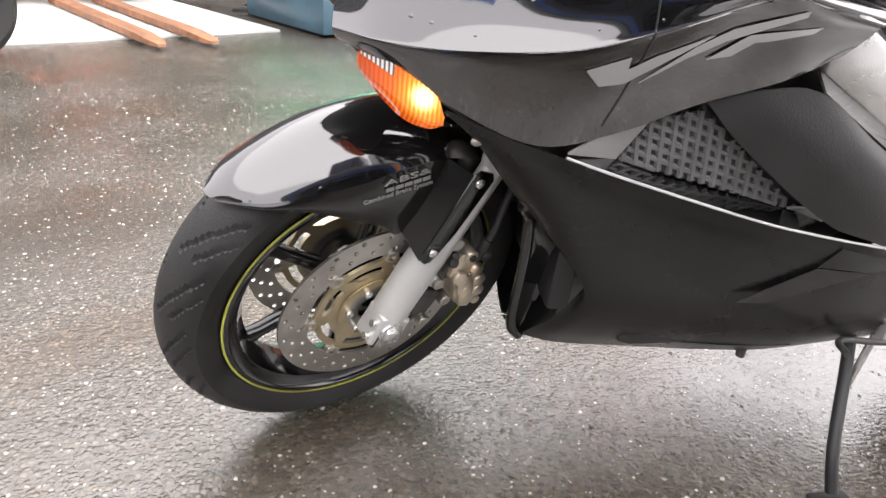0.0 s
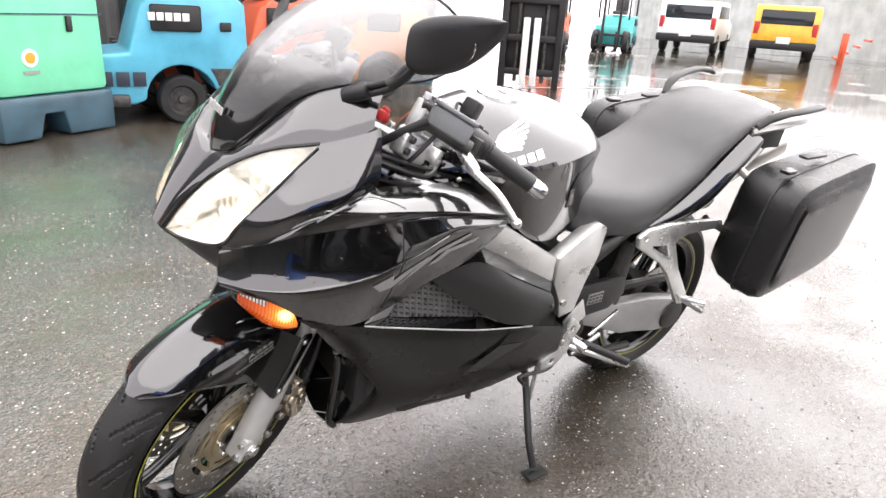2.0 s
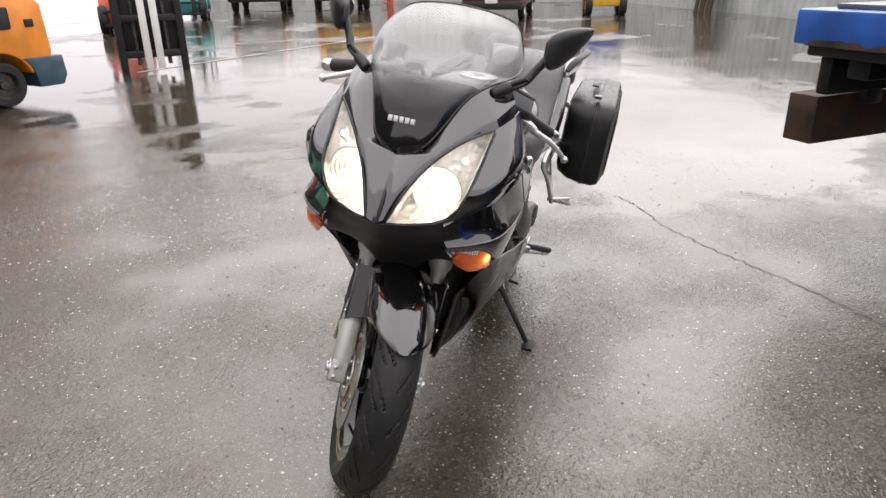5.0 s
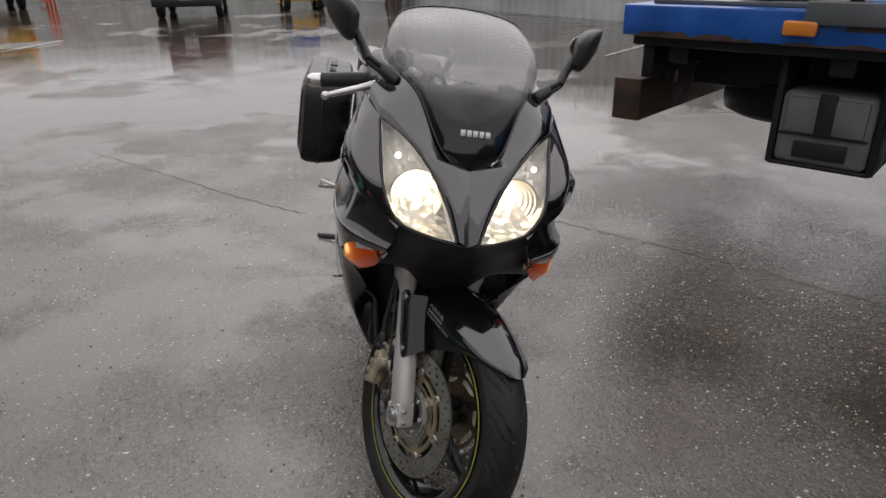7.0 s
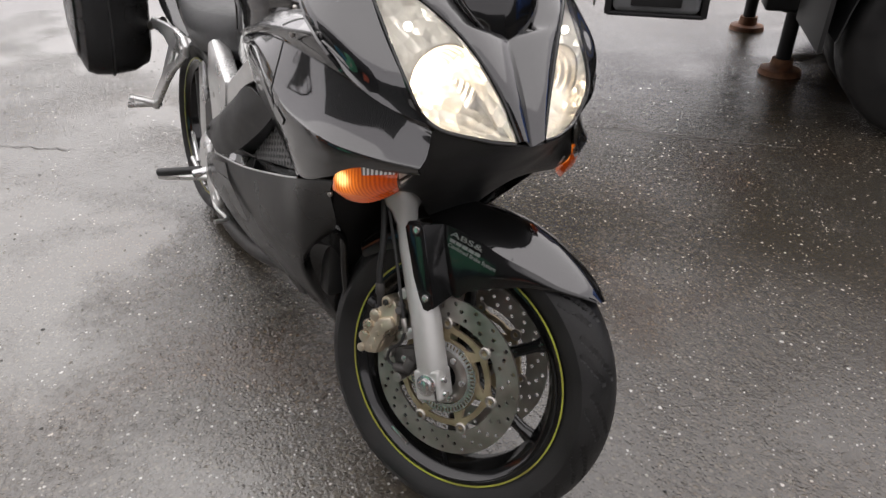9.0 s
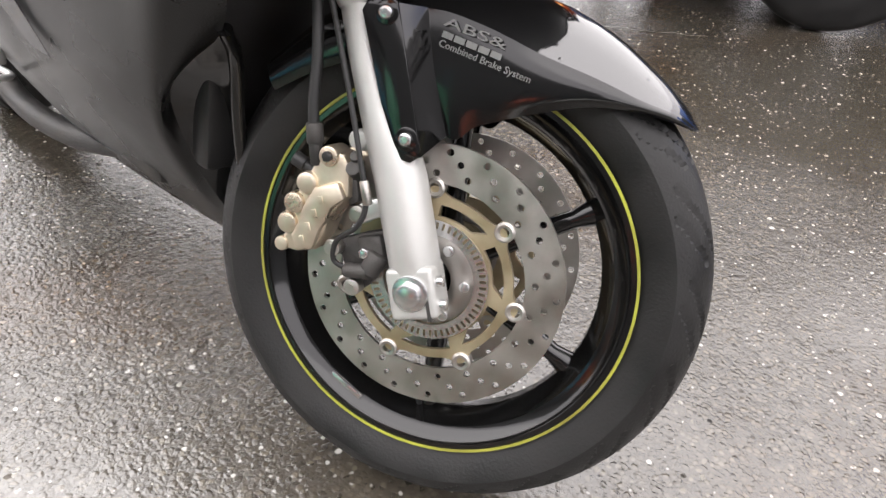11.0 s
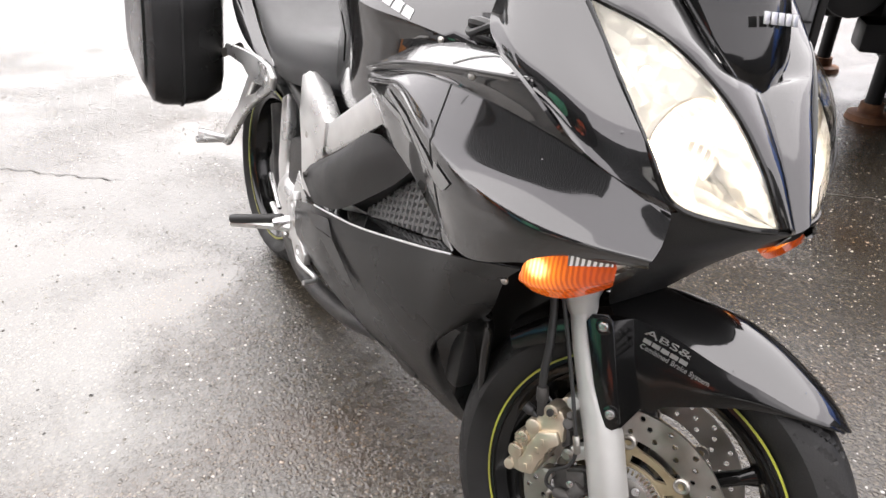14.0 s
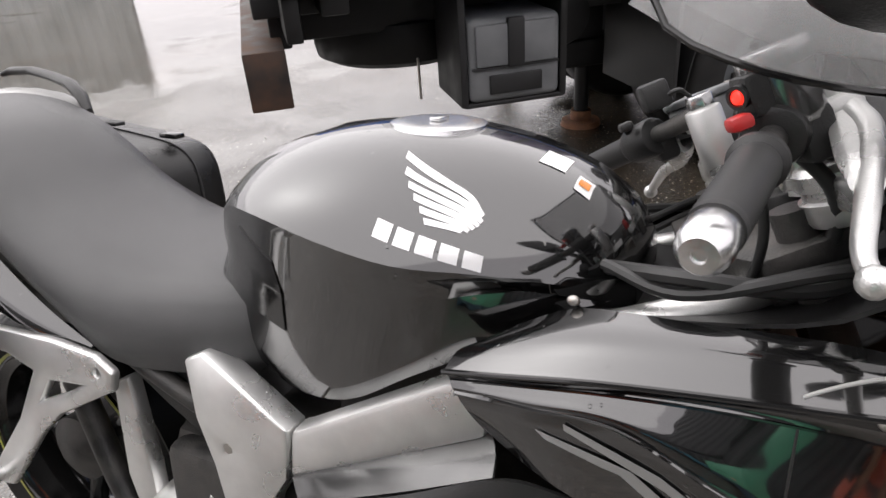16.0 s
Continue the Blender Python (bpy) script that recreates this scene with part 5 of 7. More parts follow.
for s in (1, -1):
    root, tip = Vector((0.000, s * 0.115, 0.838)), Vector((-0.132, 0.366, 0.799) if s > 0 else (-0.172, -0.345, 0.812))
    d = (tip - root).normalized()
    bar = part("handlebar", at(tube([(0.010, s * 0.098, 0.836), root, root + d * 0.04, tip - d * 0.02], 0.0115, 14), BARS), DARKM, bike, "black clip-on handlebar")
    part("bar_clamp", at(rod((-0.004, s * 0.10, 0.765), (-0.004, s * 0.10, 0.846), 0.021, 24, 0.004), BARS), ALU, bar)
    mid_ = Vector((0.016, s * 0.122, 0.757))
    clamp = part("clip_on_clamp", at(join(at(lathe([(0.022, -0.028), (0.035, -0.026), (0.038, -0.020), (0.038, -0.004), (0.034, -0.002), (0.034, 0.006), (0.038, 0.008), (0.038, 0.022), (0.033, 0.028), (0.022, 0.028)], 30), Matrix.Rotation(math.pi / 2, 4, "X")), box((0.030, 0.022, 0.044), 0.005, (0.046, s * 0.004, 0)), box((0.024, 0.040, 0.030), 0.005, (-0.012, s * 0.042, 0.004))), BARS @ Matrix.Translation(mid_)), ALU, bar, "bright cast clip-on clamp")
    for up in (-0.012, 0.012):
        part("clamp_bolt", at(join(rod((0.044, s * 0.010, up), (0.044, s * 0.024, up), 0.0072, 14, 0.001), rod((0.044, s * 0.023, up), (0.044, s * 0.0245, up), 0.0040, 6)), BARS @ Matrix.Translation(mid_)), DARKM, clamp)
    part("yoke_arm", at(loft([[(f, l, u + k_) for f, k_ in ((0.006, -0.010), (0.036, -0.010), (0.040, 0.0), (0.034, 0.010), (0.010, 0.010))] for l, u in ((s * 0.030, 0.752), (s * 0.066, 0.755), (s * 0.100, 0.755))]), BARS), ALU, bar, "silver yoke arm")
    part("yoke_bolt", at(rod((0.022, s * 0.066, 0.760), (0.022, s * 0.066, 0.778), 0.0075, 6, 0.001), BARS), CHROME, bar)
    part("fork_cap", at(rod((-0.004, s * 0.10, 0.845), (-0.004, s * 0.10, 0.862), 0.016, 6, 0.002), BARS), CHROME, bar)
    g0 = tip - d * 0.152
    part("grip", at(at(lathe([(0.0, 0.0), (0.022, 0.0), (0.022, 0.006), (0.0178, 0.010)] + [(0.0178 + (0.0006 if k % 2 else 0), 0.012 + 0.0035 * k) for k in range(30)] + [(0.0182, 0.120), (0.0, 0.120)], 24, False), frame_of((0, 0, 0), d.orthogonal(), d)), BARS @ Matrix.Translation(g0)), BLACKRUB, bar, "ribbed black rubber grip")
    part("bar_end", at(at(lathe([(0.0, 0.0), (0.0155, 0.0), (0.0172, 0.005), (0.0175, 0.022), (0.0160, 0.030), (0.0115, 0.036), (0.0050, 0.0365), (0.0042, 0.034), (0.0, 0.034)], 26, False), frame_of((0, 0, 0), d.orthogonal(), d)), BARS @ Matrix.Translation(tip - d * 0.034)), CHROME, bar, "polished bar-end weight")
    c = root + d * (0.112 if s > 0 else 0.062)
    part("switch_housing", at(join(rod(c - d * 0.026, c + d * 0.026, 0.026, 20, 0.006), box((0.03, 0.05, 0.045), 0.008, c + Vector((0.02, 0, -0.012)))), BARS), BLACK, bar)
    part("switch_button", at(box((0.018, 0.020, 0.012), 0.004, (-0.074, s * 0.192, 0.852)), BARS), REDP if s < 0 else BLACK, bar)
    perch = root + d * 0.055 + Vector((0.035, 0, -0.004))
    part("lever_perch", at(join(box((0.05, 0.04, 0.024), 0.006, perch), rod(perch - Vector((0.01, 0, 0.016)), perch + Vector((0.012, 0, 0.018)), 0.011)), BARS), ALU, bar)
    if s > 0:
        perch = Vector((-0.008, 0.205, 0.803))
    e0 = perch + Vector((0.014, s * 0.012, -0.002))
    e1 = Vector((-0.085, -0.338, 0.758)) if s < 0 else Vector((-0.035, 0.372, 0.727))
    way = [e0, e0 + (e1 - e0) * 0.22 + Vector((0.012, 0, 0)), e0 + (e1 - e0) * 0.55 + Vector((0.004, 0, -0.002)), e0 + (e1 - e0) * 0.85 + Vector((-0.004, 0, 0)), e1]
    if s > 0:
        way = [Vector((-0.010, 0.205, 0.800)), Vector((-0.006, 0.235, 0.782)), Vector((-0.009, 0.262, 0.771)), Vector((-0.018, 0.312, 0.759)), Vector((-0.028, 0.350, 0.740)), e1]
    lever = part("lever", at(tube(way, 0.0108, 12, taper=0.0062), BARS), ALU, bar, "bright alloy lever")
    part("lever_knuckle", at(loft([[way[0].lerp(way[2], f) + Vector((w * math.cos(q), w * 0.5 * math.sin(q), 0.010 * math.sin(q))) for q in [2 * math.pi * k / 14 for k in range(14)]] for f, w in ((0.0, 0.013), (0.3, 0.019), (0.6, 0.018), (0.9, 0.012))]), BARS), ALU, lever)
    bm = bmesh.new()
    bmesh.ops.create_uvsphere(bm, u_segments=16, v_segments=10, radius=0.0105)
    part("lever_ball", at(bm, BARS @ Matrix.Translation(e1)), ALU, lever)
    if s < 0:
        part("brake_reservoir", at(join(at(lathe([(0.0, -0.022), (0.019, -0.022), (0.021, -0.016), (0.021, 0.016), (0.023, 0.018), (0.023, 0.025), (0.0, 0.025)], 26, False), Matrix.Rotation(math.pi / 2, 4, "X"))), BARS @ Matrix.Translation((-0.026, -0.168, 0.858)) @ Matrix.Diagonal((1.25, 1.25, 1.15, 1))), SPARGLOSS, bar, "round grey brake fluid reservoir")
        part("reservoir_cap", at(rod((-0.026, -0.168, 0.884), (-0.026, -0.168, 0.896), 0.0285, 28, 0.003), BARS), CHROME, bar, "bright reservoir cap")
        part("reservoir_hose", at(tube([(-0.026, -0.168, 0.832), (-0.010, -0.175, 0.800), (0.025, -0.160, 0.800), (0.045, -0.130, 0.820)], 0.006), BARS), BLACKRUB, bar)
    else:
        along = frame_of((0.025, 0.177, 0.832), (-0.48, 0.87, -0.035), (0, 0.04, 1))
        # grey here carries the sky's reflection on the wet reservoir
        part("clutch_reservoir", at(join(box((0.088, 0.040, 0.046), 0.006, (0, -0.004, 0), seg=3), box((0.094, 0.010, 0.050), 0.004, (0, 0.021, 0), seg=3)), BARS @ along), BOXGREY, bar, "rectangular clutch fluid reservoir, wet sky sheen painted grey")
        for a in (-0.034, 0.034):
            part("cap_screw", at(rod((a, 0.025, 0.012), (a, 0.0275, 0.012), 0.004, 12, 0.001), BARS @ along), STEEL, bar)
        part("master_cylinder", at(rod((-0.050, -0.022, 0.004), (0.058, -0.024, 0.004), 0.015, 20, 0.003), BARS @ along), DARKM, bar)
        part("mirror_switch_block", at(box((0.036, 0.034, 0.036), 0.006, (-0.030, 0.178, 0.876)), BARS), BLACK, bar)
        part("switch_lead", at(tube([(-0.020, 0.165, 0.872), (-0.004, 0.158, 0.872), (0.008, 0.165, 0.858)], 0.003, 8), BARS), BLACKRUB, bar)
        part("horn_button", at(rod(c + Vector((-0.014, 0.0, 0.020)), c + Vector((-0.018, 0.0, 0.028)), 0.008, 14, 0.002), BARS), BLACK, bar)
    part("control_hose", at(tube([perch, perch + Vector((0.05, -s * 0.06, 0.0)), Vector((0.05, s * 0.06, 0.70)), Vector((0.0, s * 0.03, 0.60))], 0.006), BARS), BLACKRUB, bar)
for a, b, c, d, r in (((0.060, 0.150, 0.815), (0.075, 0.110, 0.760), (0.055, 0.060, 0.700), (-0.01, 0.020, 0.62), 0.0085),
                                     ((0.030, 0.165, 0.800), (0.045, 0.150, 0.735), (0.010, 0.110, 0.690), (-0.06, 0.060, 0.640), 0.0045),
                                     ((-0.030, -0.150, 0.820), (-0.005, -0.150, 0.760), (-0.020, -0.120, 0.700), (-0.07, -0.070, 0.640), 0.0070),
                                     ((0.010, -0.180, 0.800), (0.030, -0.160, 0.740), (0.000, -0.110, 0.690), (-0.05, -0.050, 0.630), 0.0055),
                                     ((-0.060, -0.165, 0.820), (-0.070, -0.150, 0.750), (-0.085, -0.110, 0.700), (-0.10, -0.050, 0.660), 0.0045)):
    part("control_cable", at(tube([a, b, c, d], r, 10), BARS), BLACKRUB, bike, "black control cable")
part("key_tag", at(join(box((0.030, 0.020, 0.024), 0.005, (-0.009, 0.023, 0.776)), rod((-0.009, 0.023, 0.786), (-0.011, 0.024, 0.796), 0.009, 14, 0.003)), BARS), REDP, bike, "red ignition key tag")
part("ignition_key", at(join(box((0.006, 0.026, 0.03), 0.003, (0.012, 0, 0.765))), BARS), DARKM, bike)


# -- upper cowl, lamps, screen --
INNER = [(1.557, 0.024, 0.814), (1.522, 0.050, 0.880), (1.477, 0.088, 0.942), (1.418, 0.140, 0.992), (1.346, 0.197, 1.020)]
OUTER = [(1.555, 0.030, 0.810), (1.540, 0.078, 0.814), (1.499, 0.148, 0.829), (1.468, 0.184, 0.890), (1.350, 0.200, 1.014)]
for mirror in SIDES:
    a = [(1.561, 0, 0.806), (1.520, 0, 0.874), (1.464, 0, 0.944), (1.449, 0.042, 0.956), (1.430, 0.072, 0.983), (1.350, 0.119, 1.072), (1.285, 0.154, 1.104), (1.215, 0.183, 1.116)]
    b = [INNER[0], INNER[1], INNER[2], (1.450, 0.113, 0.968), INNER[3], INNER[4], (1.300, 0.218, 1.030), (1.262, 0.226, 1.052)]
    rows = []
    for p, q in zip(a, b):
        p, q = np.array(p), np.array(q)
        rows.append([p, p + (q - p) * 0.35 + (0.006, 0.002, 0.005), p + (q - p) * 0.72 + (0.006, 0.003, 0.006), q])
    cowl = part("upper_cowl", shell(rows, 0.004, 5, 4, mirror), PAINT, bike, "glossy black nose fairing")
    rows = [[(1.346, 0.199, 1.021), (1.315, 0.214, 1.032), (1.275, 0.228, 1.046), (1.252, 0.232, 1.055)],
            [(1.408, 0.198, 0.955), (1.350, 0.238, 0.985), (1.295, 0.252, 1.000), (1.256, 0.250, 1.010)],
            [(1.470, 0.186, 0.890), (1.415, 0.245, 0.920), (1.340, 0.270, 0.945), (1.275, 0.268, 0.962)],
            [(1.500, 0.150, 0.828), (1.462, 0.212, 0.852), (1.420, 0.252, 0.885), (1.374, 0.277, 0.925)]]
    part("cowl_flank", shell(rows, 0.004, 6, 5, mirror), PAINT, cowl)
    # lamp: lens, reflector bowls, bulbs
    mid = []
    for p, q in zip(INNER, OUTER):
        p, q = np.array(p), np.array(q)
        c = (p + q) / 2 + np.array((0.010, 0.006, 0.004)) * min(1, np.linalg.norm(q - p) / 0.06)
        mid.append([p, c, q])
    lens = part("headlight", shell(mid, 0.003, 6, 6, mirror), LENS, bike, "clear swept-back headlight, lit")
    lens.visible_shadow = False
    back = [[np.array(p) + (-0.003, 0.002, -0.001), np.array(p) + (-0.045, 0.008, 0.006), (np.array(p) + np.array(q)) / 2 + (-0.085, -0.012, 0.012), np.array(q) + (-0.045, -0.010, 0.006), np.array(q) + (-0.003, -0.003, -0.001)] for p, q in zip(INNER, OUTER)]
    part("lamp_housing", shell(back, 0.003, 5, 5, mirror, inside=(1.9, 0.3, 0.9)), HOUSING, lens, "silvered lamp housing")
    bm = bmesh.new()
    bmesh.ops.create_uvsphere(bm, u_segments=12, v_segments=8, radius=0.012)
    part("bulb", at(bm, Matrix.Translation(mp((1.438, 0.106, 0.882), mirror))), FILAMENT, lens, "lit halogen bulb")
    # second bulb, added only to brighten the upper housing
    bm = bmesh.new()
    bmesh.ops.create_uvsphere(bm, u_segments=10, v_segments=6, radius=0.007)
    part("fill_bulb", at(bm, Matrix.Translation(mp((1.418, 0.156, 0.953), mirror))), FILL_BULB, lens, "small added fill bulb that brightens the upper housing")
    part("lens_seal", mir(tube([tuple(v) for v in INNER], 0.0035, 8), mirror), GLOSSB, lens)
    part("lens_seal", mir(tube([tuple(v) for v in OUTER], 0.0035, 8), mirror), GLOSSB, lens)
    for c, rad, deep in (((1.457, 0.108, 0.879), 0.058, 0.044),):
        aim = frame_of(mp(c, mirror), (0, 0, -1) if mirror else (0, 0, 1), (0.94, -0.10 if mirror else 0.10, -0.12))
        bowl = [(rad * q, 0.006 - (deep + 0.006) * (1 - q * q)) for q in (0.16, 0.35, 0.55, 0.75, 0.9, 1.0)]
        part("reflector_bowl", at(lathe(bowl + [(r + 0.003, y) for r, y in bowl[::-1]], 40), aim), BOWL, lens, "mirror reflector bowl")
    # amber turn signal under the nose
    top = [(1.492, 0.168, 0.754), (1.470, 0.198, 0.755), (1.440, 0.234, 0.748), (1.404, 0.251, 0.727), (1.392, 0.250, 0.702)]
    low = [(1.489, 0.168, 0.738), (1.462, 0.182, 0.706), (1.432, 0.207, 0.683), (1.406, 0.228, 0.680), (1.392, 0.247, 0.692)]
    rows = [[p, (np.array(p) + q) / 2 + np.array((0.005, 0.006, -0.004)) * (0.3 if k in (0, 4) else 1), q] for k, (p, q) in enumerate(zip(top, low))]
    g = surface(rows, 8, 6)
    cut = 5
    sig = part("turn_signal", join(*[shell(q, 0.010, mirror=mirror, inside=(1.40, 0.16, 0.76), raw=True) for q in (g[cut + 10:], g[cut:cut + 11, 2:])]), AMBER, bike, "lit amber turn signal")
    part("ribbed_strip", shell(g[cut + 1:cut + 11, :3], 0.008, mirror=mirror, inside=(1.40, 0.16, 0.76), raw=True), RIBBED, sig, "clear ribbed upper strip")
    clear = part("clear_window", shell(g[:cut + 1], 0.003, mirror=mirror, inside=(1.40, 0.16, 0.76), raw=True), LENS, sig, "clear front end of the signal")
    clear.visible_shadow = False
    part("signal_backing", shell(g[:cut + 1] + np.array((-0.012, -0.010, 0.004)), 0.002, mirror=mirror, inside=(1.40, 0.16, 0.76), raw=True), HOUSING, sig)

# nose chin: matt black panel below the lamps
rows = [[(1.560, 0.0, 0.806), (1.540, 0.074, 0.808), (1.500, 0.140, 0.820), (1.480, 0.160, 0.790)],
        [(1.520, 0.0, 0.770), (1.505, 0.080, 0.768), (1.480, 0.140, 0.770), (1.490, 0.160, 0.752)],
        [(1.440, 0.0, 0.690), (1.436, 0.050, 0.692), (1.432, 0.130, 0.704), (1.425, 0.195, 0.698)],
        [(1.365, 0.0, 0.600), (1.372, 0.045, 0.612), (1.404, 0.105, 0.676), (1.396, 0.200, 0.684)]]
full = [[(x, -y, z) for x, y, z in r[:0:-1]] + r for r in rows]
part("chin_panel", shell(full, 0.004, 5, 4), BLACK, bike, "matt black chin panel")

# screen
def screen_rows(inset=0.0):
    e = [(1.449, 0.043, 0.958), (1.434, 0.069, 0.984), (1.398, 0.092, 1.025), (1.345, 0.120, 1.078), (1.270, 0.160, 1.108), (1.190, 0.188, 1.117), (1.110, 0.194, 1.134), (1.030, 0.172, 1.172)]
    c = [(1.462, 0, 0.945), (1.457, 0, 0.984), (1.438, 0, 1.040), (1.395, 0, 1.105), (1.335, 0, 1.162), (1.265, 0, 1.208), (1.185, 0, 1.240), (1.095, 0, 1.260)]
    rows = []
    for k, ((x, y, z), (cx, _, cz)) in enumerate(zip(e, c)):
        w = k / 7
        half = [(x + (cx - x) * f, y * q, z + (cz - z) * f) for q, f in ((1.0, 0.0), (0.92, 0.12 + 0.50 * w), (0.60, 0.56 + 0.34 * w), (0.0, 1.0))]
        rows.append([(a, -b, d) for a, b, d in half] + half[-2::-1])
    return rows


screen = part("windscreen", shell(screen_rows(), 0.004, 5, 5), SCREEN, bike, "smoked grey windscreen with dark painted base")
screen.visible_shadow = False
g = surface(screen_rows(), 5, 5)
part("screen_base", shell(g[:22] + np.array((0.0012, 0, 0.001)), 0.0015, raw=True), TINT, screen, "dark painted lower edge fading upwards")
edge = [tuple(g[k, 0]) for k in range(0, len(g), 3)] + [tuple(p) for p in g[-1][2::3]] + [tuple(g[k, -1]) for k in range(len(g) - 1, -1, -3)]
part("screen_edge", tube(edge, 0.003, 8, 2), GLOSSB, screen)
for k in range(5):
    part("maker_mark", box((0.0105, 0.0135, 0.0016), 0.0004, m=frame_of((1.4535, 0.0138 * (k - 2), 1.026), (0, 1, 0), (-0.25, 0, 0.97))), DECAL, screen, "small silver maker mark")

# mirrors on stalks
for mirror in SIDES:
    base = (1.275, 0.178, 1.100)
    elbow = (1.248, 0.232, 1.128)
    head = (1.226, 0.262, 1.194)
    sizes = [(0.030, 0.040), (0.066, 0.078), (0.080, 0.090), (0.084, 0.092), (0.084, 0.090), (0.080, 0.084), (0.073, 0.075), (0.064, 0.064), (0.053, 0.050), (0.039, 0.035), (0.016, 0.014)]
    rings = []
    for k, (w, h) in enumerate(sizes):
        c = Vector(head) + Vector((-0.0098 * k, 0.0093 * k, 0.0042 * k + 0.22 * (0.092 - h)))
        rings.append([c + Vector((0.5 * w * math.copysign(abs(math.cos(q)) ** 0.62, math.cos(q)), 0, 0.5 * h * math.copysign(abs(math.sin(q)) ** 0.62, math.sin(q)))) for q in [math.pi * j / 14 for j in range(28)]])
    mirr = part("mirror", mir(loft(rings), mirror), BLACK, bike, "black angular wing mirror")
    knee = (1.224, 0.250, 1.156)
    for up in (-0.0065, 0.0065):
        part("mirror_stalk", mir(tube([(base[0], base[1], base[2] + up), (elbow[0], elbow[1], elbow[2] + up), (knee[0] + up * 0.6, knee[1], knee[2] + up)], 0.0062, 10), mirror), BLACK, mirr)
    part("mirror_neck", mir(tube([elbow, knee, (1.207, 0.272, 1.190)], 0.0105, 12), mirror), BLACK, mirr)
    part("mirror_foot", mir(rod((1.290, 0.164, 1.090), (1.266, 0.202, 1.112), 0.015, 18, 0.005), mirror), BLACK, mirr)
    pane_ = part("mirror_glass", mir(plate([(0.5 * 0.082 * math.cos(q), 0.5 * 0.10 * math.sin(q)) for q in [2 * math.pi * j / 20 for j in range(20)]], 0, 0.002, 0), mirror), REFLECT, mirr)
    pane_.matrix_basis = frame_of((1.168, -0.303 if mirror else 0.303, 1.215), (0, 1, 0.03), (-1, 0, 0.05)) @ Matrix.Diagonal((0.9, 1, 0.62, 1))

# -- side cowls --
def near_y(net, x, z):
    """How far out a panel's net lies over (x, z)."""
    q = net.reshape(-1, 3)
    d = (q[:, 0] - x) ** 2 + (q[:, 2] - z) ** 2
    k = np.argsort(d)[:4]
    w = 1 / (d[k] + 1e-7)
    return float((q[k, 1] * w).sum() / w.sum())


for mirror in SIDES:
    # top edge under the trim, the crease of the groove, the crest of the shoulder, the lower edge
    TOPE = [(1.492, 0.150, 0.826), (1.452, 0.214, 0.858), (1.375, 0.270, 0.920), (1.270, 0.270, 0.912), (1.170, 0.263, 0.897), (1.068, 0.254, 0.877), (0.980, 0.243, 0.853), (0.896, 0.229, 0.833)]
    GROOVE = [(1.500, 0.148, 0.812), (1.452, 0.192, 0.842), (1.383, 0.230, 0.868), (1.268, 0.255, 0.882), (1.165, 0.259, 0.881), (1.068, 0.250, 0.866), (0.982, 0.239, 0.846), (0.903, 0.228, 0.826)]
    CREST = [(1.506, 0.166, 0.766), (1.458, 0.228, 0.772), (1.386, 0.268, 0.777), (1.270, 0.281, 0.787), (1.165, 0.277, 0.817), (1.070, 0.262, 0.843), (0.990, 0.248, 0.831), (0.910, 0.229, 0.815)]
    LOWE = [(1.502, 0.160, 0.753), (1.452, 0.216, 0.745), (1.392, 0.252, 0.718), (1.290, 0.258, 0.676), (1.195, 0.250, 0.690), (1.110, 0.244, 0.722), (1.010, 0.240, 0.752), (0.938, 0.224, 0.778)]
    rows = [[np.array(a), (np.array(a) + b) / 2 + (0, -0.004, -0.002), np.array(b)] for a, b in zip(TOPE, GROOVE)]
    side = part("side_cowl", shell(rows, 0.003, 6, 3, mirror, inside=(1.2, 0.1, 0.7)), PAINT, bike, "glossy black side fairing with raindrops")
    rows = []
    for g_, c_, e_ in zip(GROOVE, CREST, LOWE):
        g_, c_, e_ = np.array(g_), np.array(c_), np.array(e_)
        w = max(0.0, min(1.0, (g_[0] - 1.14) / 0.14))  # hollow in front, full further back
        rows.append([g_, g_ + (c_ - g_) * 0.35 + (0, 0.002 - 0.006 * w, 0.0), g_ + (c_ - g_) * 0.72 + (0, 0.003 - 0.009 * w, 0.001), g_ + (c_ - g_) * 0.96 + (0, -0.002 * w, 0), c_, c_ + (e_ - c_) * 0.22 + (0, 0.003, 0), c_ + (e_ - c_) * 0.6 + (0, 0.003, 0), e_])
    part("cowl_shoulder", shell(rows, 0.004, 6, 5, mirror), PAINT, side, "glossy black sloping shoulder panel")
    shoulder = surface(rows, 6, 5)
    seam_ = [p + (0, 0.0003, 0) for p in shoulder[22][::3]]
    part("panel_seam", mir(tube(seam_, 0.0011, 6, 2), mirror), BLACK, side)
    part("groove_edge", mir(tube([tuple(p) for p in shoulder[8:44:4, 0]], 0.0014, 6, 2), mirror), GLOSSB, side)
    # smooth panel between the vent and the frame spar
    rows = [[(1.092, 0.234, 0.722), (1.040, 0.238, 0.676), (0.950, 0.243, 0.612), (0.900, 0.246, 0.580)],
            [(1.020, 0.242, 0.742), (0.980, 0.252, 0.698), (0.920, 0.255, 0.640), (0.862, 0.250, 0.560)],
            [(0.955, 0.246, 0.738), (0.900, 0.256, 0.672), (0.850, 0.258, 0.610), (0.815, 0.252, 0.546)],
            [(0.845, 0.238, 0.672), (0.810, 0.252, 0.632), (0.780, 0.256, 0.584), (0.765, 0.252, 0.534)],
            [(0.700, 0.226, 0.594), (0.700, 0.238, 0.588), (0.702, 0.248, 0.576), (0.702, 0.252, 0.562)]]
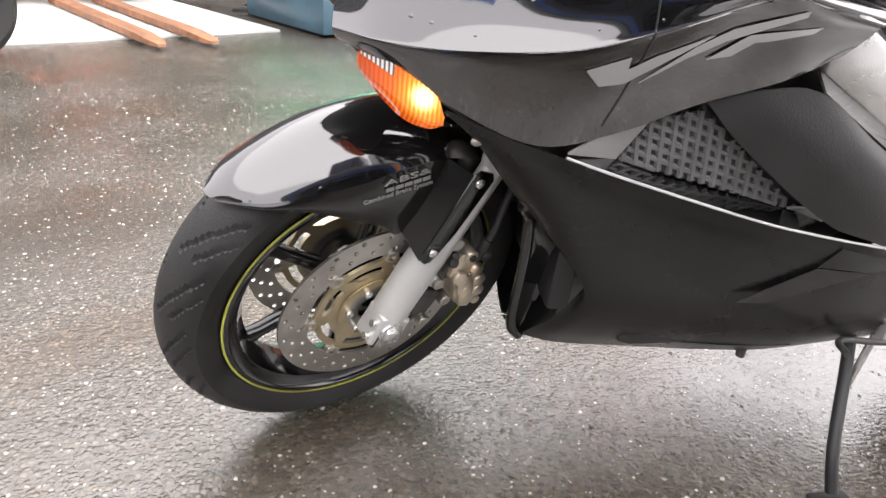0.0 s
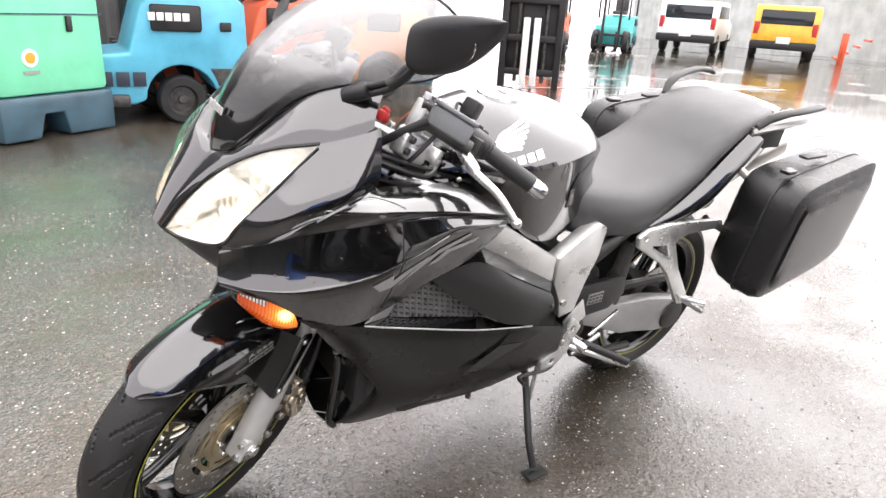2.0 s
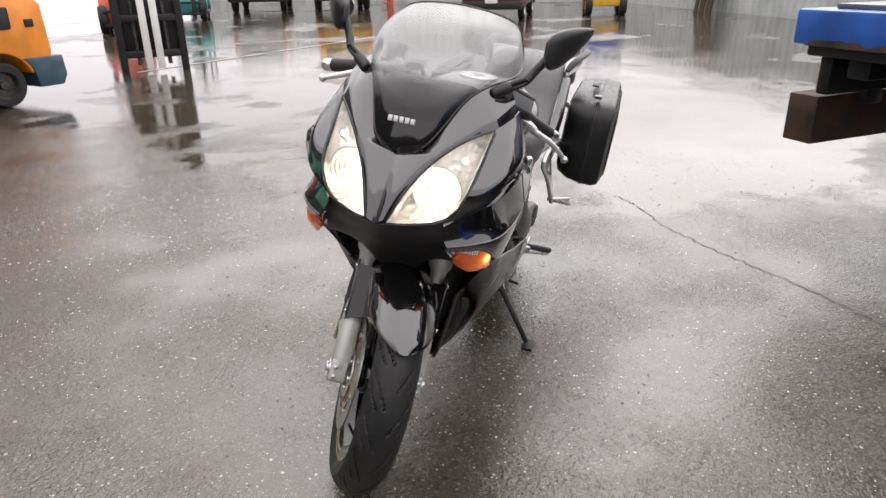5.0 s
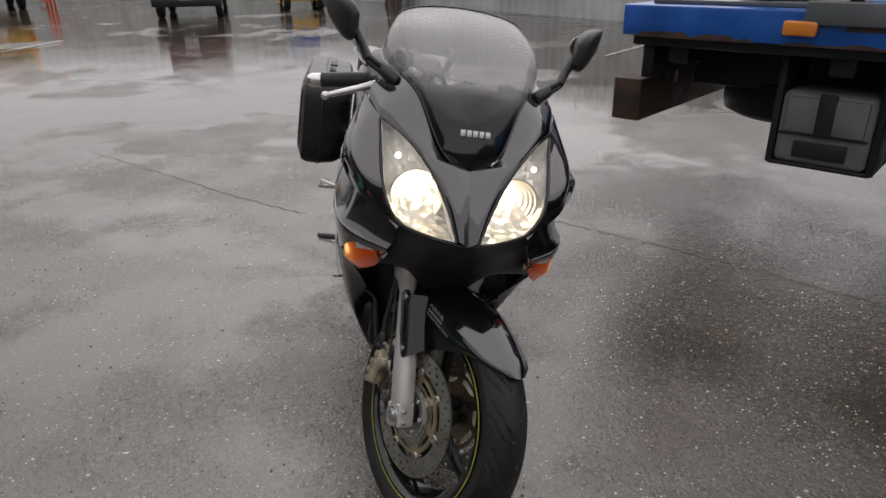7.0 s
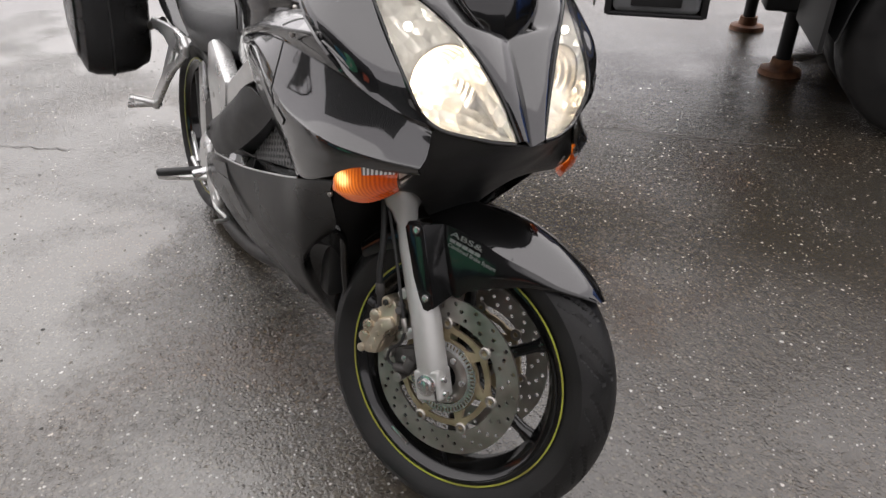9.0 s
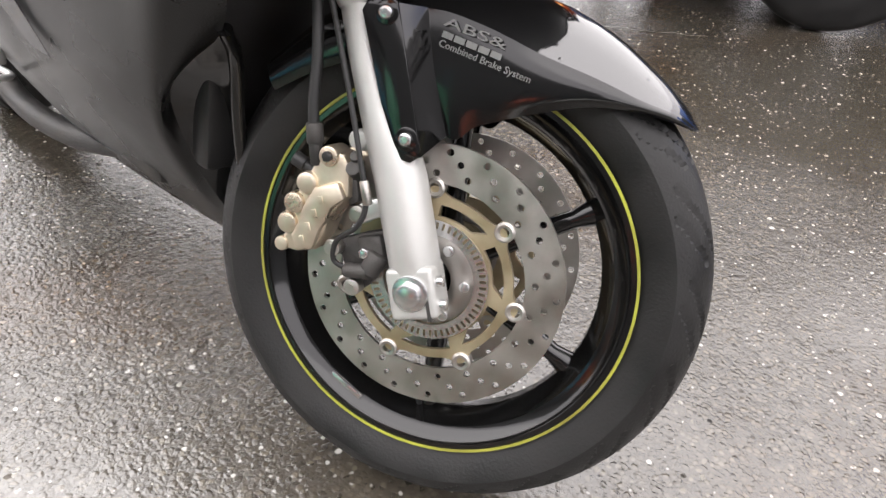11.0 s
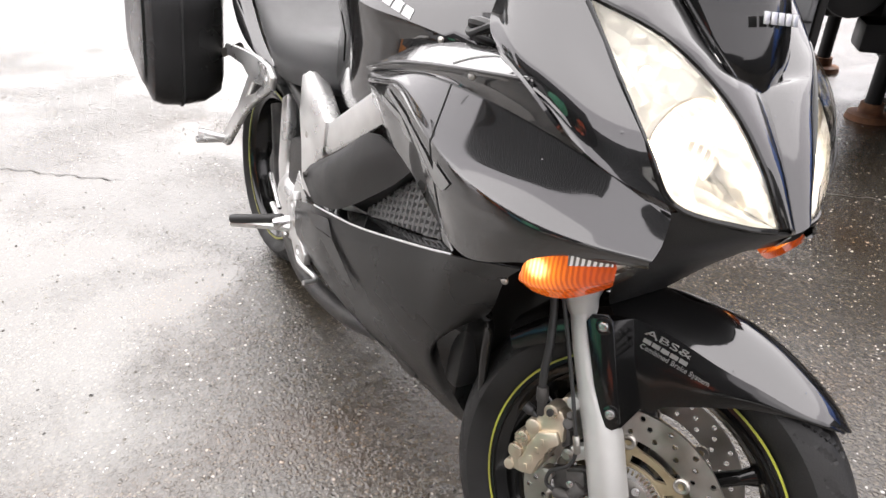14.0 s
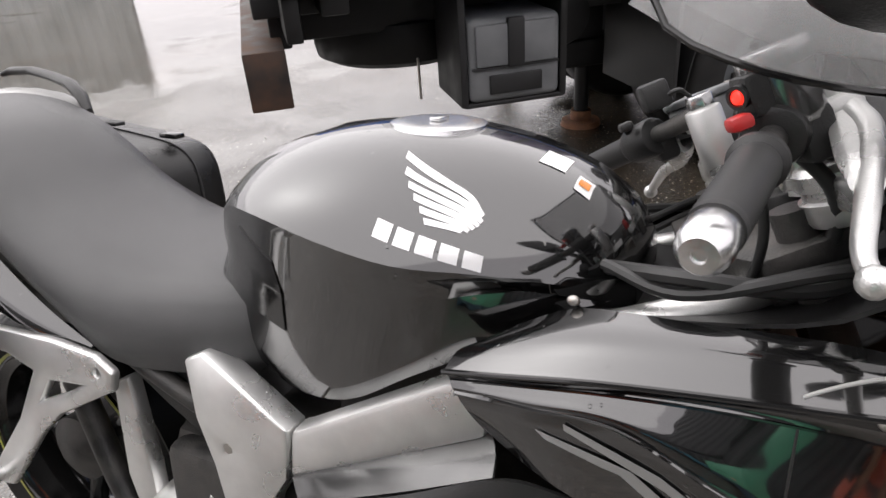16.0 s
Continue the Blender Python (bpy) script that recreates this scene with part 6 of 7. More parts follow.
    infill = part("rear_infill", shell(rows, 0.005, 6, 6, mirror), BLACK, side, "smooth black panel below the frame spar")
    part("panel_screw", mir(rod((0.712, 0.246, 0.573), (0.712, 0.256, 0.573), 0.006, 14, 0.002), mirror), DARKM, infill)
    rows = [[(0.935, 0.192, 0.752), (0.950, 0.220, 0.750), (0.957, 0.245, 0.741)], [(0.800, 0.192, 0.676), (0.815, 0.216, 0.671), (0.842, 0.237, 0.674)], [(0.662, 0.190, 0.598), (0.680, 0.207, 0.596), (0.700, 0.225, 0.596)]]
    part("spar_edge", shell(rows, 0.003, 6, 5, mirror, inside=(0.8, 0.15, 0.5)), SPARGLOSS, bike, "lacquered lower edge of the frame spar")
    # lower cowl
    tops = [(1.392, 0.250, 0.708), (1.285, 0.256, 0.670), (1.180, 0.246, 0.632), (1.060, 0.244, 0.594), (0.938, 0.246, 0.560), (0.840, 0.248, 0.540), (0.765, 0.250, 0.527), (0.628, 0.232, 0.478)]
    bots = [(1.200, 0.098, 0.262), (1.155, 0.094, 0.240), (1.095, 0.092, 0.228), (1.020, 0.092, 0.220), (0.930, 0.094, 0.212), (0.850, 0.098, 0.208), (0.740, 0.110, 0.215), (0.560, 0.130, 0.258)]
    front = [(1.392, 0.250, 0.708), (1.348, 0.232, 0.664), (1.260, 0.176, 0.548), (1.150, 0.178, 0.456), (1.165, 0.142, 0.340), (1.200, 0.098, 0.262)]
    cols = []
    for j, (p, q) in enumerate(zip(tops, bots)):
        p, q = np.array(p), np.array(q)
        col = []
        for f in (0.0, 0.12, 0.40, 0.64, 0.84, 1.0):
            c = p + (q - p) * f
            c[1] = p[1] + (q[1] - p[1]) * f ** 1.9 + 0.006 * math.sin(math.pi * f)
            col.append(c)
        cols.append(col)
    for k, f in enumerate(front):
        d = np.array(f) - cols[0][k]
        for j, w in enumerate((1.0, 0.42, 0.12)):
            cols[j][k] = cols[j][k] + d * w
    lower = part("lower_cowl", shell(cols, 0.004, 5, 6, mirror), SATIN, bike, "satin black belly fairing")
    rows = [[cols[0][2], (1.255, 0.150, 0.530), (1.240, 0.142, 0.520)],
            [cols[0][3], (1.190, 0.128, 0.448), (1.226, 0.130, 0.434)],
            [cols[0][4], (1.190, 0.098, 0.340), (1.224, 0.112, 0.320)],
            [cols[0][5], (1.202, 0.092, 0.266), (1.212, 0.096, 0.270)]]
    part("intake_recess", shell(rows, 0.004, 6, 5, mirror), GLOSSB, lower)
    part("intake_lip", mir(tube([(1.262, 0.174, 0.550), (1.240, 0.146, 0.510), (1.232, 0.134, 0.434), (1.228, 0.116, 0.330), (1.222, 0.106, 0.284), (1.204, 0.098, 0.258)], 0.0085, 12), mirror), GLOSSB, lower, "rounded black intake edge")
    bel = [[(x, y - 0.002, z), (x + 0.002, y * 0.55, z - 0.03), (x + 0.004, 0.004, z - 0.042)] for x, y, z in bots]
    part("belly_pan", shell(bel, 0.003, 4, 4, mirror), BLACK, lower)
    part("belly_crease", mir(tube([tuple(np.array(c[4]) + (0, 0.0005, 0)) for c in cols[3:7]], 0.0016, 6, 4), mirror), GLOSSB, lower)
    # leaf-shaped facet pressed into the flank
    belly = surface(cols, 5, 6)
    for pts in ([(0.727, 0.502), (0.838, 0.530), (0.864, 0.501), (0.780, 0.493)], [(0.782, 0.491), (0.864, 0.499), (0.955, 0.432), (0.906, 0.432)]):
        part("flank_facet", mir(plate(pts, 0.0, 0.001, 0, warp=lambda co, net=belly: Vector((co.x, co.y + near_y(net, co.x, co.z) + 0.002 + 0.09 * (0.53 - co.z), co.z))), mirror), GLOSSB, lower, "leaf-shaped glossy facet")
    # sunken vent: a shelf along the lower cowl, a slanted front fillet and the quilted mesh
    inner = [(1.172, 0.214, 0.640), (1.120, 0.212, 0.622), (1.050, 0.210, 0.602), (0.970, 0.207, 0.582), (0.890, 0.206, 0.562), (0.835, 0.222, 0.550), (0.772, 0.246, 0.531)]
    outer_l = [(1.250, 0.2505, 0.658), (1.180, 0.2465, 0.633), (1.060, 0.2445, 0.595), (0.990, 0.2452, 0.5745), (0.930, 0.2462, 0.559), (0.840, 0.2482, 0.541), (0.765, 0.2502, 0.528)]
    part("vent_ledge", shell([[np.array(a), np.array(b)] for a, b in zip(outer_l, inner)], 0.003, 5, 3, mirror, inside=(0.95, 0.2, 0.2)), PAINT, lower, "bright upward fairing ledge")
    # silver colour stands in for the sky mirrored along this black edge
    part("ledge_edge", mir(tube(outer_l, 0.0019, 8, 5), mirror), DECAL, lower, "ledge edge with its sky glint painted silver")
    quadm = [(1.172, 0.214, 0.640), (1.140, 0.214, 0.692), (1.078, 0.208, 0.704), (0.890, 0.204, 0.562)]
    P2 = [Vector((q[0], q[2])) for q in quadm]
    yv = lambda x: 0.204 + (x - 0.890) * 0.035
    pane = plate([tuple(q) for q in P2], 0.0, 0.003, 0, warp=lambda co: Vector((co.x, co.y + yv(co.x) - 0.0026, co.z)))
    vent = part("radiator_vent", mir(pane, mirror), BLACK, bike, "dark grey mesh radiator vent")
    bars = []
    for d2, pitch, rr in ((Vector((0.17, 0.985)), 0.0155, 0.0050), (Vector((0.945, 0.327)), 0.0125, 0.0042)):
        nrm = Vector((-d2.y, d2.x))
        offs = [nrm.dot(q) for q in P2]
        k = math.floor(min(offs) / pitch)
        while k * pitch < max(offs):
            o2, hits = k * pitch, []
            for i in range(4):
                u, v = P2[i], P2[(i + 1) % 4]
                du, dv = nrm.dot(u) - o2, nrm.dot(v) - o2
                if du * dv < 0:
                    hits.append(u + (v - u) * du / (du - dv))
            if len(hits) == 2:
                bars.append(rod((hits[0].x, yv(hits[0].x), hits[0].y), (hits[1].x, yv(hits[1].x), hits[1].y), rr, 6))
            k += 1
    part("mesh", mir(join(*bars), mirror), VENTMESH, vent, "quilted grey mesh")
    # the fillet's grey paints in the sky sheen of the black fairing
    part("vent_fillet", shell([[(1.248, 0.250, 0.662), (1.174, 0.216, 0.640)], [(1.190, 0.247, 0.700), (1.141, 0.216, 0.694)]], 0.003, 4, 4, mirror, inside=(1.2, 0.1, 0.6)), SWING, vent, "slanted fillet ahead of the mesh, its sheen painted grey")
    part("vent_tab", shell([[(0.893, 0.212, 0.566), (0.912, 0.208, 0.570)], [(0.884, 0.246, 0.572), (0.906, 0.245, 0.592)]], 0.003, 3, 3, mirror, inside=(0.8, 0.2, 0.5)), SWING, vent, "small bright tab")
    part("vent_back", shell([[(1.140, 0.212, 0.694), (1.145, 0.238, 0.712)], [(1.078, 0.206, 0.706), (1.088, 0.232, 0.722)], [(0.985, 0.204, 0.634), (0.985, 0.236, 0.642)], [(0.890, 0.202, 0.564), (0.900, 0.240, 0.582)]], 0.003, 5, 3, mirror, inside=(1.0, 0.2, 0.9)), BLACK, vent, "dark recess behind the vent")
    # the model script on the flank, drawn as three slanted strokes
    for pts in ([(1.262, 0.769), (1.218, 0.784), (1.218, 0.771), (1.190, 0.785), (1.131, 0.807), (1.147, 0.797), (1.217, 0.755), (1.244, 0.752)],
                [(1.200, 0.755), (1.147, 0.796), (1.110, 0.813), (1.025, 0.831), (1.026, 0.825), (1.087, 0.8075), (1.114, 0.800), (1.156, 0.782)],
                [(1.129, 0.780), (1.087, 0.806), (0.999, 0.814), (1.009, 0.808), (1.060, 0.799), (1.077, 0.798), (1.101, 0.783)]):
        part("side_decal", mir(plate(pts, 0.0, 0.0008, 0, warp=lambda co, net=shoulder: Vector((co.x, co.y + near_y(net, co.x, co.z) + 0.0022, co.z))), mirror), DECALG, side, "grey slanted model script")
    # inner shelf beside the steering head
    rows = [[(1.370, 0.273, 0.926), (1.355, 0.262, 0.936), (1.340, 0.250, 0.940)],
            [(1.270, 0.274, 0.914), (1.250, 0.245, 0.930), (1.235, 0.215, 0.935)],
            [(1.160, 0.264, 0.896), (1.130, 0.230, 0.916), (1.110, 0.195, 0.920)],
            [(1.050, 0.253, 0.874), (1.030, 0.215, 0.898), (1.015, 0.165, 0.900)],
            [(0.960, 0.240, 0.850), (0.955, 0.205, 0.872), (0.960, 0.165, 0.875)],
            [(0.896, 0.229, 0.833), (0.900, 0.205, 0.846), (0.915, 0.185, 0.850)]]
    part("inner_cowl", shell(rows, 0.004, 5, 4, mirror, inside=(1.1, 0.2, 0.5)), PAINT, side, "glossy black inner cowl trim")
    net = surface(rows, 5, 4)

    def on_trim(u, v):
        """A point on the inner trim: u along it from 0 to 5, v across it from 0 to 2."""
        return net[int(round(u * 5)), int(round(v * 4))] + (0, 0, 0.002)
    edge_ = [on_trim(0.0, 0.25), on_trim(0.2, 0.5), on_trim(0.4, 0.75), on_trim(0.6, 1.0), on_trim(0.8, 1.25)]
    edge2 = [on_trim(0.8, 1.25), on_trim(1.0, 1.0), on_trim(1.2, 0.75), on_trim(1.4, 0.5), on_trim(1.6, 0.25)]
    for line in (edge_, edge2):
        part("trim_edge", mir(tube([p - (0, 0, 0.002) for p in line], 0.0018, 8, 2), mirror), SWING, side, "bright trim edge")
    part("trim_edge", mir(tube([(1.366, 0.271, 0.929), (1.270, 0.275, 0.916), (1.160, 0.266, 0.898), (1.050, 0.255, 0.877), (0.960, 0.242, 0.853), (0.896, 0.230, 0.835)], 0.0028, 8, 4), mirror), GLOSSB, side)
    for p in ((1.002, 0.160, 0.903), (1.250, 0.266, 0.905), (1.350, 0.2335, 0.668)):
        bm = bmesh.new()
        bmesh.ops.create_uvsphere(bm, u_segments=12, v_segments=6, radius=0.007)
        part("fairing_screw", at(bm, Matrix.Translation(mp(p, mirror)) @ Matrix.Diagonal((1, 0.6, 0.8, 1))), STEEL, side)

# black mass of radiator, engine and airbox inside the fairing
part("radiator", box((0.10, 0.30, 0.34), 0.01, (1.14, 0, 0.52)), BLACK, bike, "black radiator behind the fork")
eng = part("engine", join(box((0.52, 0.30, 0.36), 0.03, (0.80, 0, 0.44)), box((0.30, 0.26, 0.26), 0.03, (0.52, 0, 0.42)), box((0.40, 0.24, 0.24), 0.03, (0.88, 0, 0.70))), DARKM, bike, "dark engine block")
for s in (-1,):
    part("engine_cover", at(lathe([(0.0, 0.0), (0.05, 0.0), (0.075, -0.008), (0.088, -0.022), (0.092, -0.06), (0.0, -0.06)], 40, False), Matrix.Translation((0.42, s * 0.185, 0.37)) @ Matrix.Rotation(0 if s > 0 else math.pi, 4, "Z")), ALU, eng, "grey alloy engine cover")
    part("crankcase_cover", box((0.17, 0.05, 0.12), 0.018, (0.50, s * 0.155, 0.50)), DARKM, eng)

# -- frame --
for mirror in SIDES:
    def slope(co):
        return Vector((co.x, co.y + 0.03 * max(0, co.x - 0.60) - 0.045 * max(0, (co.z - 0.68) * 4) * (1 if co.x < 0.62 else 0), co.z))
    spar = [(0.935, 0.792), (0.905, 0.806), (0.880, 0.798), (0.682, 0.676), (0.666, 0.669), (0.658, 0.592), (0.930, 0.745)]
    fr = part("frame_spar", mir(plate(spar, 0.150, 0.190, 0.009, warp=slope), mirror), ALU, bike, "silver cast aluminium frame spar")
    pivot = [(0.663, 0.668), (0.658, 0.668), (0.618, 0.690), (0.520, 0.738), (0.490, 0.722), (0.505, 0.640), (0.528, 0.570), (0.545, 0.480), (0.600, 0.470), (0.618, 0.530), (0.655, 0.590)]
    part("pivot_plate", mir(plate(pivot, 0.150, 0.192, 0.008, [ringpts(0.556, 0.606, 0.006, 10)], warp=slope), mirror), ALU, fr, "silver pivot plate")
    part("frame_bolt", mir(rod((0.558, 0.18, 0.606), (0.558, 0.192, 0.606), 0.008, 6), mirror), STEEL, fr)
    part("frame_bolt", mir(rod((0.60, 0.18, 0.520), (0.60, 0.198, 0.520), 0.010, 6), mirror), STEEL, fr)
    # rider peg bracket and peg
    hang = part("peg_bracket", mir(plate([(0.560, 0.474), (0.522, 0.440), (0.545, 0.392), (0.552, 0.360), (0.596, 0.318), (0.645, 0.322), (0.648, 0.352), (0.604, 0.380), (0.582, 0.430)], 0.196, 0.216, 0.005, [ringpts(0.606, 0.346, 0.009, 12), ringpts(0.556, 0.440, 0.007, 10)]), mirror), ALU, bike, "silver footpeg bracket")
    part("foot_peg", mir(rod((0.500, 0.214, 0.378), (0.385, 0.305, 0.335), 0.0115, 14, 0.004), mirror), BLACKRUB, hang, "rubber footpeg")
    part("peg_bar", mir(rod((0.545, 0.205, 0.372), (0.375, 0.300, 0.318), 0.0085, 12, 0.003), mirror), ALU, hang)
    part("peg_pivot", mir(rod((0.525, 0.196, 0.385), (0.505, 0.238, 0.368), 0.014, 16, 0.004), mirror), CHROME, hang)
    part("bracket_bolt", mir(rod((0.590, 0.214, 0.405), (0.590, 0.222, 0.405), 0.009, 14, 0.002), mirror), STEEL, hang)
    part("shift_rod", mir(rod((0.480, 0.216, 0.396), (0.350, 0.196, 0.436), 0.0055, 10, 0.001), mirror), CHROME, hang)
    part("shift_arm", mir(rod((0.530, 0.214, 0.345), (0.440, 0.222, 0.395), 0.0065, 10, 0.002), mirror), ALU, hang)
    part("pedal", mir(tube([(0.56, 0.200, 0.345), (0.62, 0.215, 0.322), (0.72, 0.215, 0.330), (0.735, 0.250, 0.332)], 0.0055, 10), mirror), ALU if mirror else DARKM, hang)
    part("linkage_rod", mir(rod((0.53, 0.196, 0.40), (0.38, 0.175, 0.300), 0.006), mirror), STEEL, hang)
    part("heel_guard", mir(plate([(0.56, 0.44), (0.50, 0.50), (0.47, 0.44), (0.53, 0.37)], 0.176, 0.181, 0.001), mirror), ALU, hang)
    # subframe rail and rear stay
    part("subframe_rail", mir(tube([(0.56, 0.155, 0.600), (0.36, 0.165, 0.690), (0.10, 0.150, 0.79), (-0.25, 0.12, 0.88)], 0.014, 12), mirror), DARKM, bike, "dark subframe tube")
    stay = [(0.385, 0.688), (0.350, 0.708), (0.270, 0.712), (0.160, 0.706), (0.000, 0.690), (-0.020, 0.672), (0.010, 0.660), (0.150, 0.664), (0.205, 0.648), (0.165, 0.560), (0.105, 0.470), (0.120, 0.440), (0.150, 0.445), (0.215, 0.545), (0.260, 0.590), (0.375, 0.655)]
    st = part("rear_stay", mir(plate(stay, 0.200, 0.218, 0.006, [[(0.240, 0.640), (0.215, 0.600), (0.265, 0.622), (0.310, 0.650)], ringpts(0.352, 0.682, 0.007, 10)], warp=lambda co: Vector((co.x, co.y + 0.22 * max(0, 0.62 - co.z), co.z))), mirror), ALU, bike, "silver pillion footpeg stay")
    part("pillion_peg", mir(join(rod((0.128, 0.235, 0.455), (0.100, 0.315, 0.470), 0.011, 12, 0.004), box((0.02, 0.10, 0.016), 0.004, (0.115, 0.275, 0.452))), mirror), ALU, st)
    part("hanger_plate", mir(plate([(0.335, 0.640), (0.300, 0.620), (0.295, 0.450), (0.325, 0.330), (0.360, 0.330), (0.355, 0.480)], 0.130, 0.160, 0.008), mirror), ALU if mirror else DARKM, bike)

# -- tank --
secs = []
for x, top, w, zc, wl, zl in ((0.492, 0.900, 0.085, 0.862, 0.100, 0.790), (0.515, 0.945, 0.108, 0.895, 0.122, 0.760), (0.560, 0.990, 0.146, 0.935, 0.140, 0.728), (0.640, 1.020, 0.188, 0.946, 0.158, 0.700), (0.730, 1.033, 0.206, 0.936, 0.168, 0.712),
                              (0.820, 1.032, 0.200, 0.921, 0.172, 0.770), (0.900, 1.020, 0.170, 0.915, 0.160, 0.815), (0.970, 0.998, 0.138, 0.906, 0.136, 0.840), (1.020, 0.966, 0.104, 0.894, 0.106, 0.850), (1.045, 0.930, 0.07, 0.885, 0.07, 0.855)):
    drop = top - zc
    half = [(0, top), (0.39 * w, top - 0.08 * drop), (0.65 * w, top - 0.31 * drop), (0.83 * w, top - 0.58 * drop), (0.95 * w, top - 0.82 * drop), (w, zc), (w * 0.972, zc - 0.013), ((w * 0.9 + wl) / 2 - 0.006, (zc + zl) / 2 + 0.02), (wl - 0.004, zl + 0.03), (wl - 0.012, zl)]
    secs.append([(x, y, z) for y, z in half] + [(x, -y, z) for y, z in half[:0:-1]])
ring = np.array(secs)
smooth = catmull(ring, 4)
tank = part("fuel_tank", loft([[tuple(p) for p in r] for r in smooth]), PAINT, bike, "black fuel tank with silver wing emblem", 34)
part("filler_cap", at(join(lathe([(0.0, 0.0025), (0.036, 0.0025), (0.050, 0.002), (0.060, 0.0), (0.062, -0.006), (0.0, -0.006)], 40, False), box((0.014, 0.004, 0.028), 0.001, (0, 0.005, 0))), Matrix.Translation((0.780, 0, 1.0325)) @ Matrix.Rotation(math.pi / 2, 4, "X")), CHROME, tank, "bright steel filler cap")


def on_tank(u, v, mirror, lift=0.0012):
    """The place on the tank's flank over x = u at height v."""
    xs = smooth[:, 0, 0]
    k = int(np.clip(np.searchsorted(xs, u), 1, len(xs) - 1))
    f = (u - xs[k - 1]) / (xs[k] - xs[k - 1])
    prof = smooth[k - 1][:10] * (1 - f) + smooth[k][:10] * f
    z = prof[::-1, 2]
    y = float(np.interp(v, z, prof[::-1, 1])) + lift
    return Vector((u, -y if mirror else y, v))


for mirror in SIDES:
    def emblem(upper, lower, name, label):
        """A thin raised strip over the flank between two lines of (x, z)."""
        up, lo = catmull(np.array(upper), 5), catmull(np.array(lower), 5)
        bm = bmesh.new()
        cols = []
        for (xa, za), (xb, zb) in zip(up, lo):
            col = []
            for f in np.linspace(0, 1, 5):
                col.append(bm.verts.new(on_tank(xa + (xb - xa) * f, za + (zb - za) * f, mirror, 0.0014)))
            cols.append(col)
        for a, b in zip(cols, cols[1:]):
            for k in range(4):
                bm.faces.new((a[k], a[k + 1], b[k + 1], b[k]))
        part(name, bm, DECAL, tank, label)
    for k in range(5):
        # one block for each character of the maker's name
        cx = 0.852 + (k - 2) * 0.0232
        cz = 0.9400 - (cx - 0.852) * 0.27
        emblem([(cx + dx, cz + 0.0078 - dx * 0.27) for dx in (-0.0092, 0.0, 0.0092)], [(cx + dx, cz - 0.0078 - dx * 0.27) for dx in (-0.0092, 0.0, 0.0092)], "maker_mark", "silver maker mark")
    starts = [(0.790, 1.009), (0.8005, 0.9973), (0.8109, 0.9864), (0.8217, 0.9764), (0.8329, 0.9664), (0.8412, 0.9569)]
    ends = [(0.8975, 0.9580), (0.8983, 0.9528), (0.8963, 0.9495), (0.8928, 0.9471), (0.8885, 0.9452), (0.8822, 0.9447)]
    starts = [(x, z + 0.008) for x, z in starts]
    ends = [(x, z + 0.010) for x, z in ends]
    for k in range(6):
        (x0, z0), (x1, z1) = starts[k], ends[k]
        xm, zm = x0 + (x1 - x0) * 0.75, z0 + (z1 - z0) * 0.58
        emblem([(x0, z0), (xm, zm), (x1, z1)], [(x0 + 0.003, z0 - 0.0058), (xm - 0.003, zm - 0.0042), (x1 - 0.002, z1 - 0.0026)], "wing_emblem", "silver wing emblem")
    # knee panel
    part("knee_panel", shell([[on_tank(x, z, False, 0.002) for z in np.linspace(0.915 - 0.5 * (x - 0.585), 0.800 - 0.2 * (x - 0.585), 9)] for x in (0.585, 0.600, 0.615, 0.630, 0.645)], 0.004, 3, 3, mirror, inside=(0.7, 0, 0.8)), GLOSSB, tank, "gloss black knee panel")


def tank_top(x, y):
    """Height of the tank's upper face over (x, y)."""
    xs = smooth[:, 0, 0]
    k = int(np.clip(np.searchsorted(xs, x), 1, len(xs) - 1))
    f = (x - xs[k - 1]) / (xs[k] - xs[k - 1])
    prof = smooth[k - 1][:6] * (1 - f) + smooth[k][:6] * f
    return float(np.interp(abs(y), prof[:, 1], prof[:, 2]))


for x, y, m_, w, d_ in ((0.940, -0.030, WHITE, 0.036, 0.030), (0.978, -0.050, WHITE, 0.026, 0.018), (0.978, -0.050, ORANGE_REFLECT, 0.012, 0.012)):
    bm = bmesh.new()
    lift = 0.0014 if m_ is WHITE else 0.0022
    vs = [[bm.verts.new((x + d_ * (a - 0.5), y + w * (b - 0.5), tank_top(x + d_ * (a - 0.5), y + w * (b - 0.5)) + lift)) for b in (0, 0.5, 1)] for a in (0, 0.5, 1)]
    for a in range(2):
        for b in range(2):
            bm.faces.new((vs[a][b], vs[a + 1][b], vs[a + 1][b + 1], vs[a][b + 1]))
    part("warning_label", bm, m_, tank, "small paper warning label")

# -- seat and tail --
secs = []
for x, top, w, zl, edge in ((0.600, 0.800, 0.110, 0.716, 0.755), (0.560, 0.818, 0.148, 0.694, 0.755), (0.480, 0.815, 0.178, 0.690, 0.748), (0.355, 0.806, 0.196, 0.686, 0.736), (0.240, 0.820, 0.186, 0.728, 0.765), (0.130, 0.862, 0.176, 0.788, 0.815),
                            (0.050, 0.915, 0.170, 0.850, 0.872), (-0.030, 0.962, 0.166, 0.905, 0.926), (-0.120, 0.988, 0.160, 0.950, 0.966), (-0.210, 0.998, 0.140, 0.968, 0.982), (-0.260, 0.996, 0.10, 0.975, 0.985)):
    half = [(0, top + 0.004), (0.45 * w, top + 0.003), (0.74 * w, top - 0.006), (0.93 * w, (top * 2 + edge) / 3), (w, edge), (w * 0.985, (edge + zl) / 2), (w * 0.94, zl), (0.5 * w, zl - 0.002)]
    secs.append([(x, y, z) for y, z in half] + [(x, 0, zl - 0.004)] + [(x, -y, z) for y, z in half[:0:-1]])
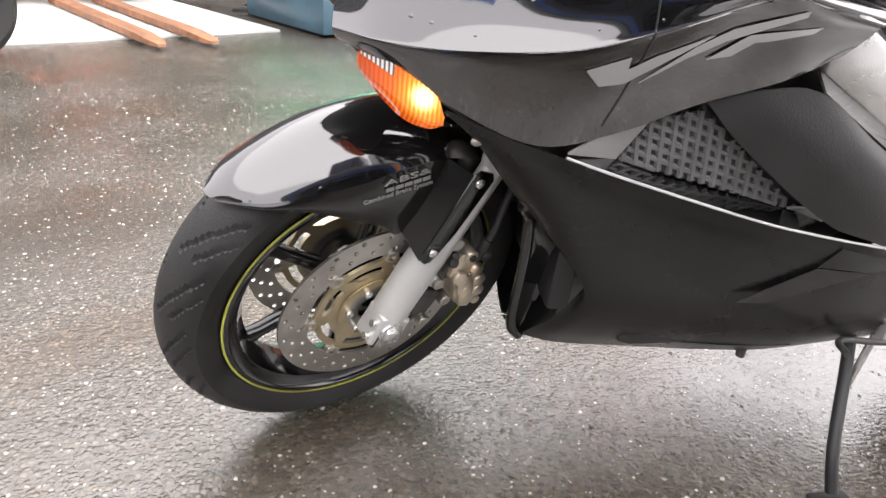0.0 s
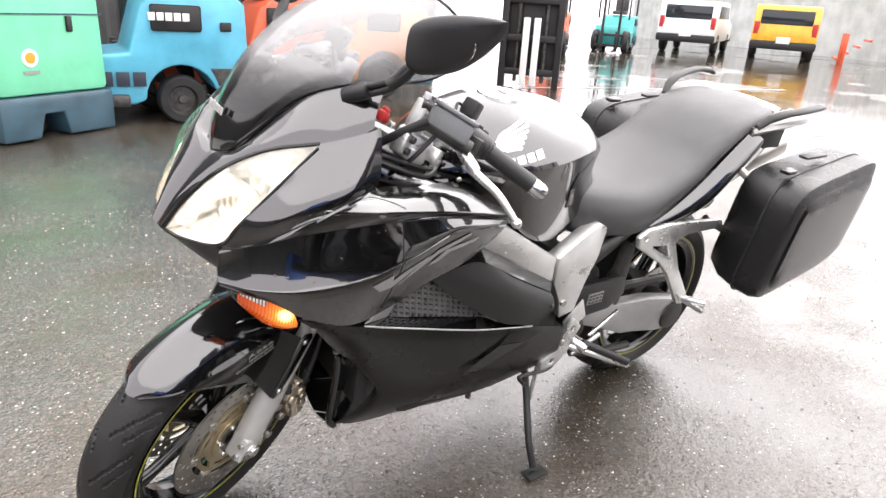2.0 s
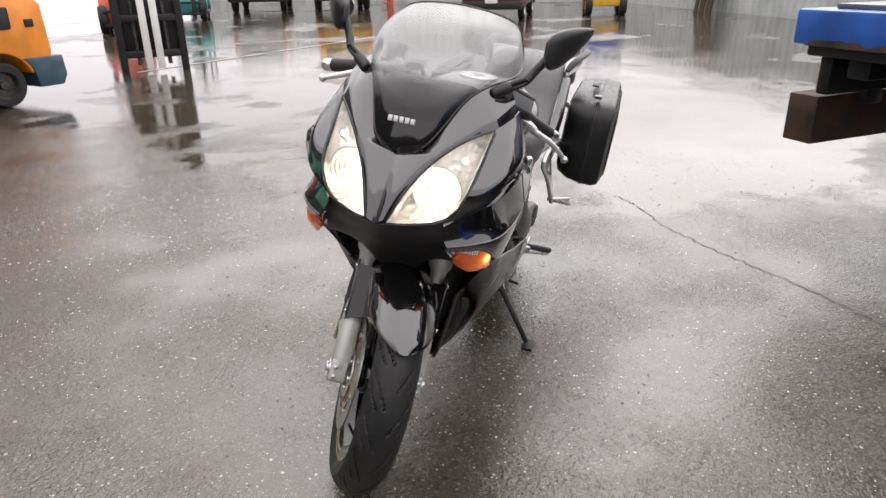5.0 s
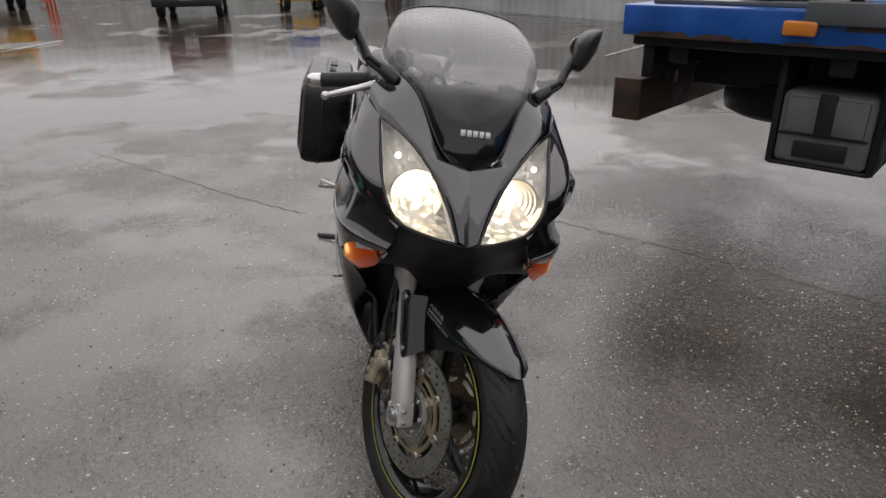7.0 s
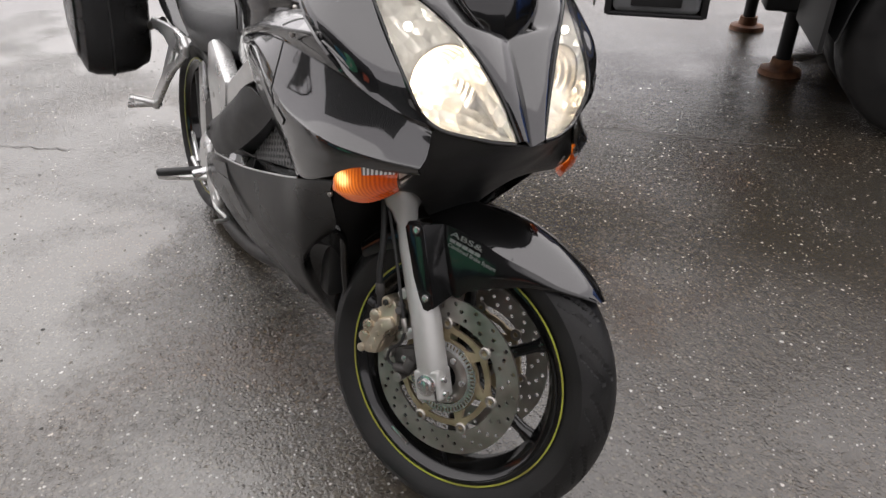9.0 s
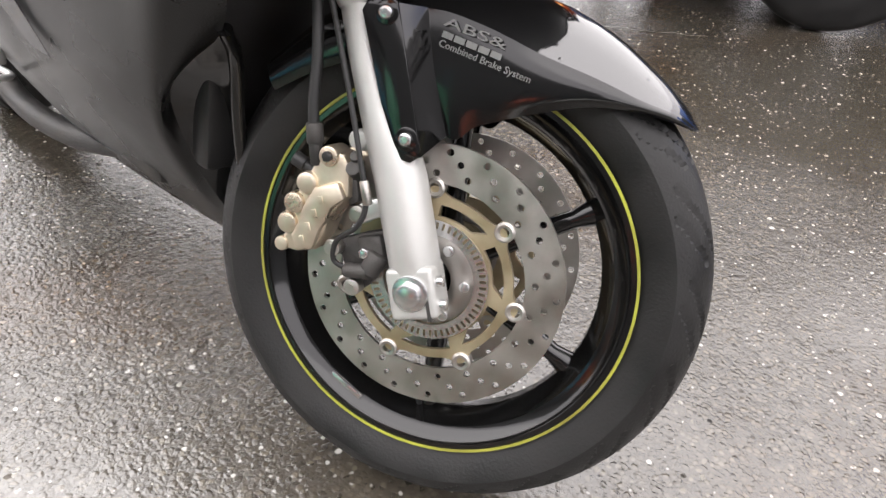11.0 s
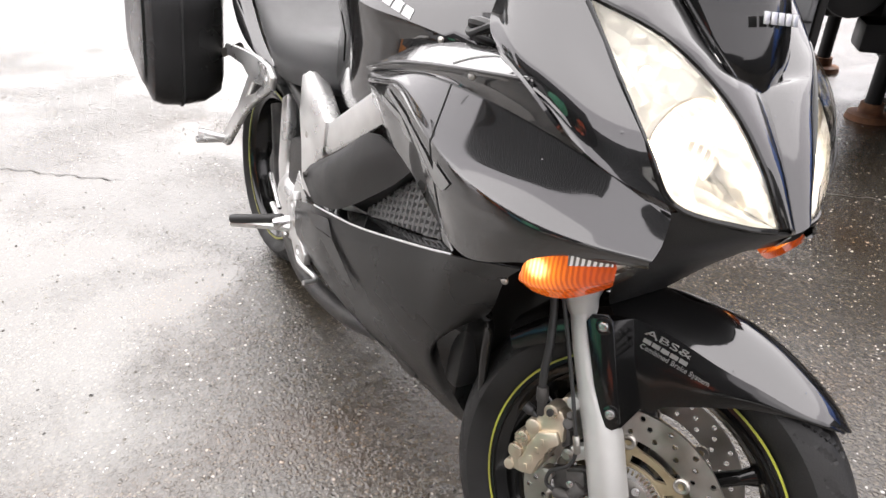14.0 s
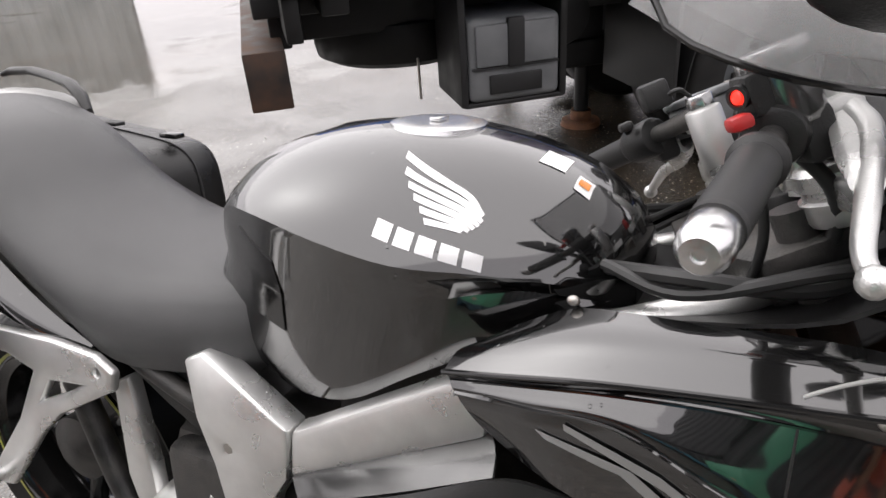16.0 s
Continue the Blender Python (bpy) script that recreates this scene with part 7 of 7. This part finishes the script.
sm = catmull(np.array(secs), 4)
part("seat", loft([[tuple(p) for p in r] for r in sm]), SEAT, bike, "black vinyl two-level seat", 60)

for mirror in SIDES:
    crown = [(0.310, 0.184, 0.700), (0.215, 0.184, 0.746), (0.110, 0.178, 0.808), (0.000, 0.170, 0.888), (-0.110, 0.160, 0.957), (-0.240, 0.132, 0.975), (-0.390, 0.070, 0.950)]
    under = [(0.300, 0.174, 0.688), (0.190, 0.176, 0.700), (0.070, 0.172, 0.730), (-0.050, 0.164, 0.786), (-0.165, 0.152, 0.838), (-0.290, 0.125, 0.868), (-0.420, 0.070, 0.878)]
    rows = []
    for k, (p, q) in enumerate(zip(crown, under)):
        p, q = np.array(p), np.array(q)
        w = (0.1, 0.7, 1.0, 1.0, 0.9, 0.6, 0.3)[k]
        rows.append([p, p + np.array((-0.006, 0.022, -0.014)) * w, p + np.array((-0.016, 0.036, -0.044)) * w, p + (q - p) * 0.8 + np.array((0, 0.020, 0)) * w, q])
    part("tail_cowl", shell(rows, 0.004, 5, 5, mirror), PAINT, bike, "glossy black tail fairing")
    part("side_cover", mir(plate([(0.475, 0.700), (0.430, 0.712), (0.350, 0.690), (0.310, 0.690), (0.300, 0.675), (0.400, 0.610), (0.470, 0.570), (0.492, 0.620)], 0.135, 0.150, 0.004), mirror), BLACK, bike, "matt black side cover")
    rail = part("grab_rail", mir(loft([[(x, y + w * math.cos(q), z + h * math.sin(q)) for q in [2 * math.pi * k / 16 for k in range(16)]] for x, y, z, w, h in ((-0.085, 0.172, 0.955, 0.010, 0.010), (-0.115, 0.184, 0.985, 0.015, 0.012), (-0.170, 0.203, 1.006, 0.017, 0.010), (-0.240, 0.216, 1.016, 0.017, 0.009), (-0.310, 0.220, 1.024, 0.016, 0.009), (-0.360, 0.208, 1.022, 0.014, 0.009), (-0.372, 0.196, 1.016, 0.007, 0.006))]), mirror), BLACK, bike, "black pillion grab rail on a silver casting")
    part("rail_casting", mir(loft([[(x, y0 + (y1 - y0) * a, z + dz) for a, dz in ((0, 0), (0.15, 0.010), (0.85, 0.010), (1, 0.0), (0.85, -0.012), (0.15, -0.012))] for x, y0, y1, z in ((-0.075, 0.140, 0.178, 0.942), (-0.12, 0.135, 0.205, 0.960), (-0.20, 0.130, 0.222, 0.974), (-0.28, 0.120, 0.222, 0.980), (-0.34, 0.110, 0.205, 0.980), (-0.37, 0.100, 0.160, 0.976))]), mirror), SWING, rail, "grey grab rail casting")
    part("rail_foot", mir(loft([[(x, y + w * a, z) for a, z in ((0, 0.90), (0.3, 0.885), (1, 0.90), (1, 0.955), (0, 0.955))] for x, y, w in ((-0.075, 0.150, 0.02), (-0.12, 0.145, 0.05), (-0.20, 0.140, 0.06), (-0.25, 0.140, 0.03))]), mirror), BLACK, rail)
rows = [[(-0.235, -0.13, 0.990), (-0.235, 0, 0.998), (-0.235, 0.13, 0.990)], [(-0.33, -0.10, 0.985), (-0.33, 0, 0.990), (-0.33, 0.10, 0.985)], [(-0.425, -0.05, 0.950), (-0.43, 0, 0.955), (-0.425, 0.05, 0.950)]]
part("tail_top", shell(rows, 0.02, 5, 5, inside=(-0.3, 0, 0.5)), ALU, bike, "silver tail carrier plate")
part("tail_light", box((0.05, 0.16, 0.05), 0.015, (-0.415, 0, 0.912)), REDP, bike)
part("rear_mudguard", box((0.20, 0.16, 0.10), 0.02, (-0.33, 0, 0.82)), BLACK, bike)
part("underseat_tray", box((0.56, 0.24, 0.12), 0.03, (0.16, 0, 0.72)), BLACK, bike)
for s in (1, -1):
    part("silencer", tube([(0.05, s * 0.085, 0.70), (-0.15, s * 0.085, 0.79), (-0.40, s * 0.085, 0.86)], 0.05, 18), STEEL, bike, "silver underseat silencer")

# -- panniers --
for mirror in SIDES:
    def sec(y, x0, x1, z0, z1, r=6.5, n=48):
        cx, cz, hx, hz = (x0 + x1) / 2, (z0 + z1) / 2, (x1 - x0) / 2, (z1 - z0) / 2
        out = []
        for k in range(n):
            q = 2 * math.pi * (k + 0.5) / n
            c, s_ = math.cos(q), math.sin(q)
            fx, fz = abs(c) ** (2 / r) * (1 if c > 0 else -1), abs(s_) ** (2 / r) * (1 if s_ > 0 else -1)
            # the front edge runs down and back, the lower rear corner is cut away
            x = cx + hx * fx
            z = cz + hz * fz
            # the lid turns inwards towards the tail
            out.append((x - 0.10 * (z - cz), y - 0.05 * max(0.0, -x) * (y - 0.205) / 0.22, z - 0.010 - 0.10 * (x - cx)))
        return out
    inner = [sec(0.214, -0.45, -0.030, 0.590, 0.872), sec(0.226, -0.465, -0.004, 0.566, 0.888), sec(0.272, -0.476, 0.020, 0.545, 0.896), sec(0.335, -0.482, 0.032, 0.537, 0.900)]
    outer_ = [sec(0.338, -0.482, 0.032, 0.537, 0.900), sec(0.385, -0.480, 0.033, 0.538, 0.900), sec(0.408, -0.470, 0.025, 0.546, 0.898), sec(0.420, -0.445, 0.002, 0.570, 0.876), sec(0.427, -0.39, -0.05, 0.620, 0.825)]
    pan = part("pannier", mir(loft(inner), mirror), TEXB, bike, "black grained plastic pannier")
    part("pannier_lid", mir(loft(outer_), mirror), TEXB, pan)
    part("seam", mir(loft([sec(0.334, -0.485, 0.035, 0.534, 0.903), sec(0.339, -0.485, 0.035, 0.534, 0.903)]), mirror), BLACK, pan)
    part("lid_inlay", mir(loft([sec(0.412, -0.45, 0.004, 0.566, 0.880), sec(0.4285, -0.43, -0.012, 0.584, 0.862), sec(0.432, -0.39, -0.05, 0.62, 0.828)]), mirror), TEXB, pan, "smooth black lid inlay")

    part("handle", mir(box((0.12, 0.030, 0.009), 0.004, (-0.22, 0.300, 0.908)), mirror), BLACK, pan)
    part("latch", mir(box((0.05, 0.03, 0.012), 0.004, (-0.04, 0.330, 0.888)), mirror), GLOSSB, pan)
    part("pannier_mount", mir(rod((-0.02, 0.17, 0.86), (-0.05, 0.225, 0.82), 0.012), mirror), STEEL, pan)
    part("pannier_mount", mir(rod((0.05, 0.19, 0.69), (-0.01, 0.22, 0.66), 0.012), mirror), STEEL, pan)

# -- rear wheel and swingarm --
WR = Matrix.Translation((0.005, 0, 0.328))
rear = part("rear_wheel", at(rim_mesh(0.221, 0.072), WR), GLOSSB, bike, "gloss black rear wheel rim")
part("tyre", at(tyre_mesh(0.316, 0.090, 0.226, 0.062), WR), RUBBER, rear, "wide black rear tyre", 24)
for k in range(5):
    part("spoke", at(spoke_mesh(0.05, 0.192, 2 * math.pi * k / 5 + 0.6, 0.05, 0.030, 0.05), WR), GLOSSB, rear)
for s in (1, -1):
    part("rim_tape", at(lathe([(0.2265, s * 0.0730), (0.2325, s * 0.0730), (0.2325, s * 0.0742), (0.2265, s * 0.0742)], 80), WR), TAPE, rear)
part("hub", at(lathe([(0.0, 0.06), (0.07, 0.06), (0.07, -0.05), (0.03, -0.07), (0.0, -0.07)], 32, False), WR), DARKM, rear)
part("rear_disc", at(disc_mesh(0.085, 0.128, 0.082, 0.005, 30), WR), STEEL, rear, "drilled steel rear disc", 60)
arm = [(0.470, 0.430), (0.445, 0.385), (0.345, 0.345), (0.250, 0.302), (0.185, 0.292), (0.060, 0.262), (0.000, 0.258), (-0.050, 0.285), (-0.062, 0.325), (-0.040, 0.365), (0.030, 0.385), (0.145, 0.412), (0.322, 0.428), (0.345, 0.462), (0.500, 0.480)]
swing = part("swingarm", plate(arm, 0.120, 0.168, 0.014), SWING, bike, "grey cast single-sided swingarm")
part("hub_carrier", rod((0.005, 0.070, 0.318), (0.005, 0.178, 0.318), 0.052, 28, 0.008), DARKM, swing)
part("pivot_shaft", rod((0.50, -0.13, 0.42), (0.50, 0.16, 0.42), 0.03), DARKM, swing)
cover = part("sprocket_cover", plate([(0.545, 0.500), (0.530, 0.535), (0.320, 0.535), (0.305, 0.470), (0.360, 0.430), (0.520, 0.425)], 0.150, 0.172, 0.006), BLACK, bike, "matt black sprocket cover with a printed label")
part("label_plate", box((0.062, 0.002, 0.036), 0.0005, (0.440, 0.1735, 0.486)), DECALG, cover)
for r in range(3):
    for c in range(4):
        part("printed_bar", box((0.011 - 0.003 * ((r + c) % 2), 0.001, 0.005), 0, (0.418 + 0.0145 * c, 0.1755, 0.475 + 0.011 * r)), DARKM, cover)
part("chain_guard", tube([(0.40, 0.12, 0.47), (0.20, 0.12, 0.45), (0.0, 0.12, 0.44)], 0.014, 8), BLACK, bike)
part("rear_hugger", shell([[(0.335 * math.cos(a), y, 0.318 + 0.335 * math.sin(a)) for y in (-0.085, -0.05, 0, 0.05, 0.085)] for a in np.linspace(0.3, 1.5, 5)], 0.004, 4, 3, inside=(0, 0, 0.318)), BLACK, bike)
part("centre_stand", tube([(0.42, 0.13, 0.26), (0.30, 0.14, 0.235), (0.16, 0.145, 0.225)], 0.013, 10), DARKM, bike)
part("exhaust_pipe", tube([(0.95, -0.10, 0.28), (0.70, -0.13, 0.215), (0.45, -0.14, 0.215), (0.25, -0.12, 0.32), (0.12, -0.10, 0.55)], 0.022, 14), DARKM, bike, "heat-browned exhaust pipe")

# side stand, down on the ground to the left
BI = bike.matrix_world.inverted()
foot = BI @ Vector((0.700, 0.405, 0.008))
part("side_stand", join(tube([(0.640, 0.150, 0.300), (0.650, 0.190, 0.240), foot + Vector((-0.006, -0.05, 0.075)), foot + Vector((0.0, -0.004, 0.010))], 0.010, 12), at(box((0.07, 0.042, 0.008), 0.003), BI @ Matrix.Translation((0.700, 0.410, 0.006)))), DARKB, bike, "black steel side stand resting on the asphalt")
part("stand_spring", tube([(0.60, 0.165, 0.295), (0.640, 0.20, 0.20)], 0.006, 8), STEEL, bike)
part("drain_bolt", rod((0.78, 0.10, 0.212), (0.78, 0.10, 0.192), 0.008), DARKM, bike)

# -- instruments and cables behind the screen --
part("dash", join(box((0.09, 0.26, 0.09), 0.03, (1.255, 0, 1.045)), box((0.10, 0.30, 0.03), 0.012, (1.290, 0, 1.010))), BLACK, bike, "black instrument pod")
part("warning_lamp", at(rod((-0.060, -0.178, 0.868), (-0.067, -0.181, 0.870), 0.006, 16, 0.002), BARS), WARN, bike, "lit red lamp")
part("alarm_box", at(box((0.020, 0.034, 0.034), 0.004, (-0.050, -0.172, 0.866)), BARS), BLACK, bike, "small black alarm box")
part("lamp_bezel", at(lathe([(0.0068, -0.002), (0.0095, -0.002), (0.0095, 0.003), (0.0068, 0.003)], 20), BARS @ frame_of((-0.064, -0.180, 0.869), (0, 0, 1), (-0.86, -0.5, 0.1))), BLACK, bike)
part("cockpit_liner", shell([[(1.30, -0.20, 1.03), (1.30, 0, 0.98), (1.30, 0.20, 1.03)], [(1.22, -0.18, 0.94), (1.20, 0, 0.90), (1.22, 0.18, 0.94)], [(1.08, -0.16, 0.90), (1.06, 0, 0.86), (1.08, 0.16, 0.90)], [(0.99, -0.15, 0.88), (0.97, 0, 0.85), (0.99, 0.15, 0.88)]], 0.004, 4, 4, inside=(1.1, 0, 0.5)), BLACK, bike)
random.seed(4)
for k in range(6):
    s = -1 if k % 2 else 1
    y0 = s * (0.06 + 0.012 * k)
    part("cable", tube([(1.02, y0, 0.90 + 0.006 * k), (1.10, s * 0.17, 0.925 + 0.008 * (k % 4)), (1.20, s * (0.13 + 0.008 * k), 0.95 + 0.01 * (k % 3)), (1.27, s * (0.06 + 0.01 * k), 0.97)], random.choice((0.0045, 0.006, 0.008)), 8), BLACKRUB, bike)
for s in (1, -1):
    part("head_pipe_casting", tube([(1.02, s * 0.13, 0.86), (1.12, s * 0.11, 0.90), (1.20, s * 0.05, 0.93)], 0.018, 14), ALU, bike, "silver frame casting by the steering head")
